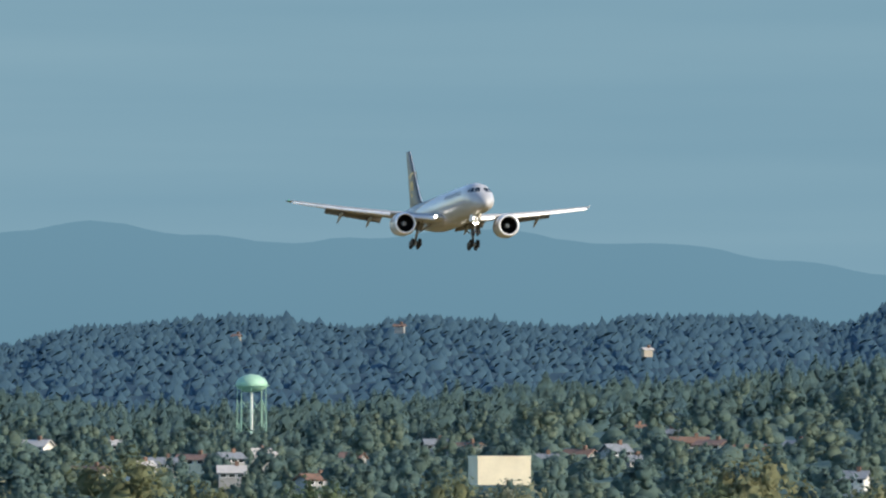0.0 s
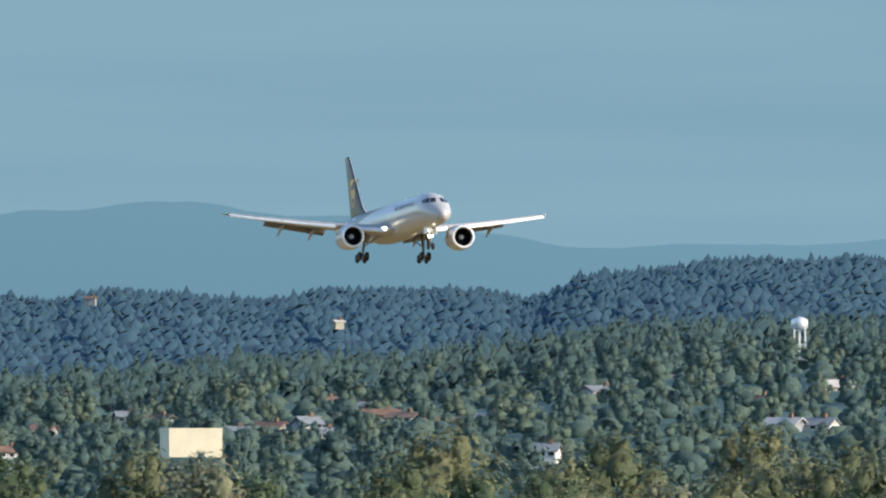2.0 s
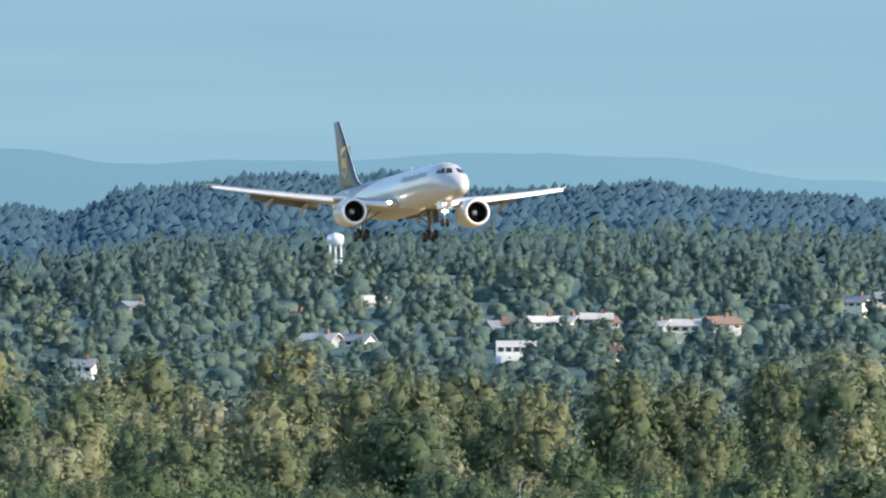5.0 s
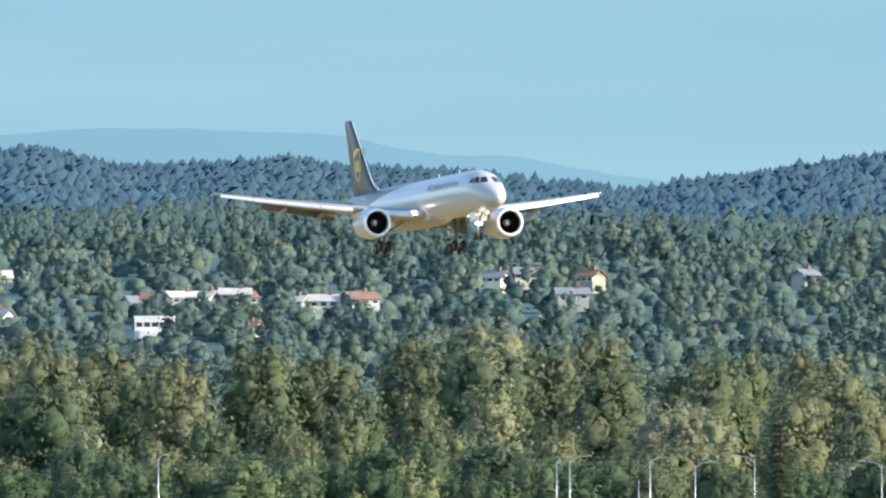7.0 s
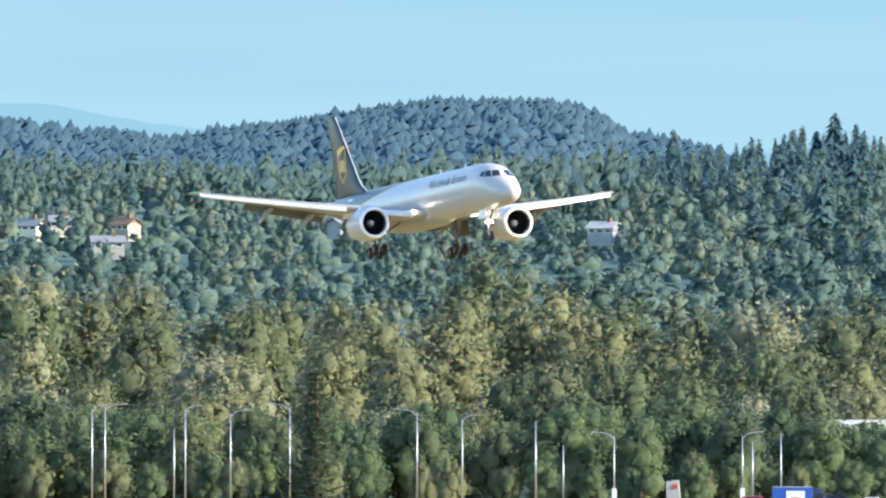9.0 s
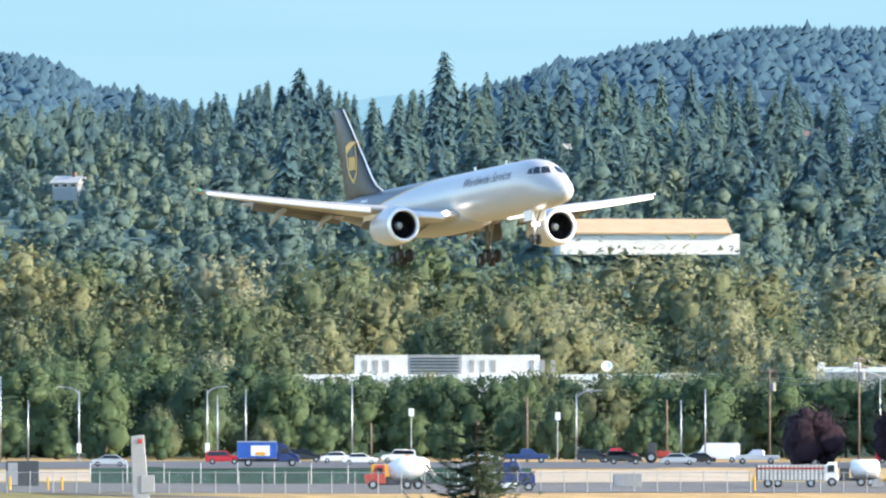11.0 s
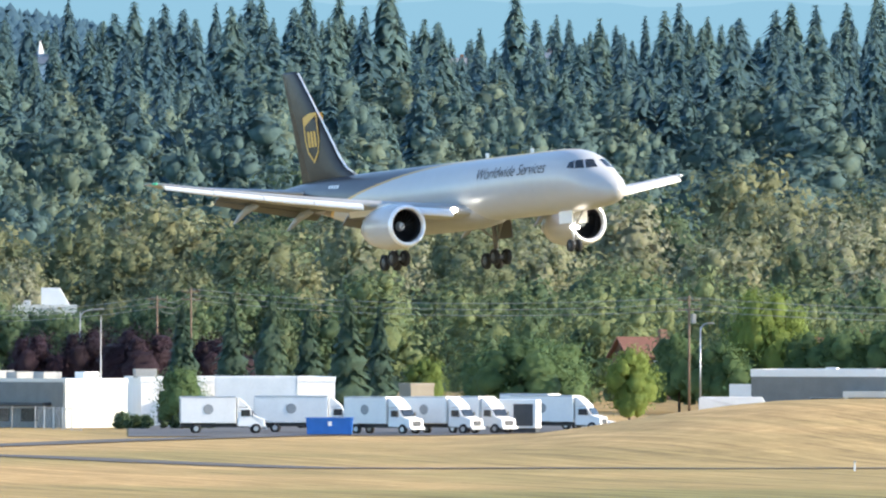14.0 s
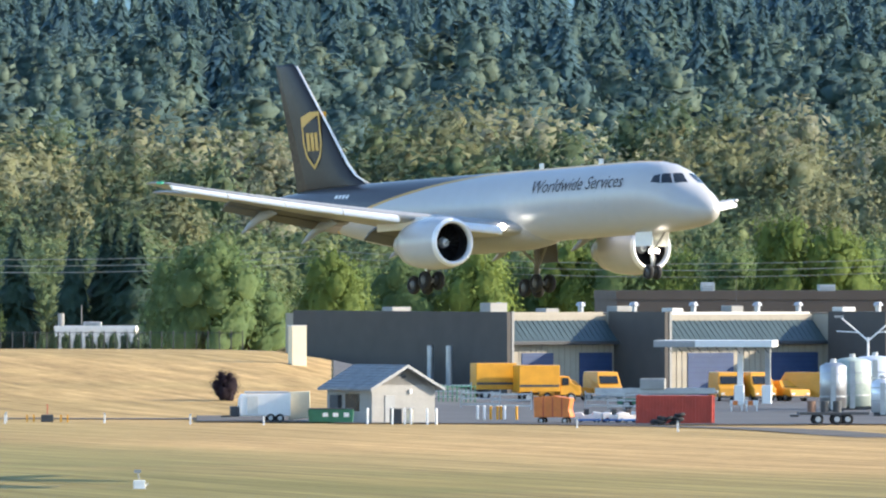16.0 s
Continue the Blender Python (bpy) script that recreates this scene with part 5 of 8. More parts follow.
def house(m, w, dp, wall_h, roof_h, wall_mat, roof_mat, label, windows=3, group="houses in the trees", name="house"):
    """A small gabled house: x along the ridge, front towards -y."""
    ob = thing(name, label, "house", group, m)
    wl = part("wall", boxed(-w / 2, w / 2, -dp / 2, dp / 2, -2.0, wall_h), wall_mat, ob)
    bm = loft([[(x, -dp / 2 - 0.5, wall_h - 0.25), (x, 0, wall_h + roof_h), (x, dp / 2 + 0.5, wall_h - 0.25), (x, dp / 2 + 0.4, wall_h - 0.4), (x, 0, wall_h + roof_h - 0.25), (x, -dp / 2 - 0.4, wall_h - 0.4)] for x in (-w / 2 - 0.5, w / 2 + 0.5)])
    rf = part("roof", bm, roof_mat, ob)
    for s in (-1, 1):
        bm = bmesh.new()
        bm.faces.new([bm.verts.new(p) for p in ((s * w / 2, -dp / 2, wall_h), (s * w / 2, dp / 2, wall_h), (s * w / 2, 0, wall_h + roof_h - 0.15))])
        bmesh.ops.solidify(bm, geom=bm.faces[:], thickness=0.1)
        part("gable", bm, wall_mat, wl)
    part("chimney", boxed(w * 0.2 - 0.4, w * 0.2 + 0.4, -0.4, 0.4, wall_h, wall_h + roof_h + 0.8, bevel=0.03), BROWNROOF, rf)
    for i in range(windows):
        x = -w / 2 + w * (i + 0.5) / windows
        f = part("window", boxed(x - 0.75, x + 0.75, -dp / 2 - 0.06, -dp / 2 + 0.02, wall_h * 0.35, wall_h * 0.8, bevel=0.01), WHITE, wl, "white-framed window")
        part("pane", boxed(x - 0.62, x + 0.62, -dp / 2 - 0.085, -dp / 2 - 0.05, wall_h * 0.4, wall_h * 0.76), GLASS, f)
    return ob


def flat_building(m, w, dp, h, wall_mat, roof_mat, label, name="building", parapet=0.5, units=(), windows=(), band=None):
    """A flat-roofed block: x to the right, front at y = 0 and depth behind it."""
    ob = thing(name, label, "building", "", m)
    wl = part("wall", boxed(0, w, 0, dp, -1, h), wall_mat, ob)
    part("roof", boxed(0.25, w - 0.25, 0.25, dp - 0.25, h - 0.02, h + 0.08), roof_mat, ob)
    for x0, x1, y0, y1 in ((-0.06, w + 0.06, -0.06, 0.22), (-0.06, w + 0.06, dp - 0.22, dp + 0.06), (-0.06, 0.22, 0.23, dp - 0.23), (w - 0.22, w + 0.06, 0.23, dp - 0.23)):
        part("parapet", boxed(x0, x1, y0, y1, h - 0.3, h + parapet, bevel=0.02), band or wall_mat, ob)
    for x, y, a, b, c, mt in units:
        u = part("rooftop_unit", boxed(x - a / 2, x + a / 2, y - b / 2, y + b / 2, h + 0.08, h + 0.08 + c, bevel=0.06), mt, ob, "boxy rooftop air unit")
        for k in range(4):
            part("louvre", boxed(x - a * 0.4, x + a * 0.4, y - b / 2 - 0.03, y - b / 2 + 0.01, h + 0.2 + c * 0.18 * k, h + 0.2 + c * (0.18 * k + 0.09)), GREY, u)
    for x, z, a, c, mt in windows:
        f = part("window", boxed(x - a / 2, x + a / 2, -0.05, 0.03, z, z + c, bevel=0.01), GREY, wl)
        part("pane", boxed(x - a / 2 + 0.1, x + a / 2 - 0.1, -0.08, -0.045, z + 0.1, z + c - 0.1), mt, f)
    return ob


def fence_run(p, q, posts, h, label, mat=STEEL, name="wire_fence", mesh_on=True, group=""):
    """A chain-link fence from plan place p to q, with posts, top rail and thin wires."""
    (x0, y0), (x1, y1) = p, q
    L = math.hypot(x1 - x0, y1 - y0)
    ob = thing(name, label, "fence", group, pose(x0, y0, 0, 0, 0, math.degrees(math.atan2(y1 - y0, x1 - x0))))
    me = None
    for i in range(posts + 1):
        x = L * i / posts
        wx, wy = x0 + (x1 - x0) * i / posts, y0 + (y1 - y0) * i / posts
        if me is None:
            po = part("post", rodded((0, 0, -0.3), (0, 0, h + 0.15), 0.05, 0.05, 6), mat, ob)
            me = po.data
        else:
            po = link("post", me, ob)
        po.location = (x, 0, ground(wx, wy))
    z = ground((x0 + x1) / 2, (y0 + y1) / 2)
    part("top_rail", rodded((0, 0, z + h), (L, 0, z + h), 0.03, 0.03, 5), mat, ob)
    if mesh_on:
        bm = bmesh.new()
        k = int(L / 0.45)
        for i in range(k):
            x = L * i / k
            for s in (-1, 1):
                a, b = max(0, min(L, x)), max(0, min(L, x + s * h))
                rod(bm, (a, 0, z + 0.05), (b, 0, z + 0.05 + abs(b - a)), 0.006, 0.006, 3, False)
        part("wire_mesh", bm, mat, ob, "thin wire mesh")
    return ob


# --- equipment yard and sheds ---
def build_shed():
    d = 919
    m = at(332.1, d, 35)
    ob = thing("utility_shed", "small pale block shed with grey shingle gable roof", "shed", "", m)
    w, dp, e, r = 5.7, 5.8, 2.85, 4.35
    wl = part("wall", boxed(0, w, 0, dp, -0.3, e), PALE, ob)
    for s, y in ((0, 0.0), (1, dp)):
        bm = bmesh.new()
        bm.faces.new([bm.verts.new(p) for p in ((0, y, e), (w, y, e), (w / 2, y, r - 0.1))])
        bmesh.ops.solidify(bm, geom=bm.faces[:], thickness=0.08)
        part("gable", bm, PALE, wl)
    for z in (0.4, 0.8, 1.2, 1.6, 2.0, 2.4, 2.8):
        part("block_course", boxed(-0.012, w + 0.012, -0.012, dp + 0.012, z - 0.02, z), CONC, wl)
    bm = loft([[(-0.5, y, e - 0.25), (w / 2, y, r), (w + 0.5, y, e - 0.25), (w + 0.5, y, e - 0.42), (w / 2, y, r - 0.18), (-0.5, y, e - 0.42)] for y in (-0.55, dp + 0.55)])
    rf = part("roof", bm, SHINGLE, ob, "grey shingle roof")
    for k in range(9):
        f = (k + 0.5) / 9
        for s in (-1, 1):
            x = w / 2 + s * f * (w / 2 + 0.5)
            z = r - f * (r - e + 0.25)
            part("shingle_course", boxed(x - 0.03, x + 0.03, -0.56, dp + 0.56, z - 0.02, z + 0.035), SHINGLE, rf)
    for s in (-1, 1):
        x0, x1 = (w / 2, w + 0.5) if s > 0 else (-0.5, w / 2)
        part("bargeboard", loft([[(w / 2, y, r + 0.02), (w / 2 + s * (w / 2 + 0.52), y, e - 0.24), (w / 2 + s * (w / 2 + 0.52), y, e - 0.46), (w / 2, y, r - 0.22)] for y in (-0.61, -0.56)]), GREY, rf)
    dr = part("door", boxed(1.15, 2.05, -0.06, 0.02, 0.0, 2.08, bevel=0.02), GREY, wl, "grey metal door")
    part("handle", boxed(1.9, 1.98, -0.12, -0.06, 0.95, 1.1, bevel=0.01), STEEL, dr)
    part("wall_lamp", boxed(3.3, 3.55, -0.16, 0.0, 2.2, 2.5, bevel=0.03), WHITE, wl)
    part("vent_hole", boxed(w / 2 - 0.2, w / 2 + 0.2, -0.05, 0.0, 3.35, 3.6, bevel=0.02), DARK, wl)
    part("window", boxed(-0.05, 0.02, 1.6, 3.4, 0.9, 2.2, bevel=0.02), GLASS, wl)
    part("wall_box", boxed(-0.35, 0.0, 3.9, 5.0, 0.6, 2.1, bevel=0.03), DARK, wl)
    g = "bollards beside the shed"
    for x in (650, 694, 716, 727, 756, 772):
        o = thing("bollard", "white painted round steel bollard", "bollard", g, at(302.2 + x / 22.0, 913))
        part("post", rodded((0, 0, -0.2), (0, 0, 1.15), 0.09, 0.09, 10), WHITE, o)
        part("cap", rodded((0, 0, 1.15), (0, 0, 1.22), 0.09, 0.03, 10), WHITE, o)
    for x, w2, h2, mt in ((700, 0.9, 1.1, DARK), (725, 0.5, 1.1, CREAM)):
        o = thing("utility_cabinet", "small utility cabinet beside the shed", "cabinet", "", at(302.2 + x / 22.0, 916))
        part("body", boxed(-w2 / 2, w2 / 2, -0.3, 0.3, 0, h2, bevel=0.04), mt, o)
        part("lid", boxed(-w2 / 2 - 0.05, w2 / 2 + 0.05, -0.35, 0.35, h2, h2 + 0.08, bevel=0.02), GREY, o)


build_shed()


def build_trailer_and_bins():
    ob = thing("enclosed_trailer", "white enclosed twin-axle cargo trailer on the road", "trailer", "", at(323.5, 926, 4))
    bd = part("body", prism([(-1.95, 0.5), (-1.95, 1.75), (-1.75, 2.1), (1.85, 2.15), (1.85, 0.5)], 1.0), WHITE, ob)
    part("roof_rack", boxed(-1.5, 1.7, -0.8, 0.8, 2.16, 2.3, bevel=0.03), STEEL, bd)
    part("drawbar", rodded((-1.95, 0, 0.5), (-3.3, 0, 0.45), 0.07, 0.07), DARK, ob)
    part("side_door", boxed(-1.4, -0.6, -1.03, -0.98, 0.65, 1.95, bevel=0.02), OFFWHITE, bd)
    part("front_panel", boxed(-2.6, -2.0, -0.7, 0.7, 0.45, 1.2, bevel=0.05), DARK, ob)
    for x in (0.35, 1.05):
        tyres(ob, (x,), 1.05, 0.33)
    o = thing("fabric_shelter", "cream open-backed fabric box beside the trailer", "shelter", "", at(326.3, 928))
    part("skin", prism([(-0.85, 0.1), (-0.85, 2.25), (0.75, 2.3), (0.8, 0.35), (0.1, 0.3)], 0.7), CREAM, o)
    part("frame", boxed(-0.9, 0.85, -0.73, -0.69, 0.0, 0.15), STEEL, o)
    o = thing("dumpster", "dark green dumpster with white labels", "dumpster", "", at(328.8, 914))
    bd = part("body", prism([(-1.6, 0.15), (-1.7, 1.0), (-1.6, 1.1), (1.6, 1.1), (1.7, 1.0), (1.6, 0.15)], 0.7), GREENP, o)
    for x in (-0.4, 0.35, 1.15):
        part("label_plate", boxed(x - 0.2, x + 0.2, -0.73, -0.69, 0.55, 0.85, bevel=0.01), WHITE, bd)
    for k in range(5):
        part("rib", boxed(-1.5 + k * 0.72, -1.42 + k * 0.72, -0.76, -0.69, 0.15, 1.05), GREENP, bd)
    part("lid", boxed(-1.65, 1.65, -0.75, 0.75, 1.1, 1.18, bevel=0.03), DARK, o)
    # red shipping container, carts, tugs
    o = thing("shipping_container", "weathered red shipping container with black debris in front", "container", "", at(356.5, 921, -4))
    bd = part("body", boxed(-2.75, 2.75, -1.1, 1.1, 0.1, 2.15), RED, o)
    for k in range(22):
        part("corrugation", boxed(-2.6 + k * 0.24, -2.5 + k * 0.24, -1.14, -1.09, 0.25, 2.05, bevel=0.015), RED, bd)
    for x in (-2.75, 2.75):
        for y in (-1.1, 1.1):
            part("corner_post", boxed(x - 0.09, x + 0.09, y - 0.09, y + 0.09, 0, 2.2, bevel=0.02), RED, bd)
    o = thing("tyre_heap", "heap of old black tyres", "tyres", "", at(355.9, 917))
    rng = random.Random(4)
    for k in range(9):
        t = part("tyre", spun([(-0.12, 0.22), (-0.13, 0.38), (0, 0.45), (0.13, 0.38), (0.12, 0.22)], axis="z", n=12), TYRE, o, "", True)
        t.matrix_basis = pose(rng.uniform(-1, 1), rng.uniform(-0.4, 0.4), 0.2 + 0.28 * (k // 4), rng.uniform(-20, 20), rng.uniform(-20, 20), 0)
    o = thing("baggage_cart", "orange fabric-sided baggage cart", "cart", "", at(346.8, 922, -12))
    bd = part("body", prism([(-1.4, 0.5), (-1.45, 2.0), (0.1, 2.1), (1.35, 1.9), (1.2, 1.1), (1.4, 0.5)], 0.75), ORANGE, o)
    for x in (-0.7, 0.0, 0.7):
        part("seam", boxed(x - 0.03, x + 0.03, -0.79, -0.74, 0.55, 1.95), RED, bd)
    tyres(o, (-0.9, 0.9), 0.7, 0.25)
    for i, (x, mt) in enumerate(((1040, WHITE), (1088, WHITE), (1112, WHITE))):
        o = thing("baggage_tug", "small white baggage tug with blue base", "tug", "baggage tugs", at(302.2 + x / 22.0, 924, 8 * i))
        part("body", prism([(-1.0, 0.3), (-1.0, 0.8), (-0.4, 0.85), (-0.3, 0.65), (0.3, 0.65), (0.4, 0.9), (1.0, 0.8), (1.05, 0.3)], 0.6), mt, o)
        part("skirt", boxed(-0.95, 0.95, -0.62, 0.62, 0.22, 0.36, bevel=0.03), BLUE, o)
        part("seat", boxed(-0.3, 0.1, -0.4, 0.4, 0.65, 1.1, bevel=0.06), DARK, o)
        tyres(o, (-0.65, 0.65), 0.6, 0.24)


build_trailer_and_bins()


def build_hangar():
    """Stepped maintenance building: shaded walls to one side, sunlit bays with teal roofs to the other."""
    base = at(343.1, 1072, 35)
    H = 7.0
    hangar = thing("maintenance_hangar", "stepped tan maintenance hangar with teal roof strips and blue doors", "building", "", base)
    steps = [(0.0, 0.0, 12.0), (12.0, -6.6, 17.5), (29.5, -15.0, 16.0)]
    for i, (x0, y0, L) in enumerate(steps):
        depth = 32.0
        wl = part("wall", boxed(x0, x0 + L + (0.0 if i == 2 else 14), y0 + 2.4, y0 + 2.4 + depth, -0.5, H), TAN, hangar, "tan metal-clad wall")
        fw = part("front_wall", boxed(x0, x0 + L, y0 + 1.0, y0 + 2.38, -0.5, H - 2.3), TAN, hangar)
        # flank facing the shade: brown ribbed cladding, its shade deepened in the colour
        fl = part("flank_wall", boxed(x0 - 0.15, x0 + 0.5, y0, y0 + (33 if i == 0 else 8.4), -0.5, H + 0.25), surf("shade_darkened_cladding", (0.08, 0.072, 0.064), 0.8, vary=0.12, size=2.0), hangar, "brown-grey ribbed flank wall with shade in its colour")
        part("corner_trim", boxed(x0 + 0.3, x0 + 0.55, y0 - 0.07, y0 + 0.06, -0.5, H + 0.3, bevel=0.02), PALE, fl, "pale corner trim")
        for k in range(int(L / 0.6)):
            part("siding_rib", boxed(x0 + 0.6 + k * 0.6, x0 + 0.66 + k * 0.6, y0 + 0.95, y0 + 1.02, 0, H - 2.35), TAN, fw)
        rf = part("sloping_roof", loft([[(x, y0 + 0.3, H - 2.35), (x, y0 + 2.9, H - 0.1), (x, y0 + 2.9, H - 0.3), (x, y0 + 0.3, H - 2.55)] for x in (x0 + 0.55, x0 + L - 0.05)]), TEAL, hangar, "teal ribbed metal roof strip")
        for k in range(int(L / 0.55)):
            x = x0 + 0.8 + k * 0.55
            if x < x0 + L - 0.2:
                part("roof_rib", loft([[(x + e, y0 + 0.28, H - 2.34), (x + e, y0 + 2.88, H - 0.04), (x + e, y0 + 2.88, H - 0.16), (x + e, y0 + 0.28, H - 2.46)] for e in (0, 0.08)]), TEAL, rf)
        part("upper_fascia", boxed(x0 + 0.5, x0 + L, y0 + 2.9, y0 + 3.0, H - 0.1, H + 0.2), OFFWHITE if i else TAN, hangar)
        part("eave_gutter", boxed(x0 + 0.5, x0 + L, y0 + 0.12, y0 + 0.3, H - 2.6, H - 2.3, bevel=0.03), DARK, rf)
        for f0, f1 in ((0.17, 0.45), (0.68, 0.97)):
            dr = part("roller_door", boxed(x0 + L * f0, x0 + L * f1, y0 + 0.93, y0 + 1.03, 0, 3.7, bevel=0.02), surf("blue_roller_door", (0.025, 0.055, 0.14), 0.5, vary=0.15, size=1.0), fw, "blue roller door")
            for k in range(8):
                part("slat", boxed(x0 + L * f0 + 0.05, x0 + L * f1 - 0.05, y0 + 0.91, y0 + 0.935, 0.15 + k * 0.45, 0.19 + k * 0.45), NAVY, dr)
    for x, y, a, c, mt in ((4, 8, 1.8, 1.0, PALE), (9, 7, 1.4, 0.5, PALE), (16, 6, 1.6, 0.7, PALE), (21, 5, 1.2, 0.5, OFFWHITE), (26, 3, 1.3, 0.7, PALE), (33, -4, 1.4, 0.6, OFFWHITE), (2, 20, 2.0, 0.6, PALE)):
        part("rooftop_unit", boxed(x - a / 2, x + a / 2, y - 0.8, y + 0.8, H, H + c, bevel=0.08), mt, hangar, "rooftop air unit")
    for x, y in ((6, 10), (14, 9), (19, 8), (24, 6), (28, 2), (31, 0), (36, -5)):
        part("roof_vent", spun([(H, 0.25), (H + 0.7, 0.25), (H + 0.72, 0.45), (H + 1.0, 0.3), (H + 1.05, 0.02)], axis="z", n=10), STEEL, hangar).location = (x, y, 0)
    for x, y in ((-1.4, 7.0), (-1.3, 10.0)):
        part("exhaust_stack", rodded((x, y, 0), (x, y, 4.3), 0.28, 0.28, 12), STEEL, hangar, "steel exhaust stack")
    flat_building(at(351.8, 1150, 6), 40, 20, 8.4, surf("dark_brown_wall", (0.065, 0.056, 0.05), 0.8, vary=0.15, size=3.0), DARK, "long dark flat-roofed building behind the hangar", units=((9, 5, 1.2, 1.2, 1.2, STEEL), (20, 4, 1.5, 1.5, 1.0, STEEL)))
    o = thing("service_tower", "cream rendered square pillar on the bank", "pillar", "", at(326.1, 1040, 20))
    part("body", boxed(-0.65, 0.65, -0.5, 0.5, -4, 3.2, bevel=0.04), CREAM, o)
    part("cap", boxed(-0.7, 0.7, -0.55, 0.55, 3.2, 3.3, bevel=0.03), OFFWHITE, o)


build_hangar()


def build_yard_clutter():
    # yellow airport trucks
    for x, d in ((874, 1040), (950, 1038)):
        o = thing("utility_truck", "yellow box-bodied airport truck", "truck", "yellow airport trucks", at(302.2 + x / 22.0, d, 14))
        part("box_body", boxed(-1.8, 1.7, -1.1, 1.1, 0.9, 3.1, bevel=0.06), YELLOW, o)
        part("stripe", boxed(-1.75, 1.65, -1.125, -1.09, 1.3, 1.5), DARK, o)
        c = part("cab", prism([(1.75, 0.6), (1.75, 2.2), (2.5, 2.2), (2.9, 1.5), (3.5, 1.35), (3.55, 0.6)], 1.0, 0.1), YELLOW, o)
        part("side_window", boxed(1.9, 2.5, -1.02, -0.95, 1.45, 2.05, bevel=0.02), GLASS, c)
        part("bumper", boxed(3.5, 3.68, -1, 1, 0.45, 0.75, bevel=0.03), DARK, c)
        tyres(o, (-1.0, 2.7), 1.05, 0.42)
    YV = surf("yellow_van_paint", (0.66, 0.31, 0.03), 0.4, vary=0.12, size=1.0)
    for x, k, turn in ((1000, "pickup", 10), (1066, "van", -75), (1283, "van", -80), (1333, "van", -70), (1387, "pickup", -60), (1427, "van", 160)):
        vehicle(k, YV, "yellow airport service van", at(302.2 + x / 22.0, 1046, turn), "yellow service vans")
    # equipment racks: rows of steel dolly frames
    for x, d in ((800, 1010), (850, 985), (905, 980), (1070, 985), (1110, 980), (1180, 1010)):
        o = thing("dolly_rack", "stacked grey steel dolly frames on asphalt", "rack", "dolly racks", at(302.2 + x / 22.0, d))
        for lv in range(3):
            z = 0.35 + lv * 0.45
            for y in (-0.8, 0.8):
                part("rail", boxed(-1.6, 1.6, y - 0.05, y + 0.05, z, z + 0.1), STEEL, o)
            for k in range(7):
                part("roller", rodded((-1.5 + k * 0.5, -0.8, z + 0.05), (-1.5 + k * 0.5, 0.8, z + 0.05), 0.05, 0.05, 6), STEEL, o)
        for px in (-1.55, 1.55):
            for y in (-0.8, 0.8):
                part("upright", boxed(px - 0.05, px + 0.05, y - 0.05, y + 0.05, 0, 1.55), STEEL, o)
    for x in (845, 857, 868, 880, 886, 893, 914):
        o = thing("bollard", "painted round steel bollard in the yard", "bollard", "yard bollards", at(302.2 + x / 22.0, 935))
        part("post", rodded((0, 0, -0.2), (0, 0, 1.1), 0.10, 0.10, 10), WHITE if x % 2 else YELLOW, o)
        part("cap", rodded((0, 0, 1.1), (0, 0, 1.17), 0.10, 0.03, 10), WHITE, o)
    o = thing("belt_loader", "long grey baggage belt loader", "loader", "", at(354.9, 990, -3))
    part("belt", prism([(-5, 0.9), (-5, 1.15), (5, 1.55), (5, 1.3)], 0.5), GREY, o)
    part("side_rail", boxed(-4.8, 4.8, -0.58, -0.52, 1.3, 1.75, bevel=0.02), STEEL, o)
    part("chassis", boxed(-3.0, 3.0, -0.8, 0.8, 0.45, 0.9, bevel=0.05), GREENP, o)
    part("cab", boxed(-1.2, 0.8, -0.9, 0.9, 1.6, 2.5, bevel=0.08), PALE, o)
    tyres(o, (-2.2, 2.2), 0.85, 0.42)
    # fuel canopy
    o = thing("fuel_canopy", "white flat fuel-station canopy on posts", "canopy", "", at(359.8, 1030, -6))
    part("deck", boxed(-4.9, 4.9, -2.5, 2.5, 4.75, 5.3, bevel=0.03), WHITE, o)
    part("fascia", boxed(-4.95, -1.5, -2.56, -2.5, 4.75, 5.28), GREY, o)
    for x in (2.0, 4.3):
        p = part("post", boxed(x - 0.22, x + 0.22, -0.25, 0.25, 0, 4.75, bevel=0.03), WHITE if x < 3 else GREY, o)
        part("pump", boxed(x - 0.4, x + 0.4, -1.2, -0.5, 0, 1.6, bevel=0.05), WHITE, o, "white fuel pump")
    for k in range(12):
        part("truss_web", rodded((-4.6 + k * 0.8, -2.2, 4.75), (-4.2 + k * 0.8, -2.2, 4.25), 0.035, 0.035, 5), DARK, o)
    for x in (1303, 1330):
        b = thing("barricade", "orange and white striped traffic barricade", "barricade", "barricades", at(302.2 + x / 22.0, 975))
        part("board", boxed(-0.5, 0.5, -0.05, 0.05, 0.55, 0.95, bevel=0.02), WHITE, b)
        part("stripe", boxed(-0.3, 0.1, -0.07, -0.045, 0.57, 0.93), ORANGE, b)
        for s in (-0.4, 0.4):
            part("leg", boxed(s - 0.04, s + 0.04, -0.3, 0.3, 0, 0.9), WHITE, b)
    # tanks
    for x, r, h, mt, d in ((1474, 1.05, 3.6, STEEL, 975), (1508, 1.5, 3.9, TANKGREEN, 985), (1548, 1.9, 4.0, SILVER, 990), (1562, 0.9, 2.6, SILVER, 950)):
        o = thing("storage_tank", "weathered upright metal storage tank", "tank", "storage tanks", at(302.2 + x / 22.0, d))
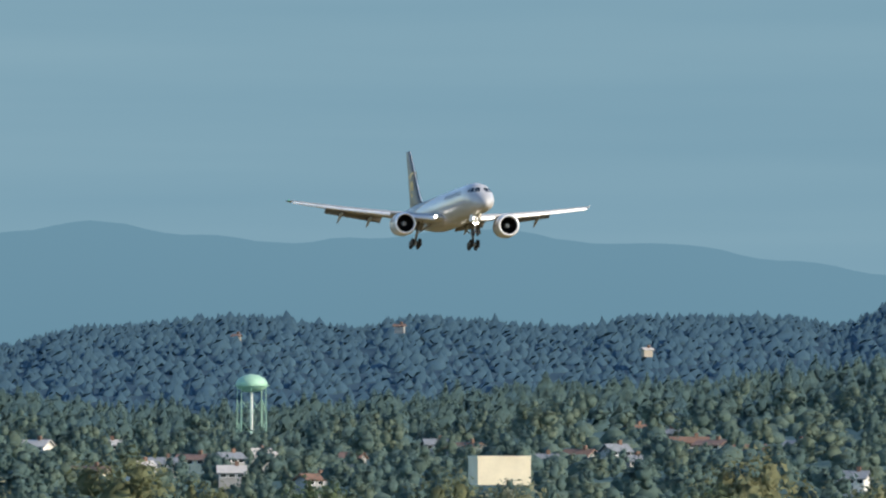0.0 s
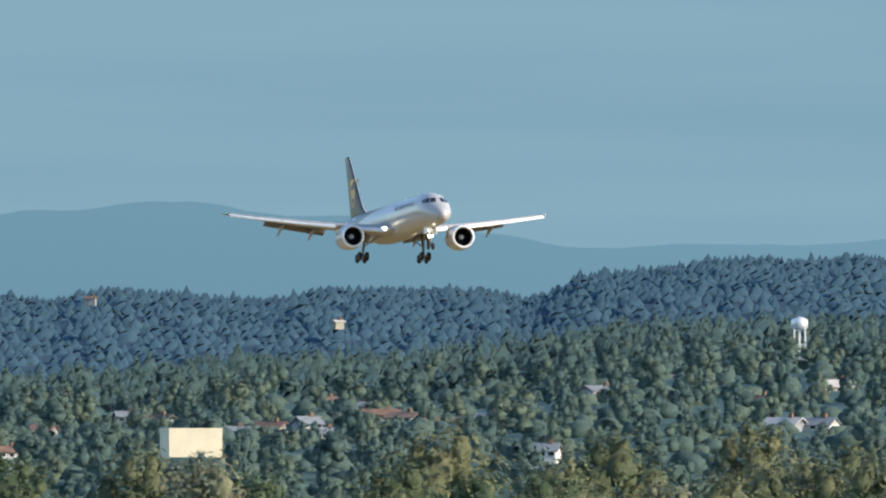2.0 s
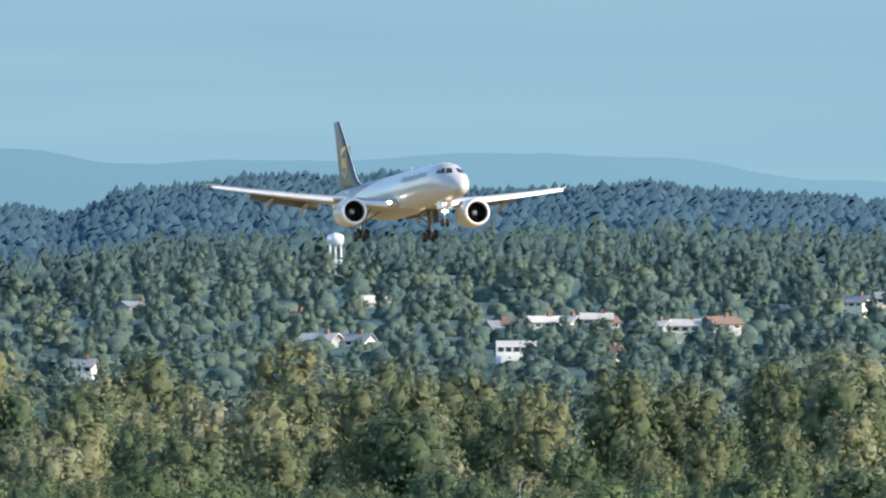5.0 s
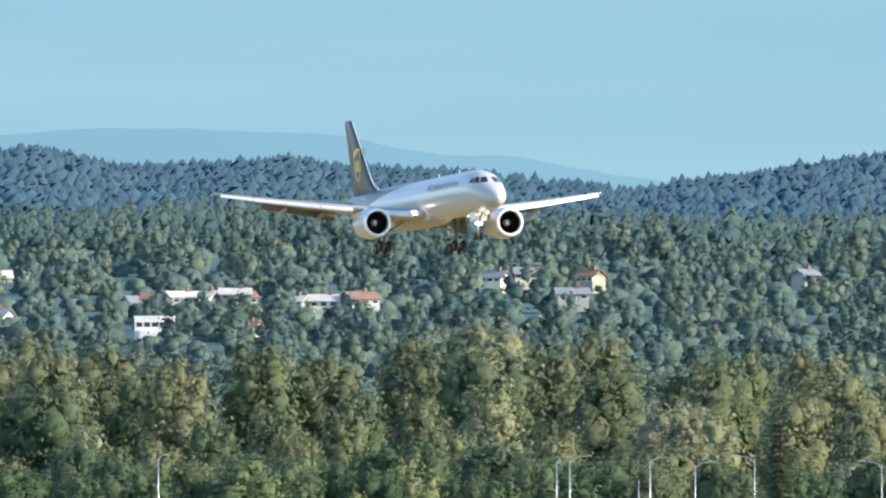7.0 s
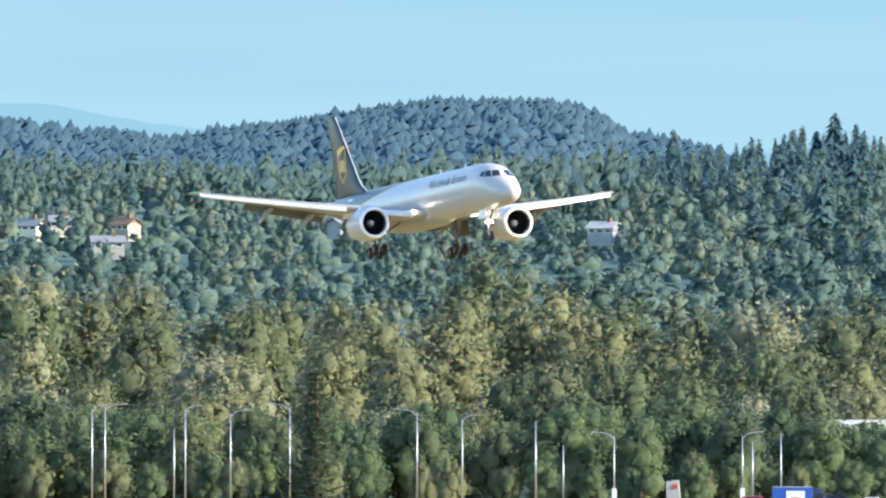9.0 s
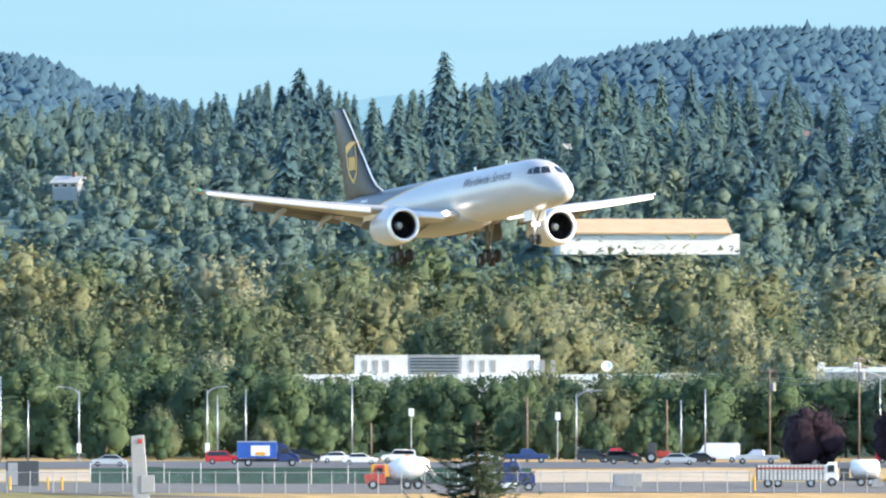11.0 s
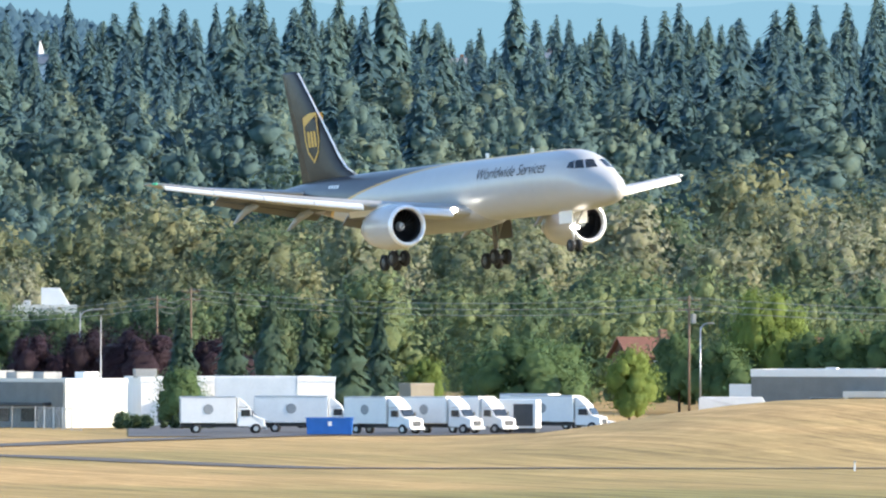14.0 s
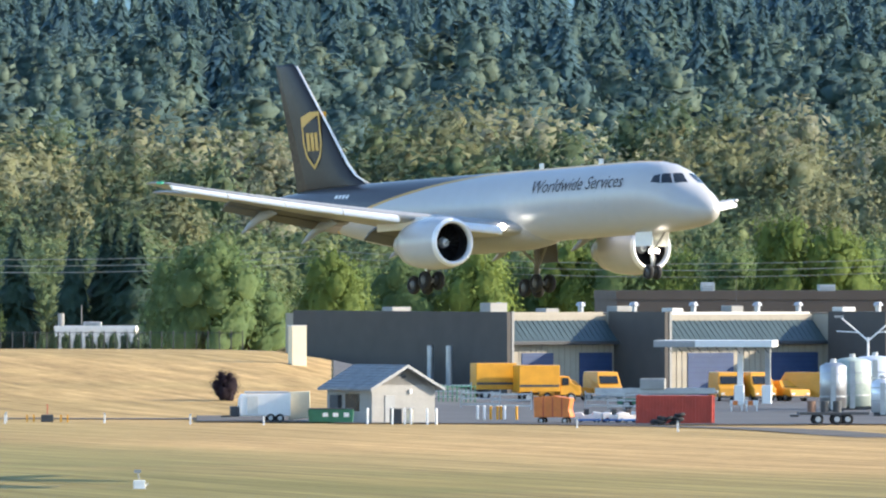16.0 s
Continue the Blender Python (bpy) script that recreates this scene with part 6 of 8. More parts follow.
        bd = part("shell", spun([(0.35, 0.02), (0.35, r), (h, r), (h + 0.25, r * 0.6), (h + 0.35, 0.02)], axis="z", n=24), mt, o, "", True)
        for z in (1.2, 2.2, 3.0):
            part("hoop", spun([(z, r + 0.005), (z, r + 0.04), (z + 0.08, r + 0.04), (z + 0.08, r + 0.005)], axis="z", n=24), STEEL, bd)
        part("hatch", rodded((0, 0, h + 0.25), (0, 0, h + 0.6), 0.25, 0.25, 10), STEEL, bd)
        part("ladder", boxed(-0.2, 0.2, -r - 0.15, -r - 0.08, 0.2, h), STEEL, bd)
        part("stand", boxed(-r * 0.8, r * 0.8, -r * 0.8, r * 0.8, 0, 0.35), DARK, o)
    o = thing("flatbed_trailer", "rusty dark flatbed trailer carrying drums", "trailer", "", at(369.2, 918, 5))
    part("deck", boxed(-2.6, 2.6, -1.0, 1.0, 0.75, 0.95, bevel=0.03), DARK, o)
    for x in (-1.6, -0.6, 0.3):
        part("drum", rodded((x, 0, 0.95), (x, 0, 1.75), 0.32, 0.32, 12), BROWNROOF if x < -1 else DARK, o)
    part("frame", boxed(-3.2, -2.6, -0.4, 0.4, 0.6, 0.75), DARK, o)
    tyres(o, (-1.2, 0.2, 1.0), 0.95, 0.42)
    # lamp mast with spreading arms
    o = thing("lamp_mast", "white tubular lamp mast with spreading arms", "street lamp", "", at(372.0, 1030))
    part("shaft", rodded((0, 0, 0), (0, 0, 5.6), 0.13, 0.11, 10), WHITE, o)
    for s in (-1, 1):
        part("arm", rodded((0, 0, 5.3), (s * 2.2, 0, 7.2), 0.08, 0.06, 8), WHITE, o)
        part("brace", rodded((s * 0.9, 0, 6.0), (s * 2.6, 0, 6.1), 0.05, 0.05, 6), WHITE, o)
        part("lamp_head", boxed(s * 2.4 - 0.4, s * 2.4 + 0.4, -0.15, 0.15, 7.2, 7.4, bevel=0.05), PALE, o)
    o = thing("antenna_mast", "thin dark antenna mast on the roof line", "antenna", "", at(361.4, 1090))
    part("shaft", rodded((0, 0, 0), (0, 0, 10.4), 0.05, 0.03, 6), DARK, o)
    part("footing", boxed(-0.3, 0.3, -0.3, 0.3, -0.2, 0.3, bevel=0.03), CONC, o)
    # yard railing on the shed's far side
    fence_run(polar(337.1, 1000), polar(340.4, 1010), 9, 1.3, "green-grey pipe railing in the yard", GREENP, "pipe_railing", False)


build_yard_clutter()


def build_field_things():
    for b, d in ((302.6, 905), (310.6, 912), (317.5, 905), (323.4, 902), (348.6, 890), (356.7, 870), (294.1, 918), (302.7, 915), (224.3, 985), (218.2, 1010), (209.8, 1040)):
        o = thing("marker_post", "short white edge marker post in dry grass", "marker post", "edge markers", at(b, d, 0))
        part("post", boxed(-0.07, 0.07, -0.06, 0.06, -0.1, 0.7, bevel=0.02), WHITE, o)
        part("reflector", boxed(-0.07, 0.07, -0.075, -0.055, 0.6, 0.75), STEEL, o)
    o = thing("wind_sensor", "small white instrument box with a tilted vane", "instrument", "", at(313.4, 671))
    part("case", boxed(-0.32, 0.32, -0.25, 0.25, 0.05, 0.5, bevel=0.04), WHITE, o)
    part("plinth", boxed(-0.4, 0.4, -0.35, 0.35, -0.1, 0.06, bevel=0.02), CONC, o)
    part("mast", rodded((0, 0, 0.5), (-0.1, 0, 0.95), 0.03, 0.03, 6), GREY, o)
    part("vane", boxed(-0.28, 0.08, -0.02, 0.02, 0.9, 1.08, bevel=0.01), GREY, o)
    part("bracket", rodded((0.2, 0, 0.1), (0.48, 0, 0.32), 0.03, 0.03, 6), WHITE, o)
    o = thing("ground_equipment_box", "dark field box between yellow stakes", "instrument", "", at(306.0, 918))
    part("case", boxed(-0.45, 0.45, -0.3, 0.3, 0, 0.55, bevel=0.04), DARK, o)
    part("mast", rodded((0, 0, 0.5), (0, 0, 1.35), 0.04, 0.04, 6), RED, o)
    for x in (-1.5, -1.0, 1.0, 1.5):
        part("stake", boxed(x - 0.06, x + 0.06, -0.06, 0.06, -0.1, 0.55), YELLOW, o)
    fence_run(polar(299.5, 1118), polar(321.7, 1112), 24, 1.8, "chain-link fence with leaning top arms on the bank", DARK)
    fence_run(polar(105, 1222), polar(228.2, 1215), 66, 2.1, "grey chain-link fence with steel posts along the yard", GREY)
    fence_run(polar(228.2, 1215), polar(231.9, 1190), 5, 2.1, "grey chain-link fence turning at the gate")
    ob = flat_building(at(306.6, 1330, -3), 8.6, 7, 4.2, WHITE, DARK, "low white flat-roofed hut behind the bank hedge", name="hut", parapet=0.15, units=((3.9, 3, 1.9, 1.2, 0.5, OFFWHITE),))
    part("vent_stack", rodded((0.6, 1.5, 4.1), (0.6, 1.5, 5.7), 0.35, 0.35, 12), PALE, ob)
    part("mast", rodded((2.8, 1.5, 4.1), (2.8, 1.5, 6.6), 0.06, 0.05, 6), PALE, ob)


build_field_things()


def build_truck_yard():
    T = 242.7
    for x, d, turn, L in ((35, 1172, 3, 5.2), (200, 1180, -2, 7.0), (315, 1168, -38, 5.0), (420, 1172, -34, 5.0), (480, 1176, -40, 4.6), (640, 1192, -20, 6.4), (600, 1212, -30, 5.5)):
        truck(at(T + x / 22.0, d, turn), "white delivery truck with plain side emblem", L)
    o = thing("truck_body", "white dismounted truck body with dark plate as doorway", "truck body", "", at(T + 530 / 22.0, 1180, -12))
    bd = part("shell", boxed(-2.3, 2.3, -1.2, 1.2, 0.5, 3.2, bevel=0.05), WHITE, o)
    # plate coloured dark in place of the shade inside the doorway
    part("doorway", boxed(0.1, 2.0, -1.24, -1.19, 0.7, 2.8, bevel=0.02), DARK, bd, "dark plate in place of an open doorway")
    part("skid", boxed(-2.2, 2.2, -1.0, 1.0, 0.0, 0.5), DARK, o)
    o = thing("skip_bin", "bright blue ribbed steel skip bin", "skip bin", "", at(T + 202 / 22.0, 1158))
    bd = part("shell", prism([(-2.1, 0.1), (-2.2, 1.6), (2.2, 1.6), (2.1, 0.1)], 1.0), BLUE, o)
    for k in range(9):
        part("rib", boxed(-1.95 + k * 0.48, -1.85 + k * 0.48, -1.06, -0.97, 0.15, 1.55), BLUE, bd)
    part("rim", boxed(-2.25, 2.25, -1.08, -0.95, 1.55, 1.68, bevel=0.02), BLUE, bd)
    part("label_plate", boxed(-0.15, 0.2, -1.09, -1.05, 0.9, 1.3), WHITE, bd)
    for x, d, w in ((72, 1235, 8.2),):
        o = thing("semi_trailer", "long plain white semi-trailer", "trailer", "", at(T + x / 22.0, d))
        part("box", boxed(-w / 2, w / 2, -1.25, 1.25, 1.2, 5.0, bevel=0.06), WHITE, o)
        part("rear_frame", boxed(w / 2 - 0.1, w / 2 + 0.05, -1.27, 1.27, 1.1, 5.02, bevel=0.03), OFFWHITE, o)
        part("landing_leg", boxed(-w * 0.3, -w * 0.3 + 0.2, -0.9, 0.9, 0, 1.2), DARK, o)
        tyres(o, (w * 0.25, w * 0.42), 1.15, 0.5)
    for x, k, mt in ((120, "pickup", WHITE), (515, "suv", WHITE), (665, "car", WHITE), (905, "van", WHITE), (940, "van", WHITE)):
        vehicle(k, mt, "white van or car in the truck yard", at(T + x / 22.0, 1215 if x < 700 else 1290, -8 if x < 700 else 0), "yard cars")
    ob = flat_building(at(T + 346 / 22.0, 1290, 24), 2.6, 3.0, 3.8, TAN, DARK, "small tan service hut with flat overhanging roof", name="hut", parapet=0.1)
    # grey office behind the bank
    ob = flat_building(at(T + 948 / 22.0, 1335, -14), 17.5, 11, 4.6, FLANK, WHITE, "low grey office block with white roof edge", name="office_building", band=WHITE, units=((8, 4, 1.2, 1.2, 0.6, WHITE), (12, 5, 1.6, 1.2, 0.5, PALE)), windows=((9.5, 0.8, 6, 1.3, GLASS),))
    part("porch_roof", boxed(10.5, 17.6, -1.6, -0.1, 2.1, 2.75, bevel=0.02), OFFWHITE, ob, "white porch roof")
    for x in (10.8, 17.2):
        part("porch_post", boxed(x - 0.15, x + 0.15, -1.5, -1.2, -0.5, 2.1), WHITE, ob)
    part("end_wall", boxed(-2.4, 0.0, -0.1, 0.15, -0.5, 3.5), WHITE, ob)
    for x, d in ((770, 1376), (1120, 1374)):
        house(at(T + x / 22.0, d, 20, 3.5), 7, 6, 3.0, 2.0, BROWNROOF, surf("red_roof", (0.17, 0.075, 0.05), 0.8, vary=0.2, size=1.0), "house with a dull red roof among trees")
    # white block building beside the yard
    W = 177.1
    ob = flat_building(at(W + 1178 / 22.0, 1222, 42), 8.2, 17, 4.6, OFFWHITE, WHITE, "white block building with grey shaded flank and roof units", name="workshop_building", parapet=0.25, units=((3, 6, 2.4, 1.6, 0.8, PALE), (3, 10, 2.4, 1.6, 0.8, PALE), (4, 14, 2.2, 1.6, 0.9, PALE), (6, 3.5, 2.0, 1.4, 0.8, WHITE)))
    part("antenna", rodded((6.5, 2, 4.6), (6.5, 2, 11), 0.06, 0.03, 6), WHITE, ob)
    # grey panel over the off-white wall puts the flank's shade into its colour
    part("flank_shade_panel", boxed(-0.1, -0.005, 0.3, 16.9, -0.3, 4.5), FLANK, ob, "dull grey panel deepening the flank's shade")
    for k in range(3):
        part("flank_window", boxed(-0.16, -0.05, 4 + k * 4.2, 6.4 + k * 4.2, 0.6, 1.9, bevel=0.02), GLASS, ob)
    part("flank_canopy", boxed(-1.2, 0.0, 2.0, 16, 2.2, 2.5, bevel=0.02), DARK, ob)
    flat_building(at(W + 1312 / 22.0, 1236, 8), 19.5, 12, 4.7, WHITE, OFFWHITE, "long sunlit white workshop wall", name="workshop_building", parapet=0.2, units=((0.8, 3, 2.2, 1.6, 0.9, PALE),), windows=((3.2, 0.3, 3.2, 1.6, GLASS), (8, 0.3, 2.4, 1.6, GLASS)))


build_truck_yard()


def build_construction_yard():
    W, E = 177.1, 136.0
    o = thing("slatted_trailer", "pale slat-sided dump trailer with red stripe", "trailer", "", at(W + 496 / 22.0, 1276))
    bd = part("box", boxed(-3.5, 3.5, -1.2, 1.2, 0.75, 2.35, bevel=0.03), PALE, o)
    for k in range(17):
        part("slat", boxed(-3.4 + k * 0.42, -3.2 + k * 0.42, -1.27, -1.19, 0.8, 2.3, bevel=0.01), OFFWHITE, bd)
    part("stripe", boxed(-3.45, 3.45, -1.285, -1.265, 1.9, 2.08), RED, bd)
    part("tailgate", boxed(-3.62, -3.5, -1.2, 1.2, 0.7, 2.4, bevel=0.02), DARK, bd)
    tyres(o, (-2.4, -1.4, 2.0), 1.15, 0.48)
    o = thing("vacuum_truck", "white cab-over truck with rounded white tank", "truck", "", at(W + 585 / 22.0, 1285))
    c = part("cab", prism([(-1.7, 0.6), (-1.7, 2.2), (-1.4, 2.5), (-0.5, 2.5), (-0.3, 0.6)], 1.1, 0.1), WHITE, o)
    part("side_window", boxed(-1.45, -0.75, -1.12, -1.05, 1.5, 2.2, bevel=0.02), GLASS, c)
    part("tank", spun([(0.9, 0.02), (0.95, 0.7), (1.2, 0.95), (3.6, 0.95), (3.9, 0.6), (3.95, 0.02)], n=18), WHITE, o, "", True).location = (0, 0, 1.85)
    part("chassis", boxed(-1.5, 3.9, -0.5, 0.5, 0.55, 0.9), DARK, o)
    part("pump_box", boxed(-0.2, 0.8, -0.9, 0.9, 0.9, 1.9, bevel=0.05), DARK, o)
    tyres(o, (-1.0, 2.0, 3.0), 1.1, 0.48)
    for x in (712,):
        o = thing("wheel_loader", "yellow wheel loader with raised dusty bucket", "loader", "", at(W + x / 22.0, 1272))
        bd = part("engine_body", prism([(0.6, 0.7), (0.6, 1.7), (3.2, 1.75), (3.4, 1.2), (3.3, 0.7)], 0.85), YELLOW, o)
        part("counterweight", boxed(3.2, 3.7, -0.9, 0.9, 0.7, 1.6, bevel=0.08), YELLOW, bd)
        cb = part("cab", prism([(-0.3, 1.2), (-0.2, 2.9), (1.1, 2.95), (1.2, 1.4)], 0.7), DARK, o, "dark glazed cab")
        part("cab_roof", boxed(-0.35, 1.25, -0.8, 0.8, 2.95, 3.08, bevel=0.03), YELLOW, cb)
        part("front_frame", boxed(-1.6, 0.4, -0.6, 0.6, 0.7, 1.4, bevel=0.06), YELLOW, o)
        for s in (-0.5, 0.5):
            part("lift_arm", prism([(-0.9, 1.3), (-0.7, 1.7), (-2.5, 1.3), (-3.2, 0.6), (-3.4, 0.8), (-2.6, 1.1)], 0.1), YELLOW, o).location = (0, s, 0)
        part("bucket", prism([(-4.3, 0.15), (-4.1, 0.9), (-3.3, 1.1), (-3.1, 0.4), (-3.4, 0.15)], 1.25), CONC, o, "dusty steel bucket")
        part("beacon_mast", rodded((0.4, 0, 3.0), (0.4, 0, 3.6), 0.08, 0.06, 8), RED, o)
        tyres(o, (-1.5, 2.1), 1.1, 0.72, 0.5)
    o = thing("concrete_mixer", "mixer truck with red cab and white drum", "truck", "", at(E + 705 / 22.0, 1268))
    c = part("cab", prism([(-3.4, 0.6), (-3.5, 1.5), (-2.7, 1.6), (-2.3, 2.5), (-1.4, 2.5), (-1.3, 0.6)], 1.1, 0.1), RED, o)
    part("side_window", boxed(-2.2, -1.6, -1.12, -1.04, 1.6, 2.25, bevel=0.02), GLASS, c)
    d = part("drum", spun([(-2.0, 0.1), (-1.95, 0.7), (-1.0, 1.15), (0.3, 1.2), (1.8, 0.75), (2.2, 0.4)], n=20), WHITE, o, "", True)
    d.matrix_basis = pose(1.0, 0, 2.2, 0, -10, 0)
    part("chassis", boxed(-3.2, 3.4, -0.5, 0.5, 0.55, 0.95), DARK, o)
    part("chute", rodded((2.9, 0, 2.4), (3.7, 0, 1.4), 0.25, 0.2, 8), PALE, o)
    tyres(o, (-2.6, 0.9, 2.0), 1.1, 0.5)
    o = thing("excavator", "yellow excavator with folded boom", "excavator", "", at(E + 680 / 22.0, 1310))
    part("track", boxed(-1.6, 1.6, -1.2, 1.2, 0, 0.8, bevel=0.2), TYRE, o)
    part("house", boxed(-1.4, 1.4, -1.1, 1.1, 0.9, 2.2, bevel=0.12), YELLOW, o)
    part("boom", prism([(0.8, 1.9), (2.4, 3.3), (2.7, 3.2), (1.2, 1.7)], 0.2), YELLOW, o)
    part("stick", prism([(2.4, 3.3), (3.4, 2.0), (3.2, 1.9), (2.2, 3.1)], 0.15), YELLOW, o)
    o = thing("tractor_unit", "dark blue tractor unit with white fairing", "truck", "", at(E + 908 / 22.0, 1255))
    c = part("cab", prism([(-1.0, 0.7), (-1.0, 3.0), (0.4, 3.1), (0.9, 2.0), (2.2, 1.7), (2.3, 0.6)], 1.1, 0.1), NAVY, o)
    part("side_window", boxed(-0.1, 0.55, -1.12, -1.03, 1.8, 2.5, bevel=0.02), GLASS, c)
    part("sleeper_fairing", boxed(-2.0, -1.02, -1.05, 1.05, 1.0, 3.2, bevel=0.08), DARK, o)
    part("tank_step", boxed(-1.2, 0.4, -1.15, -0.9, 0.4, 0.9, bevel=0.05), WHITE, o)
    tyres(o, (-2.2, -1.2, 1.6), 1.1, 0.5)
    o = thing("screened_fence", "long green fabric-screened construction fence", "fence", "", at(E + 545 / 22.0, 1318))
    for k in range(12):
        x = -23 + k * 3.9
        part("fabric_panel", boxed(x, x + 3.8, -0.03, 0.03, 0.1, 1.75 + 0.12 * math.sin(k * 1.7), bevel=0.01), SCREEN, o, "dull green fabric panel")
        part("post", rodded((x - 0.05, 0, 0), (x - 0.05, 0, 2.3), 0.05, 0.05, 6), STEEL, o)
    for x, w, h, mt, lab in ((40, 3.4, 2.6, DARK, "dark steel yard gate cabinet"), (1110, 3.0, 1.4, PALE, "pale site storage box")):
        o = thing("site_box", lab, "box", "", at(E + x / 22.0, 1285))
        part("body", boxed(-w / 2, w / 2, -0.8, 0.8, 0, h, bevel=0.05), mt, o)
        part("door", boxed(-w / 2 + 0.2, -w / 2 + 1.2, -0.83, -0.79, 0.1, h - 0.2, bevel=0.02), GREY, o)
    for x in (85, 110, 18, 1335):
        o = thing("bollard", "yellow painted steel bollard in the yard", "bollard", "yellow bollards", at(E + x / 22.0, 1250))
        part("post", rodded((0, 0, -0.2), (0, 0, 1.3), 0.13, 0.13, 10), YELLOW, o)
        part("cap", rodded((0, 0, 1.3), (0, 0, 1.38), 0.13, 0.04, 10), YELLOW, o)
    o = thing("leaning_mast", "tall grey leaning steel slab mast", "mast", "", at(E + 258 / 22.0, 700))
    part("slab", prism([(-0.55, 0), (-0.85, 8.8), (-0.1, 8.9), (0.65, 0)], 0.25), GREY, o)
    part("plate", boxed(-0.3, 0.5, -0.3, 0.3, 5.6, 6.6, bevel=0.05), GREY, o)
    part("warning_mark", boxed(-0.45, -0.2, -0.29, -0.25, 8.4, 8.65), RED, o)
    # cars beside the hedge
    BLACKP, SILV = surf("black_car_paint", (0.02, 0.021, 0.023), 0.25, vary=0.1, size=1.0), surf("silver_car_paint", (0.50, 0.51, 0.53), 0.3, 0.4, vary=0.05, size=1.0)
    REDP, BLUEP = surf("red_car_paint", (0.45, 0.02, 0.03), 0.3, vary=0.1, size=1.0), surf("dark_blue_car_paint", (0.02, 0.045, 0.14), 0.3, vary=0.1, size=1.0)
    for x, y, k, mt, col, turn in ((193, 1535, "car", SILV, "silver", 180), (395, 1560, "suv", REDP, "red", 0), (540, 1590, "suv", BLACKP, "black", 0), (598, 1580, "car", WHITE, "white", 0), (637, 1555, "car", WHITE, "white", 0), (705, 1578, "suv", WHITE, "white", 180), (855, 1590, "car", SILV, "silver", 0), (932, 1568, "pickup", BLUEP, "dark blue", 0), (1052, 1580, "suv", BLACKP, "black", 0), (1090, 1592, "pickup", REDP, "red", 0), (1105, 1545, "suv", BLACKP, "black", 0), (1200, 1540, "car", SILV, "silver", 0), (1235, 1552, "car", BLACKP, "black", 180), (1430, 1560, "car", SILV, "silver", 180), (1340, 1560, "pickup", SILV, "silver", 180), (1580, 1575, "suv", REDP, "red", 0)):
        vehicle(k, mt, f"{col} {'pickup truck' if k == 'pickup' else 'car'} on the roadside asphalt", at(E + x / 22.0, y, turn), "roadside cars")
    t = truck(at(E + 490 / 22.0, 1535), "bright blue box truck with open side", 4.9, surf("royal_blue_paint", (0.02, 0.09, 0.38), 0.4, vary=0.12, size=1.0), NAVY, group="roadside trucks", emblem=False, height=3.1)
    part("open_side", boxed(-3.2, -0.9, -1.26, -1.19, 1.3, 2.6, bevel=0.02), WHITE, t, "white goods in the open side")
    part("goods", boxed(-2.6, -1.4, -1.3, -1.24, 1.4, 1.8, bevel=0.02), YELLOW, t)
    o = thing("farm_tractor", "red tractor with dark roll frame", "tractor", "", at(E + 1165 / 22.0, 1570))
    part("bonnet", prism([(-0.2, 0.8), (-0.2, 1.6), (1.6, 1.5), (1.7, 0.8)], 0.45), RED, o)
    part("cab", prism([(-1.4, 1.0), (-1.3, 2.6), (-0.3, 2.6), (-0.2, 1.0)], 0.7), DARK, o)
    tyres(o, (-0.9,), 1.0, 0.75, 0.4)
    tyres(o, (1.2,), 0.8, 0.45, 0.3)


build_construction_yard()
VAN = vehicle("van", WHITE, "white high-roofed delivery van driving slowly along the road", at(193.8, 1640), "", "delivery_van")


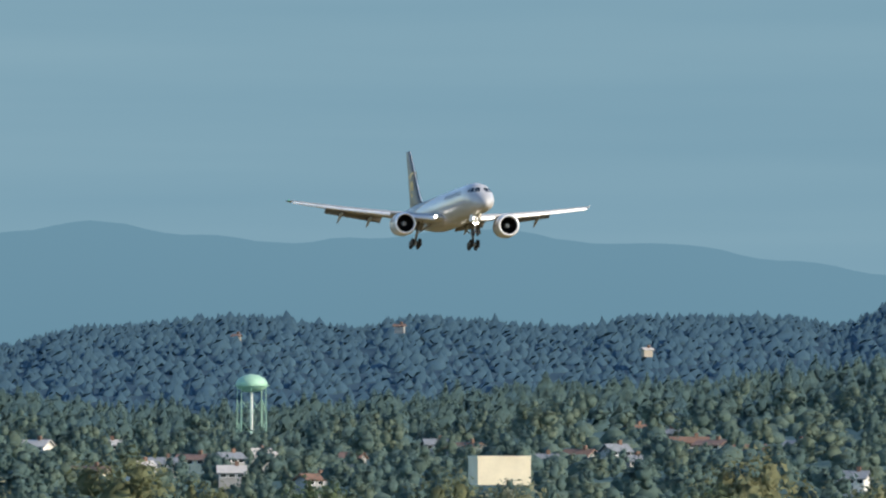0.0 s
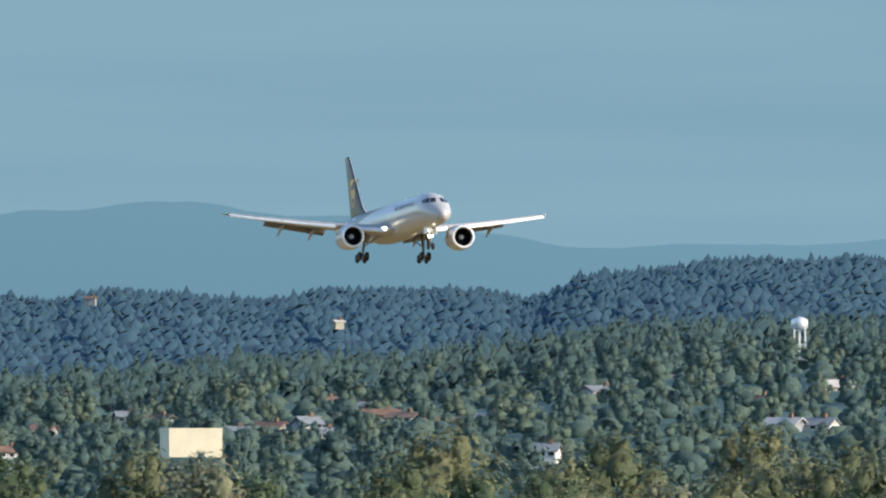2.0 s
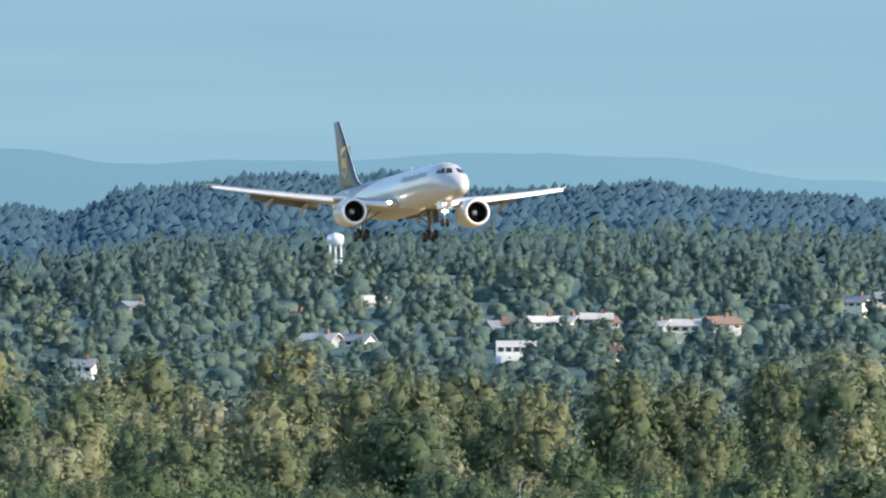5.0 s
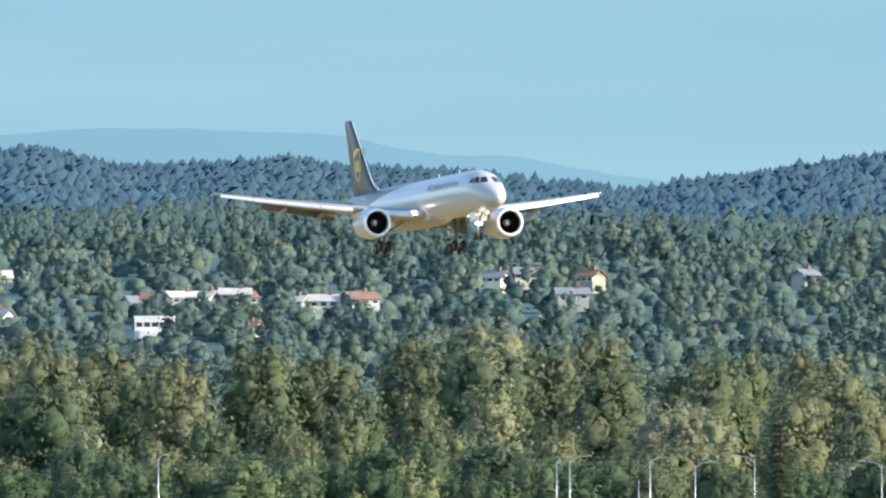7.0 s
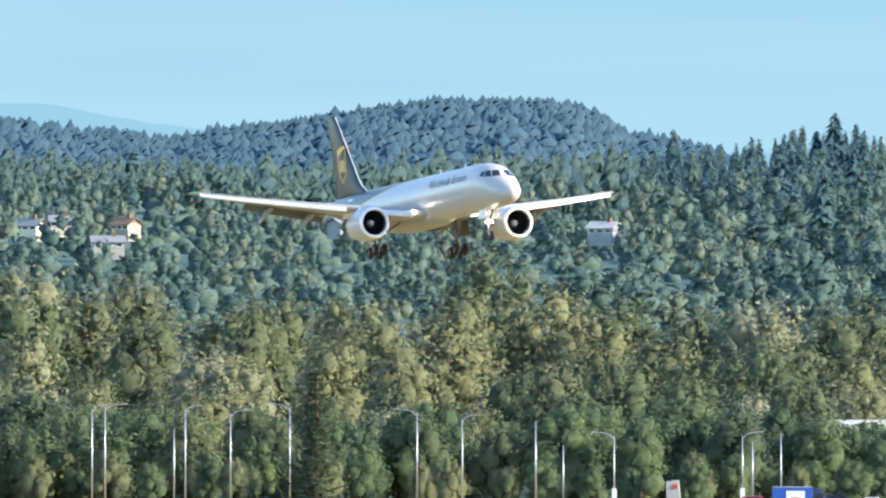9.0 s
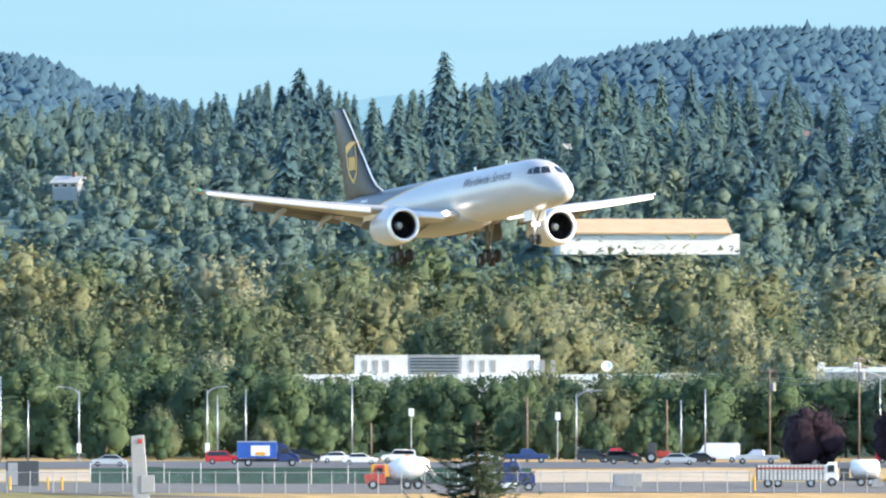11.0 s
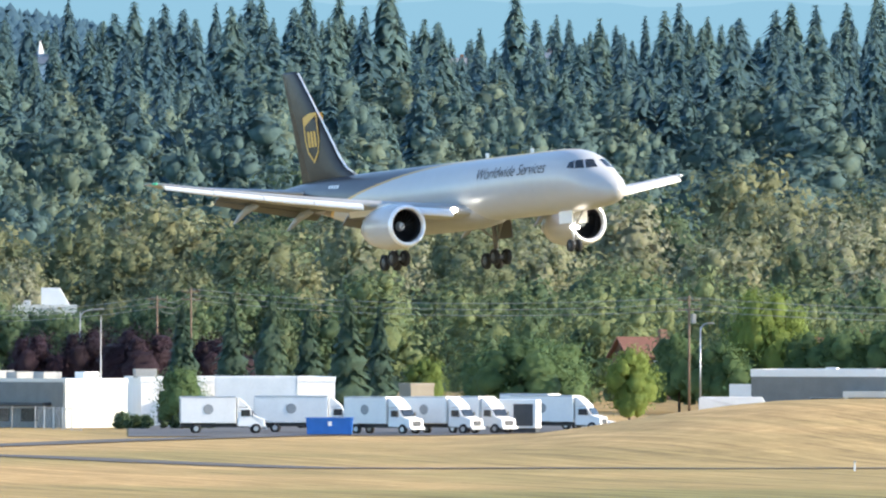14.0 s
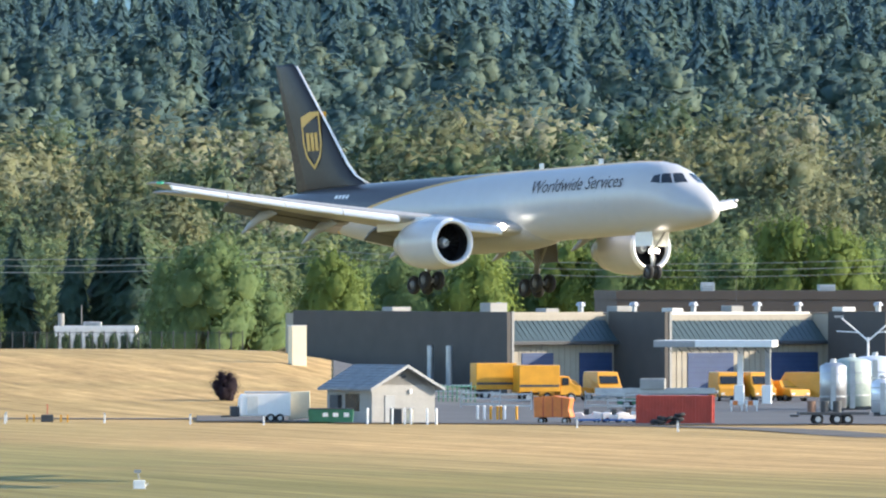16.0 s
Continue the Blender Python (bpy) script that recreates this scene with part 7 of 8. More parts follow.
# --- long commercial building behind the hedge, warehouses ---
def build_commercial():
    E, W = 136.0, 177.1
    d = 1850
    ob = flat_building(at(E + 478 / 22.0, d, 0), 69, 24, 10.4, OFFWHITE, WHITE, "long low commercial building with white roof edge", name="commercial_building", parapet=0.5, band=WHITE)
    for x0, x1, mt in ((12.6, 20.5, OFFWHITE), (20.5, 28.5, GREY), (28.5, 37.4, OFFWHITE), (37.4, 40.2, WHITE)):
        u = part("roof_plant_room", boxed(x0, x1, 2, 8, 10.5, 13.8, bevel=0.08), mt, ob, "white rooftop plant enclosure")
        if mt is GREY:
            for k in range(6):
                part("louvre", boxed(x0 + 0.4, x1 - 0.4, 1.9, 2.02, 10.8 + k * 0.48, 11.0 + k * 0.48), DARK, u)
        else:
            for k in range(3):
                part("panel_joint", boxed(x0 + 1.2 + k * 1.6, x0 + 1.9 + k * 1.6, 1.93, 2.02, 11.2, 13.0), PALE, u)
    o = part("satellite_dish", spun([(0, 0.05), (0.15, 0.5), (0.35, 0.85), (0.36, 0.8), (0.2, 0.45), (0.05, 0.02)], axis="y", n=18), WHITE, ob, "white satellite dish", True)
    o.matrix_basis = pose(50.2, 3, 12.0, 25, 0, 180)
    part("dish_mast", rodded((50.2, 3.2, 10.4), (50.2, 3.2, 11.8), 0.12, 0.1, 8), STEEL, ob)
    part("sign_block", boxed(58.5, 62.5, -0.5, -0.1, 8.4, 10.2, bevel=0.03), surf("red_brick_sign", (0.40, 0.14, 0.08), 0.8, vary=0.2, size=0.5), ob, "red brick sign block")
    part("sign_band", boxed(58.3, 69, -0.6, -0.12, 10.2, 11.1, bevel=0.03), CREAM, ob)
    ob = flat_building(at(W + 512 / 22.0, 1790, 0), 40, 20, 11.6, PALE, PALE, "grey-walled store with white roof vents", name="commercial_building", parapet=0.4, band=WHITE, units=tuple((3 + k * 5.2, 5, 1.0, 1.0, 1.0, WHITE) for k in range(7)))
    flat_building(at(W + 1085 / 22.0, 1760, 0), 9, 12, 11.4, OFFWHITE, PALE, "pale store with roof vents", name="commercial_building", parapet=0.3, units=((2, 3, 1, 1, 0.8, WHITE),))
    o = thing("rooftop_sign", "white angular rooftop sign panel on legs", "sign", "", at(W + 1160 / 22.0, 1765))
    part("panel", prism([(-2.0, 11.4), (-2.0, 14.1), (0.7, 14.1), (2.2, 11.4)], 0.4), WHITE, o)
    for x in (-1.5, 1.5):
        part("leg", rodded((x, 0, -0.5), (x, 0, 11.5), 0.2, 0.2, 8), STEEL, o)
    # warehouse on the slope
    ob = flat_building(at(E + 992 / 22.0, 2380, 6, 33.8 - ground(*polar(188.3, 2380))), 34.5, 18, 2.9, OFFWHITE, TANROOF, "white warehouse with a rusty tan sloping roof", name="warehouse", parapet=0.05)
    part("pitched_roof", loft([[(x, -0.8, 3.2), (x, 9, 5.9), (x, 18.8, 3.2), (x, 18.8, 2.9), (x, -0.8, 2.9)] for x in (-0.5, 33)]), TANROOF, ob, "rusty tan roof")


build_commercial()


def build_water_towers():
    d = 3050
    z0 = 49.2
    x, y = polar(-15.4, d)
    o = thing("water_tower", "pale green water tower with domed tank on legs", "water tower", "", pose(x, y, z0))
    H = 67.0 - z0
    r = 56 * d / 22000 / 2
    t = part("tank", spun([(H - 4.6, 0.05), (H - 4.4, r * 0.5), (H - 3.6, r * 0.9), (H - 2.8, r), (H - 2.2, r), (H - 1.2, r * 0.85), (H - 0.4, r * 0.5), (H, 0.05)], axis="z", n=28), MINT, o, "pale green domed tank", True)
    part("walkway", spun([(H - 3.0, r), (H - 3.0, r + 0.5), (H - 2.85, r + 0.5), (H - 2.85, r)], axis="z", n=28), MINT, t)
    for k in range(8):
        a = 2 * math.pi * k / 8
        part("leg", rodded((r * 0.95 * math.cos(a), r * 0.95 * math.sin(a), -2), (r * 0.9 * math.cos(a), r * 0.9 * math.sin(a), H - 3), 0.1, 0.09, 8), MINT, o)
        b = 2 * math.pi * (k + 1) / 8
        for z in (3, 8):
            part("brace", rodded((r * 0.94 * math.cos(a), r * 0.94 * math.sin(a), z), (r * 0.94 * math.cos(b), r * 0.94 * math.sin(b), z + 3.5), 0.06, 0.06, 5), MINT, o)
    part("riser_pipe", rodded((0, 0, -2), (0, 0, H - 4.4), 0.3, 0.3, 12), WHITE, o, "white riser pipe")
    d = 2950
    z0 = 59.6
    x, y = polar(53.5, d)
    o = thing("water_tower", "silver water tower with round tank on four legs", "water tower", "", pose(x, y, z0))
    H = 72.3 - z0
    r = 30 * d / 22000 / 2
    t = part("tank", spun([(H - 3.4, 0.3), (H - 3.2, r * 0.7), (H - 2.6, r), (H - 1.2, r), (H - 0.7, r * 0.92), (H, 0.05)], axis="z", n=24), SILVER, o, "silver round tank", True)
    for k in range(4):
        a = math.pi / 4 + 2 * math.pi * k / 4
        part("leg", rodded((r * 1.25 * math.cos(a), r * 1.25 * math.sin(a), -3), (r * 0.85 * math.cos(a), r * 0.85 * math.sin(a), H - 2.4), 0.2, 0.16, 8), SILVER, o)
        b = a + math.pi / 2
        for z in (2.5, 6):
            part("brace", rodded((r * 1.1 * math.cos(a), r * 1.1 * math.sin(a), z), (r * 1.1 * math.cos(b), r * 1.1 * math.sin(b), z), 0.07, 0.07, 5), SILVER, o)
    part("riser_pipe", rodded((0, 0, -3), (0, 0, H - 3.2), 0.25, 0.25, 10), SILVER, o)


build_water_towers()
OPEN_VIEWS += [(-15.4, 13.5, 3050, 1.4), (53.5, 15.3, 2950, 1.1), (184.9, 9.0, 2380, 6.2), (193.5, 9.0, 2380, 2.6), (176.2, -1.0, 1850, 18.6), (212.5, -1.4, 1790, 10.5), (229.4, -1.2, 1765, 3.5)]


def build_houses():
    """Houses that show among the trees: bearing, rise above the eye in milliradians, distance, size, walls and roof."""
    ROOFS = [SHINGLE, BROWNROOF, surf("pale_roof", (0.48, 0.46, 0.43), 0.8, vary=0.15, size=1.0), surf("red_brown_roof", (0.22, 0.14, 0.11), 0.9, vary=0.2, size=1.0)]
    rows = [(4.8, 9.1, 2500, "big"), (13.9, 11.1, 2700, ""), (-20.0, 10.4, 2750, ""), (-17.2, 10.5, 2750, ""), (-15.0, 10.8, 2780, ""), (-24.3, 9.8, 2700, ""), (-22.5, 10.1, 2720, ""), (-28.4, 9.3, 2650, ""), (-32.9, 11.4, 2850, ""), (-27.0, 11.6, 2850, ""), (-10.3, 8.7, 2600, ""), (-7.3, 10.5, 2750, ""), (-0.6, 11.6, 2850, ""), (1.9, 11.3, 2820, ""), (8.0, 10.5, 2720, ""), (11.0, 10.7, 2740, ""), (15.5, 12.8, 2900, ""), (18.0, 12.5, 2880, ""), (19.8, 11.7, 2800, ""), (21.7, 11.6, 2790, ""), (24.6, 11.1, 2760, ""), (27.3, 11.0, 2750, ""), (28.5, 11.4, 2760, ""), (31.6, 13.0, 2900, ""), (-17.0, 9.3, 2650, ""), (15.3, 10.2, 2680, ""), (16.4, 19.6, 4400, ""), (-3.5, 21.5, 4500, ""), (-16.6, 20.7, 4500, ""),
            (68.0, 9.8, 2500, "long"), (75.0, 12.8, 2650, ""), (72.3, 12.8, 2650, ""), (70.2, 12.8, 2640, ""), (68.4, 12.6, 2640, ""), (66.6, 12.4, 2640, ""), (37.5, 13.7, 2800, ""), (43.8, 14.5, 2900, ""), (50.2, 12.8, 2750, ""), (56.4, 14.0, 2800, ""), (52.3, 11.0, 2600, ""), (55.0, 11.0, 2600, ""), (33.0, 8.8, 2450, ""), (8.6, 4.8, 2200, ""),
            (79.2, 12.6, 2600, ""), (81.7, 12.5, 2600, ""), (84.5, 12.7, 2600, ""), (75.5, 10.4, 2500, ""), (74.5, 13.1, 2650, ""), (95.4, 14.5, 2700, ""), (97.9, 14.8, 2720, ""), (103.1, 14.5, 2700, ""), (101.6, 13.1, 2600, ""), (120.4, 14.7, 2700, ""),
            (131.5, 23.2, 4560, ""), (141.6, 14.2, 2650, ""),
            (182.1, 17.0, 2900, ""), (204.6, 17.5, 2900, ""), (201.5, 18.0, 2950, ""),
            (222.1, 17.6, 2950, ""), (208.9, 16.8, 2850, ""), (229.1, 17.5, 2900, "church"), (262.2, 18.5, 2950, ""), (269.3, 19.0, 2950, ""), (339.4, 10.8, 2700, "")]
    rng = random.Random(8)
    for b, e, d, kind in rows:
        x, y = polar(b, d)
        z = EYE + d * e / 1000
        OPEN_VIEWS.append((b, e + (0.62 if kind == "" and d < 4000 else 0.1), d, {"": 0.6, "big": 2.2, "long": 1.6, "church": 0.5}[kind]))
        turn = -math.degrees(b / 1000) + rng.uniform(-40, 40)
        if kind == "big":
            flat_building(pose(*polar(b - 44 * 1 / 22.0, d), z, 0, 0, -math.degrees(b / 1000) + 14), 11.0, 8, 4.7, CREAM, OFFWHITE, "plain cream block building above the trees", parapet=0.2)
        elif kind == "long":
            ob = flat_building(pose(*polar(b - 35 / 22.0, d), z, 0, 0, -math.degrees(b / 1000)), 8.2, 7, 3.6, WHITE, PALE, "white two-storey block with a row of dark windows", parapet=0.15, windows=tuple((1.0 + k * 1.55, 1.5, 1.2, 1.0, GLASS) for k in range(5)))
            part("lower_storey", boxed(1, 8.4, -0.6, 0.0, -4, 1.0), WHITE, ob)
        elif kind == "church":
            ob = house(pose(x, y, z, 0, 0, turn), 6, 5, 3.0, 2.2, WHITE, SHINGLE, "small white church with steep gable", 2, "", "church")
            part("steeple", spun([(3.0, 0.9), (5.2, 0.9), (5.2, 1.0), (8.4, 0.02)], axis="z", n=4), WHITE, ob).location = (-1.5, 0, 0)
        else:
            w = rng.uniform(3.8, 7.0) * (0.45 if d > 4000 else 1)
            wm, rm = rng.choice([OFFWHITE, PALE, PALE, CREAM, TAN, GREY]), rng.choice(ROOFS)
            k = 0.42 if d > 4000 else 1.0
            house(pose(x, y, z - (0.7 if b < 62 else 1.8), 0, 0, turn), w * (1.25 if b < 62 else 1), rng.uniform(4, 5.5) * k, rng.uniform(1.6, 2.0) * k, rng.uniform(1.0, 1.5) * k, wm, rm, "pale house with low pitched roof among trees")


build_houses()


def build_poles():
    E, W, S = 136.0, 177.1, 55.6
    for x, h, arm in ((140, 9.2, -2.2), (367, 9.2, 2.0), (1020, 8.8, 2.6)):
        pole(at(E + x / 22.0, 1600), h, "grey steel street lamp with curved arm", arm, box_on=x < 400)
    for x, h in ((50, 8.0), (435, 9.4), (623, 9.8), (1205, 8.0), (1248, 9.4), (385, 8.6)):
        pole(at(E + x / 22.0, 1590), h, "plain tall pale steel pole", 0, group="plain poles", name="pole")
    for x, h in ((933, 8.4), (1180, 8.0), (657, 5.0)):
        pole(at(E + x / 22.0, 1585), h, "brown wooden roadside utility pole", 0, True, "utility_pole", group="utility poles")
    for x, h, d in ((1362, 12.2, 1600), (1520, 13.6, 1570)):
        pole(at(E + x / 22.0, d), h, "tall weathered wooden power pole with crossarms", 0, True, "utility_pole", True, "utility poles")
    for x, h, d in ((1340, 13.0, 1600), (1400, 14.0, 1600), (842, 12.0, 1680)):
        pole(at(W + x / 22.0, d), h, "tall weathered wooden power pole with crossarms", 0, True, "utility_pole", False, "utility poles")
    for x, arm in ((653, 3.0), (1204, 2.4)):
        pole(at(W + x / 22.0, 1640), 10.8, "grey street lamp with long curved arm", arm)
    pole(at(280.8, 1350), 13.0, "tall wooden power pole with transformer", 0, True, "utility_pole", True, "utility poles")
    pole(at(281.7, 1348), 9.6, "slim dark pole with lamp head", 0.8)
    for x, h, arm in ((985, 12.6, 1.2), (1008, 12.8, 2.2), (1150, 12.6, 1.6), (1230, 12.0, 2.0), (1335, 12.8, -2.0), (1560, 12.2, -2.4), (280, 13.0, 0.8), (1640, 11.4, 1.6), (1130, 10.0, 0.0), (1770, 11, 0.0)):
        pole(at(S + x / 22.0, 1610), h, "tall grey street lamp above the hedge", arm, name="street_lamp")
    for x, y, t0 in ((728, 1585, 6.5), (987, 1585, 6.0)):
        o = thing("hanging_sign", "small white sign on a thin post", "sign", "", at(E + x / 22.0, y))
        part("post", rodded((0, 0, -0.2), (0, 0, t0), 0.05, 0.05, 6), STEEL, o)
        part("panel", boxed(-0.35, 0.35, -0.08, -0.03, t0 - 0.6, t0 + 0.4, bevel=0.02), WHITE, o)
    # overhead wires
    def wires(p, q, zp, zq, n=3):
        o = thing("overhead_wire", "thin sagging overhead power wires", "wire", "overhead wires", pose(*p, 0))
        for k in range(n):
            a, b = Vector((0, 0, zp - 0.7 * k)), Vector((q[0] - p[0], q[1] - p[1], zq - 0.7 * k))
            pts = [a + (b - a) * (i / 12) - Vector((0, 0, 1.2 * (1 - (2 * i / 12 - 1) ** 2))) for i in range(13)]
            part("strand", loft([[u + Vector((0, 0.03, 0)), u + Vector((0, -0.03, 0.03)), u + Vector((0, -0.03, -0.03))] for u in pts]), PALE, o)
    P = [polar(E + 1362 / 22.0, 1600), polar(E + 1520 / 22.0, 1570), polar(W + 842 / 22.0, 1680), polar(W + 1340 / 22.0, 1600), polar(W + 1400 / 22.0, 1600), polar(280.8, 1350), polar(327.6, 1345), polar(379.5, 1300)]
    Z = [12, 13.4, 11.6, 12.8, 13.8, 12.8, 12.6, 12.0]
    for i in range(len(P) - 1):
        wires(P[i], P[i + 1], Z[i], Z[i + 1])


build_poles()


# ---- planting ----
plant_far_woods()


def tree_kind(name, label, crown, material, trunk_h, trunk_r, group, category="tree", limbs=5, seed=1):
    """One tree a metre high, to be copied and scaled: tapered trunk with limbs, and a crown."""
    rng = random.Random(seed)
    ob = thing(name, label, category, group)
    bm = bmesh.new()
    rod(bm, (0, 0, -0.03), (0, 0, trunk_h), trunk_r, trunk_r * 0.45, 8)
    for k in range(limbs):
        a, z = k * 2.4, trunk_h * rng.uniform(0.45, 0.95)
        rod(bm, (0, 0, z), (0.16 * math.cos(a), 0.16 * math.sin(a), z + rng.uniform(0.12, 0.25)), trunk_r * 0.4, trunk_r * 0.12, 5)
    part("trunk", bm, BARK, ob)
    v, f, nv = crown
    link("crown", mesh_np("crown", v, f, material, normals=nv), ob)
    return ob


def put(kind, x, y, h, w, rng, label="", dz=0.0):
    z = ground(x, y)
    h = max(1.5 if h > 3 else h, free_height(x, y, z, h))
    m = Matrix.Translation((x, y, z + dz)) @ pose(0, 0, 0, 0, 0, rng.uniform(0, 360)).to_4x4() @ Matrix.Diagonal((h * w, h * w, h, 1))
    ob = copy_thing(kind, m)
    ob.matrix_basis = m
    return tagged(ob, label) if label else ob


def plant_near():
    rng = random.Random(3)
    green = [tree_kind("hedge_tree", "dense green tree in the roadside hedge", broadleaf(200 + s, 2300, 0.019, 0.42, 14, -0.06), LEAF_GREEN, 0.5, 0.02, "hedge trees", seed=s) for s in range(4)]
    olive = [tree_kind("hedge_tree", "dense olive-green tree in the roadside hedge", broadleaf(210 + s, 2300, 0.019, 0.40, 14, -0.06, 0.3), LEAF_OLIVE, 0.5, 0.02, "hedge trees", seed=s) for s in range(3)]
    lime = [tree_kind("maple_tree", "bright yellow-green broadleaf tree", broadleaf(220 + s, 4600, 0.016, 0.44, 18, 0.06), LEAF_LIME, 0.5, 0.02, "bright trees", seed=s) for s in range(2)]
    mid = [tree_kind("maple_tree", "full green broadleaf tree with a rounded crown", broadleaf(225 + s, 4600, 0.016, 0.46, 18, 0.06), LEAF_BRIGHT, 0.5, 0.02, "green trees", seed=s) for s in range(3)]
    plum = [tree_kind("plum_tree", "dark purple-leaved plum tree with a rounded crown", broadleaf(230 + s, 4200, 0.018, 0.66, 14, -0.02), LEAF_PLUM, 0.4, 0.03, "purple plum trees", seed=s) for s in range(2)]
    fir = [tree_kind("fir_tree", "dark green fir with drooping boughs", conifer(240 + s, 34, 11, 0.24, 0.35, 0.03), FIR_NEAR, 0.95, 0.018, "fir trees", limbs=0, seed=s) for s in range(3)]
    lone = [tree_kind("spruce_tree", "dark open spruce with upturned boughs before the yard", spruce(250, 0.54, 30, 6, 0.2, 64), LEAF_DUSK, 0.97, 0.014, "", limbs=0, seed=9), tree_kind("spruce_tree", "tall dark ragged spruce before the hedge", spruce(251, 0.26, 34, 6, 0.15, 40), LEAF_DUSK, 0.97, 0.014, "", limbs=0, seed=10)]
    # roadside hedge: two loose rows of trees and a row of low scrub
    b = 8.0
    while b < 247:
        for d, h0, h1 in ((1700, 11, 15), (1668, 10, 13.5), (1640, 4.5, 8.5)):
            x, y = polar(b + rng.uniform(-1.6, 1.6), d + rng.uniform(-10, 10))
            if d == 1640 and b > 205 and rng.random() < 0.5:
                continue
            put(rng.choice(green if rng.random() < 0.55 else olive), x, y, rng.uniform(h0, h1), rng.uniform(0.85, 1.25), rng)
        b += rng.uniform(2.5, 3.6)
    # purple plums beside the road
    for bb, d, h, w in ((201.2, 1540, 7.0, 1.05), (208.9, 1535, 7.2, 1.15), (217.5, 1530, 7.9, 1.1), (228.0, 1500, 8.0, 1.0), (232.3, 1500, 8.6, 1.0), (236.6, 1490, 8.6, 1.1), (242.5, 1490, 7.8, 1.1)):
        put(rng.choice(plum), *polar(bb, d), h, w, rng)
    # firs
    for bb, d, h, w in ((210.8, 1590, 12.8, 0.95), (244.0, 1290, 13.0, 1.0), (247.2, 1285, 13.2, 1.1), (250.2, 1290, 11.5, 1.1), (253.4, 1280, 13.0, 1.15), (240.0, 1300, 12, 1.1), (255.9, 1320, 12, 1.0), (247.1, 1300, 10.5, 1.2), (308.1, 1360, 15, 1.0), (310.9, 1362, 17, 1.1), (313.1, 1358, 16, 1.1), (303.5, 1362, 16, 1.1), (311.7, 1360, 15.5, 1.0)):
        put(rng.choice(fir), *polar(bb, d), h, w, rng)
    # round bright trees behind the truck yard and the bank
    for bb, d, h, w, kind in ((267.2, 1272, 9.0, 1.3, mid), (270.0, 1278, 8.6, 1.2, mid), (276.0, 1268, 7.8, 0.95, lime), (264.5, 1285, 7.5, 1.0, mid), (286.7, 1362, 13.8, 0.75, lime), (288.6, 1364, 12.0, 0.8, lime), (297.2, 1356, 9.8, 1.0, mid), (300.0, 1350, 9.0, 0.95, mid), (293.6, 1358, 9.4, 1.1, mid), (290.4, 1360, 9.0, 1.1, mid), (259.5, 1300, 6.5, 0.9, lime), (319.2, 1225, 13.6, 0.95, mid), (316.3, 1240, 12.0, 0.8, mid), (322.2, 1250, 10.5, 0.8, mid), (240.0, 1204, 6.0, 1.15, mid), (280.0, 1360, 9.0, 1.0, mid), (283.6, 1358, 8.0, 1.2, mid),
                              (329.0, 1290, 12.5, 0.8, lime), (340.4, 1330, 12.8, 0.9, lime), (348.1, 1340, 13.6, 0.8, lime), (351.7, 1340, 13.2, 0.9, mid), (356.3, 1340, 12.6, 0.9, lime), (365.4, 1340, 16.2, 0.7, lime), (369.5, 1340, 15.0, 0.8, lime), (372.2, 1350, 13, 0.9, mid), (334.9, 1330, 12, 0.9, mid), (331.3, 1340, 11, 0.9, mid), (344.0, 1345, 12, 0.9, mid), (360.8, 1350, 12.5, 0.9, mid)):
        put(rng.choice(kind), *polar(bb, d), h, w, rng)
    put(lone[1], *polar(118.4, 1000), 16.2, 1.0, rng)
    put(lone[0], *polar(174.4, 470), 11.15, 1.0, rng)
    put(plum[0], *polar(320.4, 985), 2.3, 0.9, rng, "small dark bare-looking shrub on the bank")
    for k in range(9):
        put(green[0], *polar(305.6 + k * 0.95, 1300), 4.1, 0.42, rng, "clipped columnar evergreen in a hedge row")
    for k in range(22):
        put(rng.choice(green), *polar(233.5 + rng.uniform(0, 9), 1207 + rng.uniform(0, 6)), rng.uniform(0.8, 1.8), 1.3, rng, "low shrub by the workshop wall")
    for kind in (green, olive, lime, mid, plum, fir, lone):
        for o in kind:
            for c in list(o.children):
                bpy.data.objects.remove(c)
            bpy.data.objects.remove(o)


plant_near()


def plant_middle():
    """Denser growth between the yards and the tall cottonwoods."""
    rng0 = np.random.default_rng(12)
    kinds = [broadleaf(300 + s, 850, 0.023, 0.42, 11, 0.0, 0, 0.48, (4, 5)) for s in range(5)]
    pl = []
    for x, y, rng in scatter(9, 236, 440, 1385, 1735, 9.5, 40):
        b, d = math.atan2(x, y) * 1000, math.hypot(x, y)
        if b < 262 and d < 1640:
            continue
        pl.append((x, y, ground(x, y) - 0.3, rng.uniform(8, 13) + 5 * (d - 1385) / 350, rng.uniform(0.9, 1.3), rng.uniform(0, 0.9)))
    for x, y, rng in scatter(10, -40, 120, 1660, 1740, 8, 28):
        pl.append((x, y, ground(x, y) - 0.3, rng.uniform(9, 14), rng.uniform(0.9, 1.3), rng.uniform(0, 1)))
    woods("garden_woods", "mixed green garden trees behind the yards", pl, kinds, LEAF_GREEN, "trees")


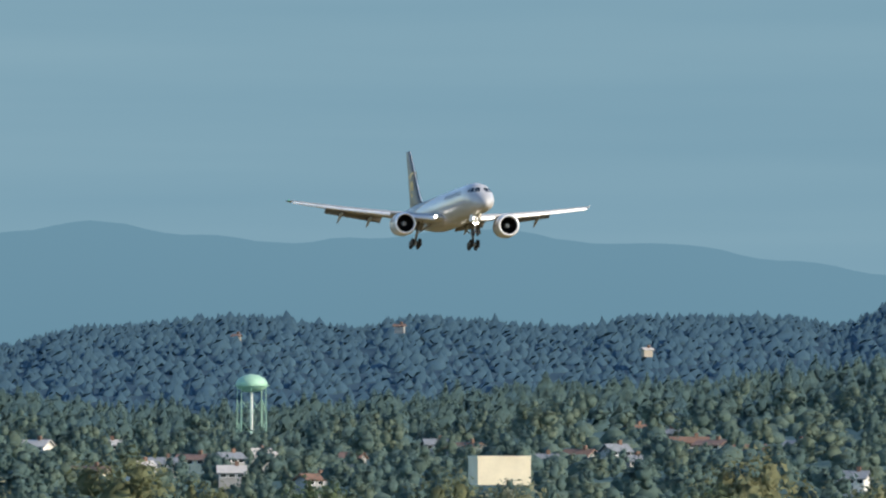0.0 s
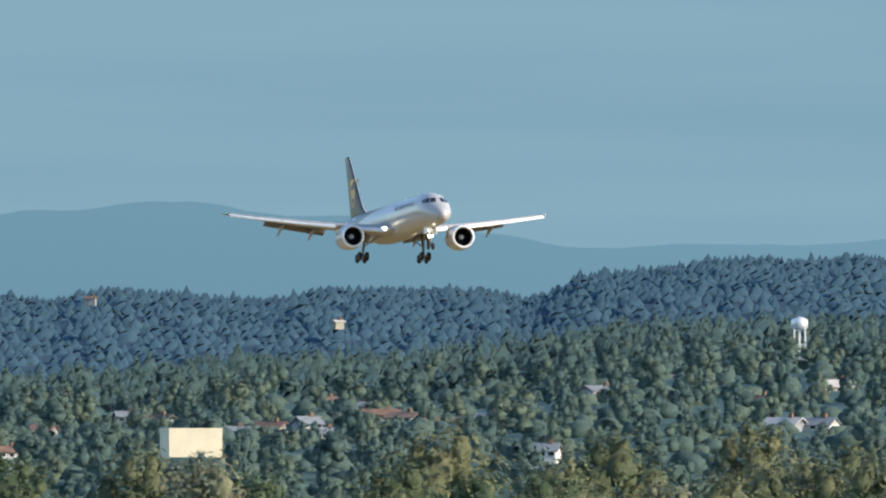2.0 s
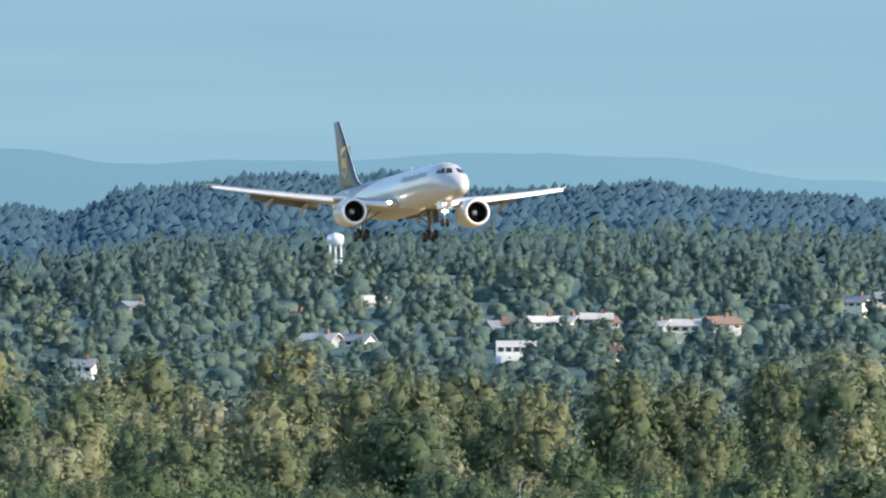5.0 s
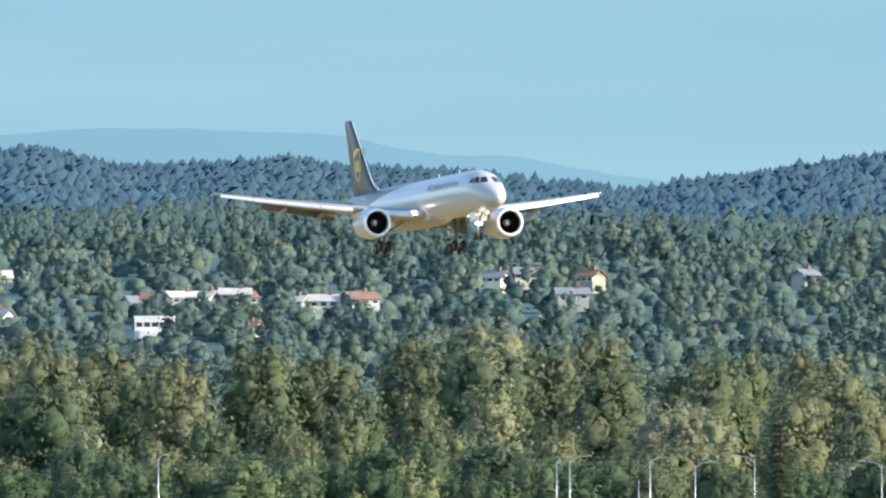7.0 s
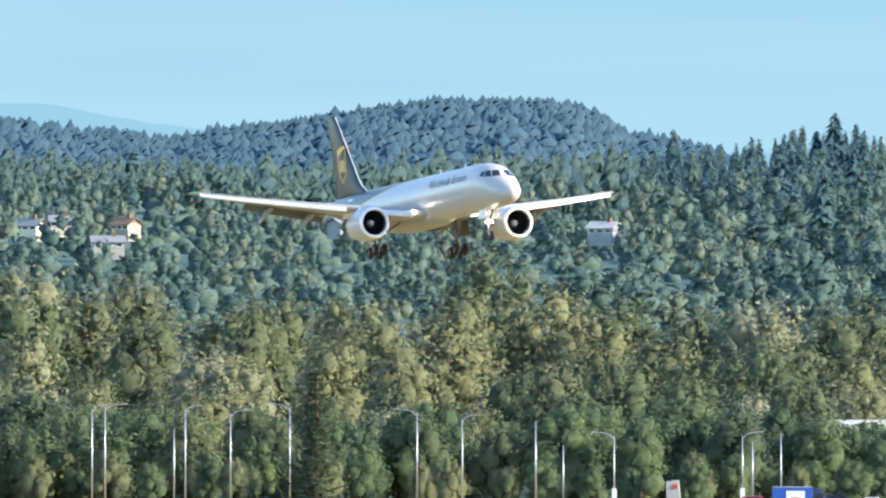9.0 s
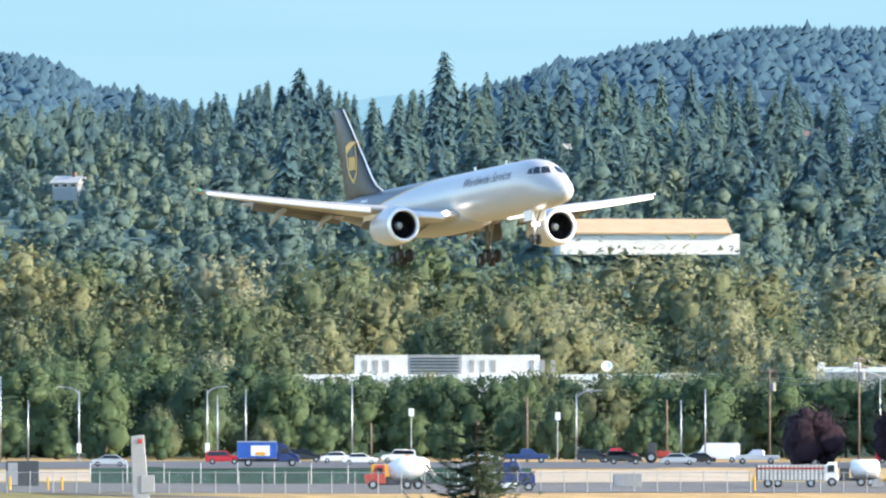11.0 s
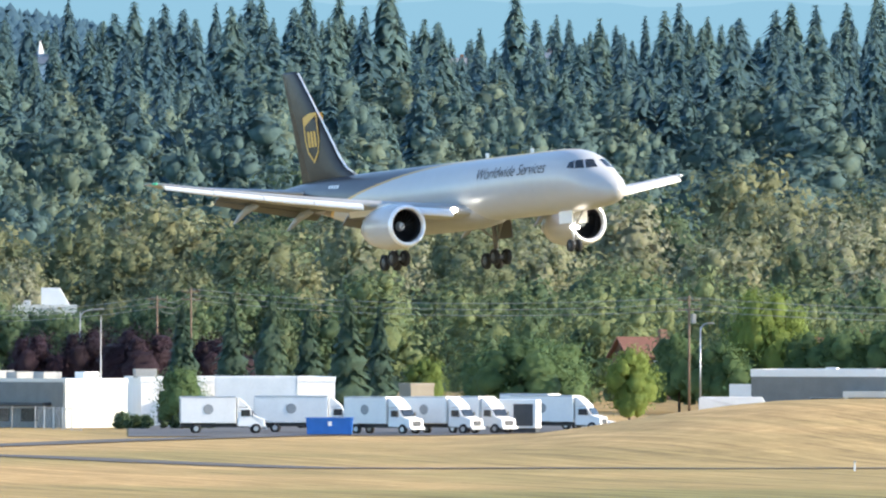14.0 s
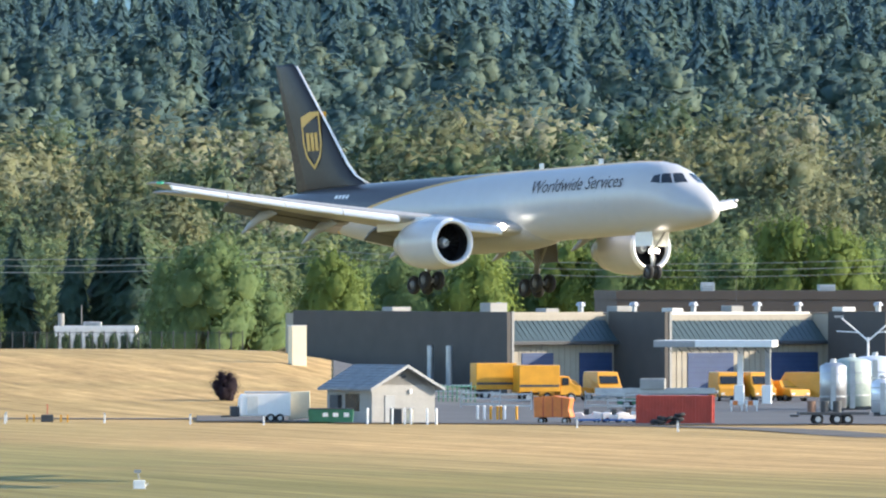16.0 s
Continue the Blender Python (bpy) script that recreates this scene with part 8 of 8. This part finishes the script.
plant_middle()
FLIGHT = [
    (0, pose(0.49, 1526.72, 60.26, 0.81, 3.08, 102.63)),
    (0.5, pose(7.89, 1500.24, 58.05, 0.16, 2.97, 103.05)),
    (1, pose(15.30, 1475.71, 56.16, -0.41, 3.19, 103.02)),
    (1.5, pose(22.58, 1449.22, 54.37, -0.54, 3.38, 103.28)),
    (2, pose(29.91, 1423.85, 52.67, -0.13, 2.95, 103.09)),
    (2.5, pose(37.27, 1396.33, 50.88, 0.51, 2.64, 103.09)),
    (3, pose(44.66, 1372.59, 49.20, 0.32, 2.65, 102.96)),
    (3.5, pose(51.97, 1342.76, 47.26, -0.04, 3.13, 103.43)),
    (6, pose(88.90, 1209.45, 39.67, 0.26, 2.95, 103.08)),
    (6.5, pose(96.50, 1183.98, 38.35, 0.16, 2.60, 103.07)),
    (7, pose(103.83, 1154.80, 36.89, -0.49, 2.56, 103.17)),
    (7.5, pose(111.27, 1127.60, 35.32, -0.86, 2.61, 103.10)),
    (8, pose(118.92, 1102.50, 33.68, -0.90, 3.11, 102.95)),
    (8.5, pose(126.39, 1075.64, 31.99, -0.68, 3.51, 102.94)),
    (11, pose(163.03, 936.68, 25.18, 0.17, 4.07, 103.24)),
    (11.5, pose(170.71, 910.47, 24.00, -1.28, 4.05, 103.02)),
    (12, pose(178.59, 885.05, 22.99, -2.37, 4.06, 102.67)),
    (12.5, pose(185.90, 856.98, 22.05, -2.36, 3.56, 103.39)),
    (13, pose(191.28, 821.55, 21.14, -1.37, 3.42, 103.08)),
    (13.5, pose(198.30, 793.80, 20.34, -1.19, 2.98, 102.94)),
    (14, pose(204.81, 764.14, 19.54, -1.08, 2.74, 102.82)),
    (14.5, pose(212.57, 739.03, 18.69, -0.39, 2.48, 103.07)),
    (15, pose(217.95, 706.37, 17.70, 0.35, 2.33, 103.11)),
    (15.5, pose(224.12, 676.52, 16.48, 0.73, 2.57, 103.08)),
    (16, pose(231.12, 649.15, 15.13, 1.35, 2.28, 102.98)),
]
VAN_ROUTE = [(t, at(b, 1600, 180)) for t, b in ((0, 220.77), (10.8, 194.18), (11, 193.68), (11.5, 192.36), (12, 191.23), (12.5, 191.09), (12.9, 191.09), (16, 190.79))]


# ---- what moves ----
def motions():
    walk(airliner, FLIGHT)
    walk(VAN, VAN_ROUTE)


motions()
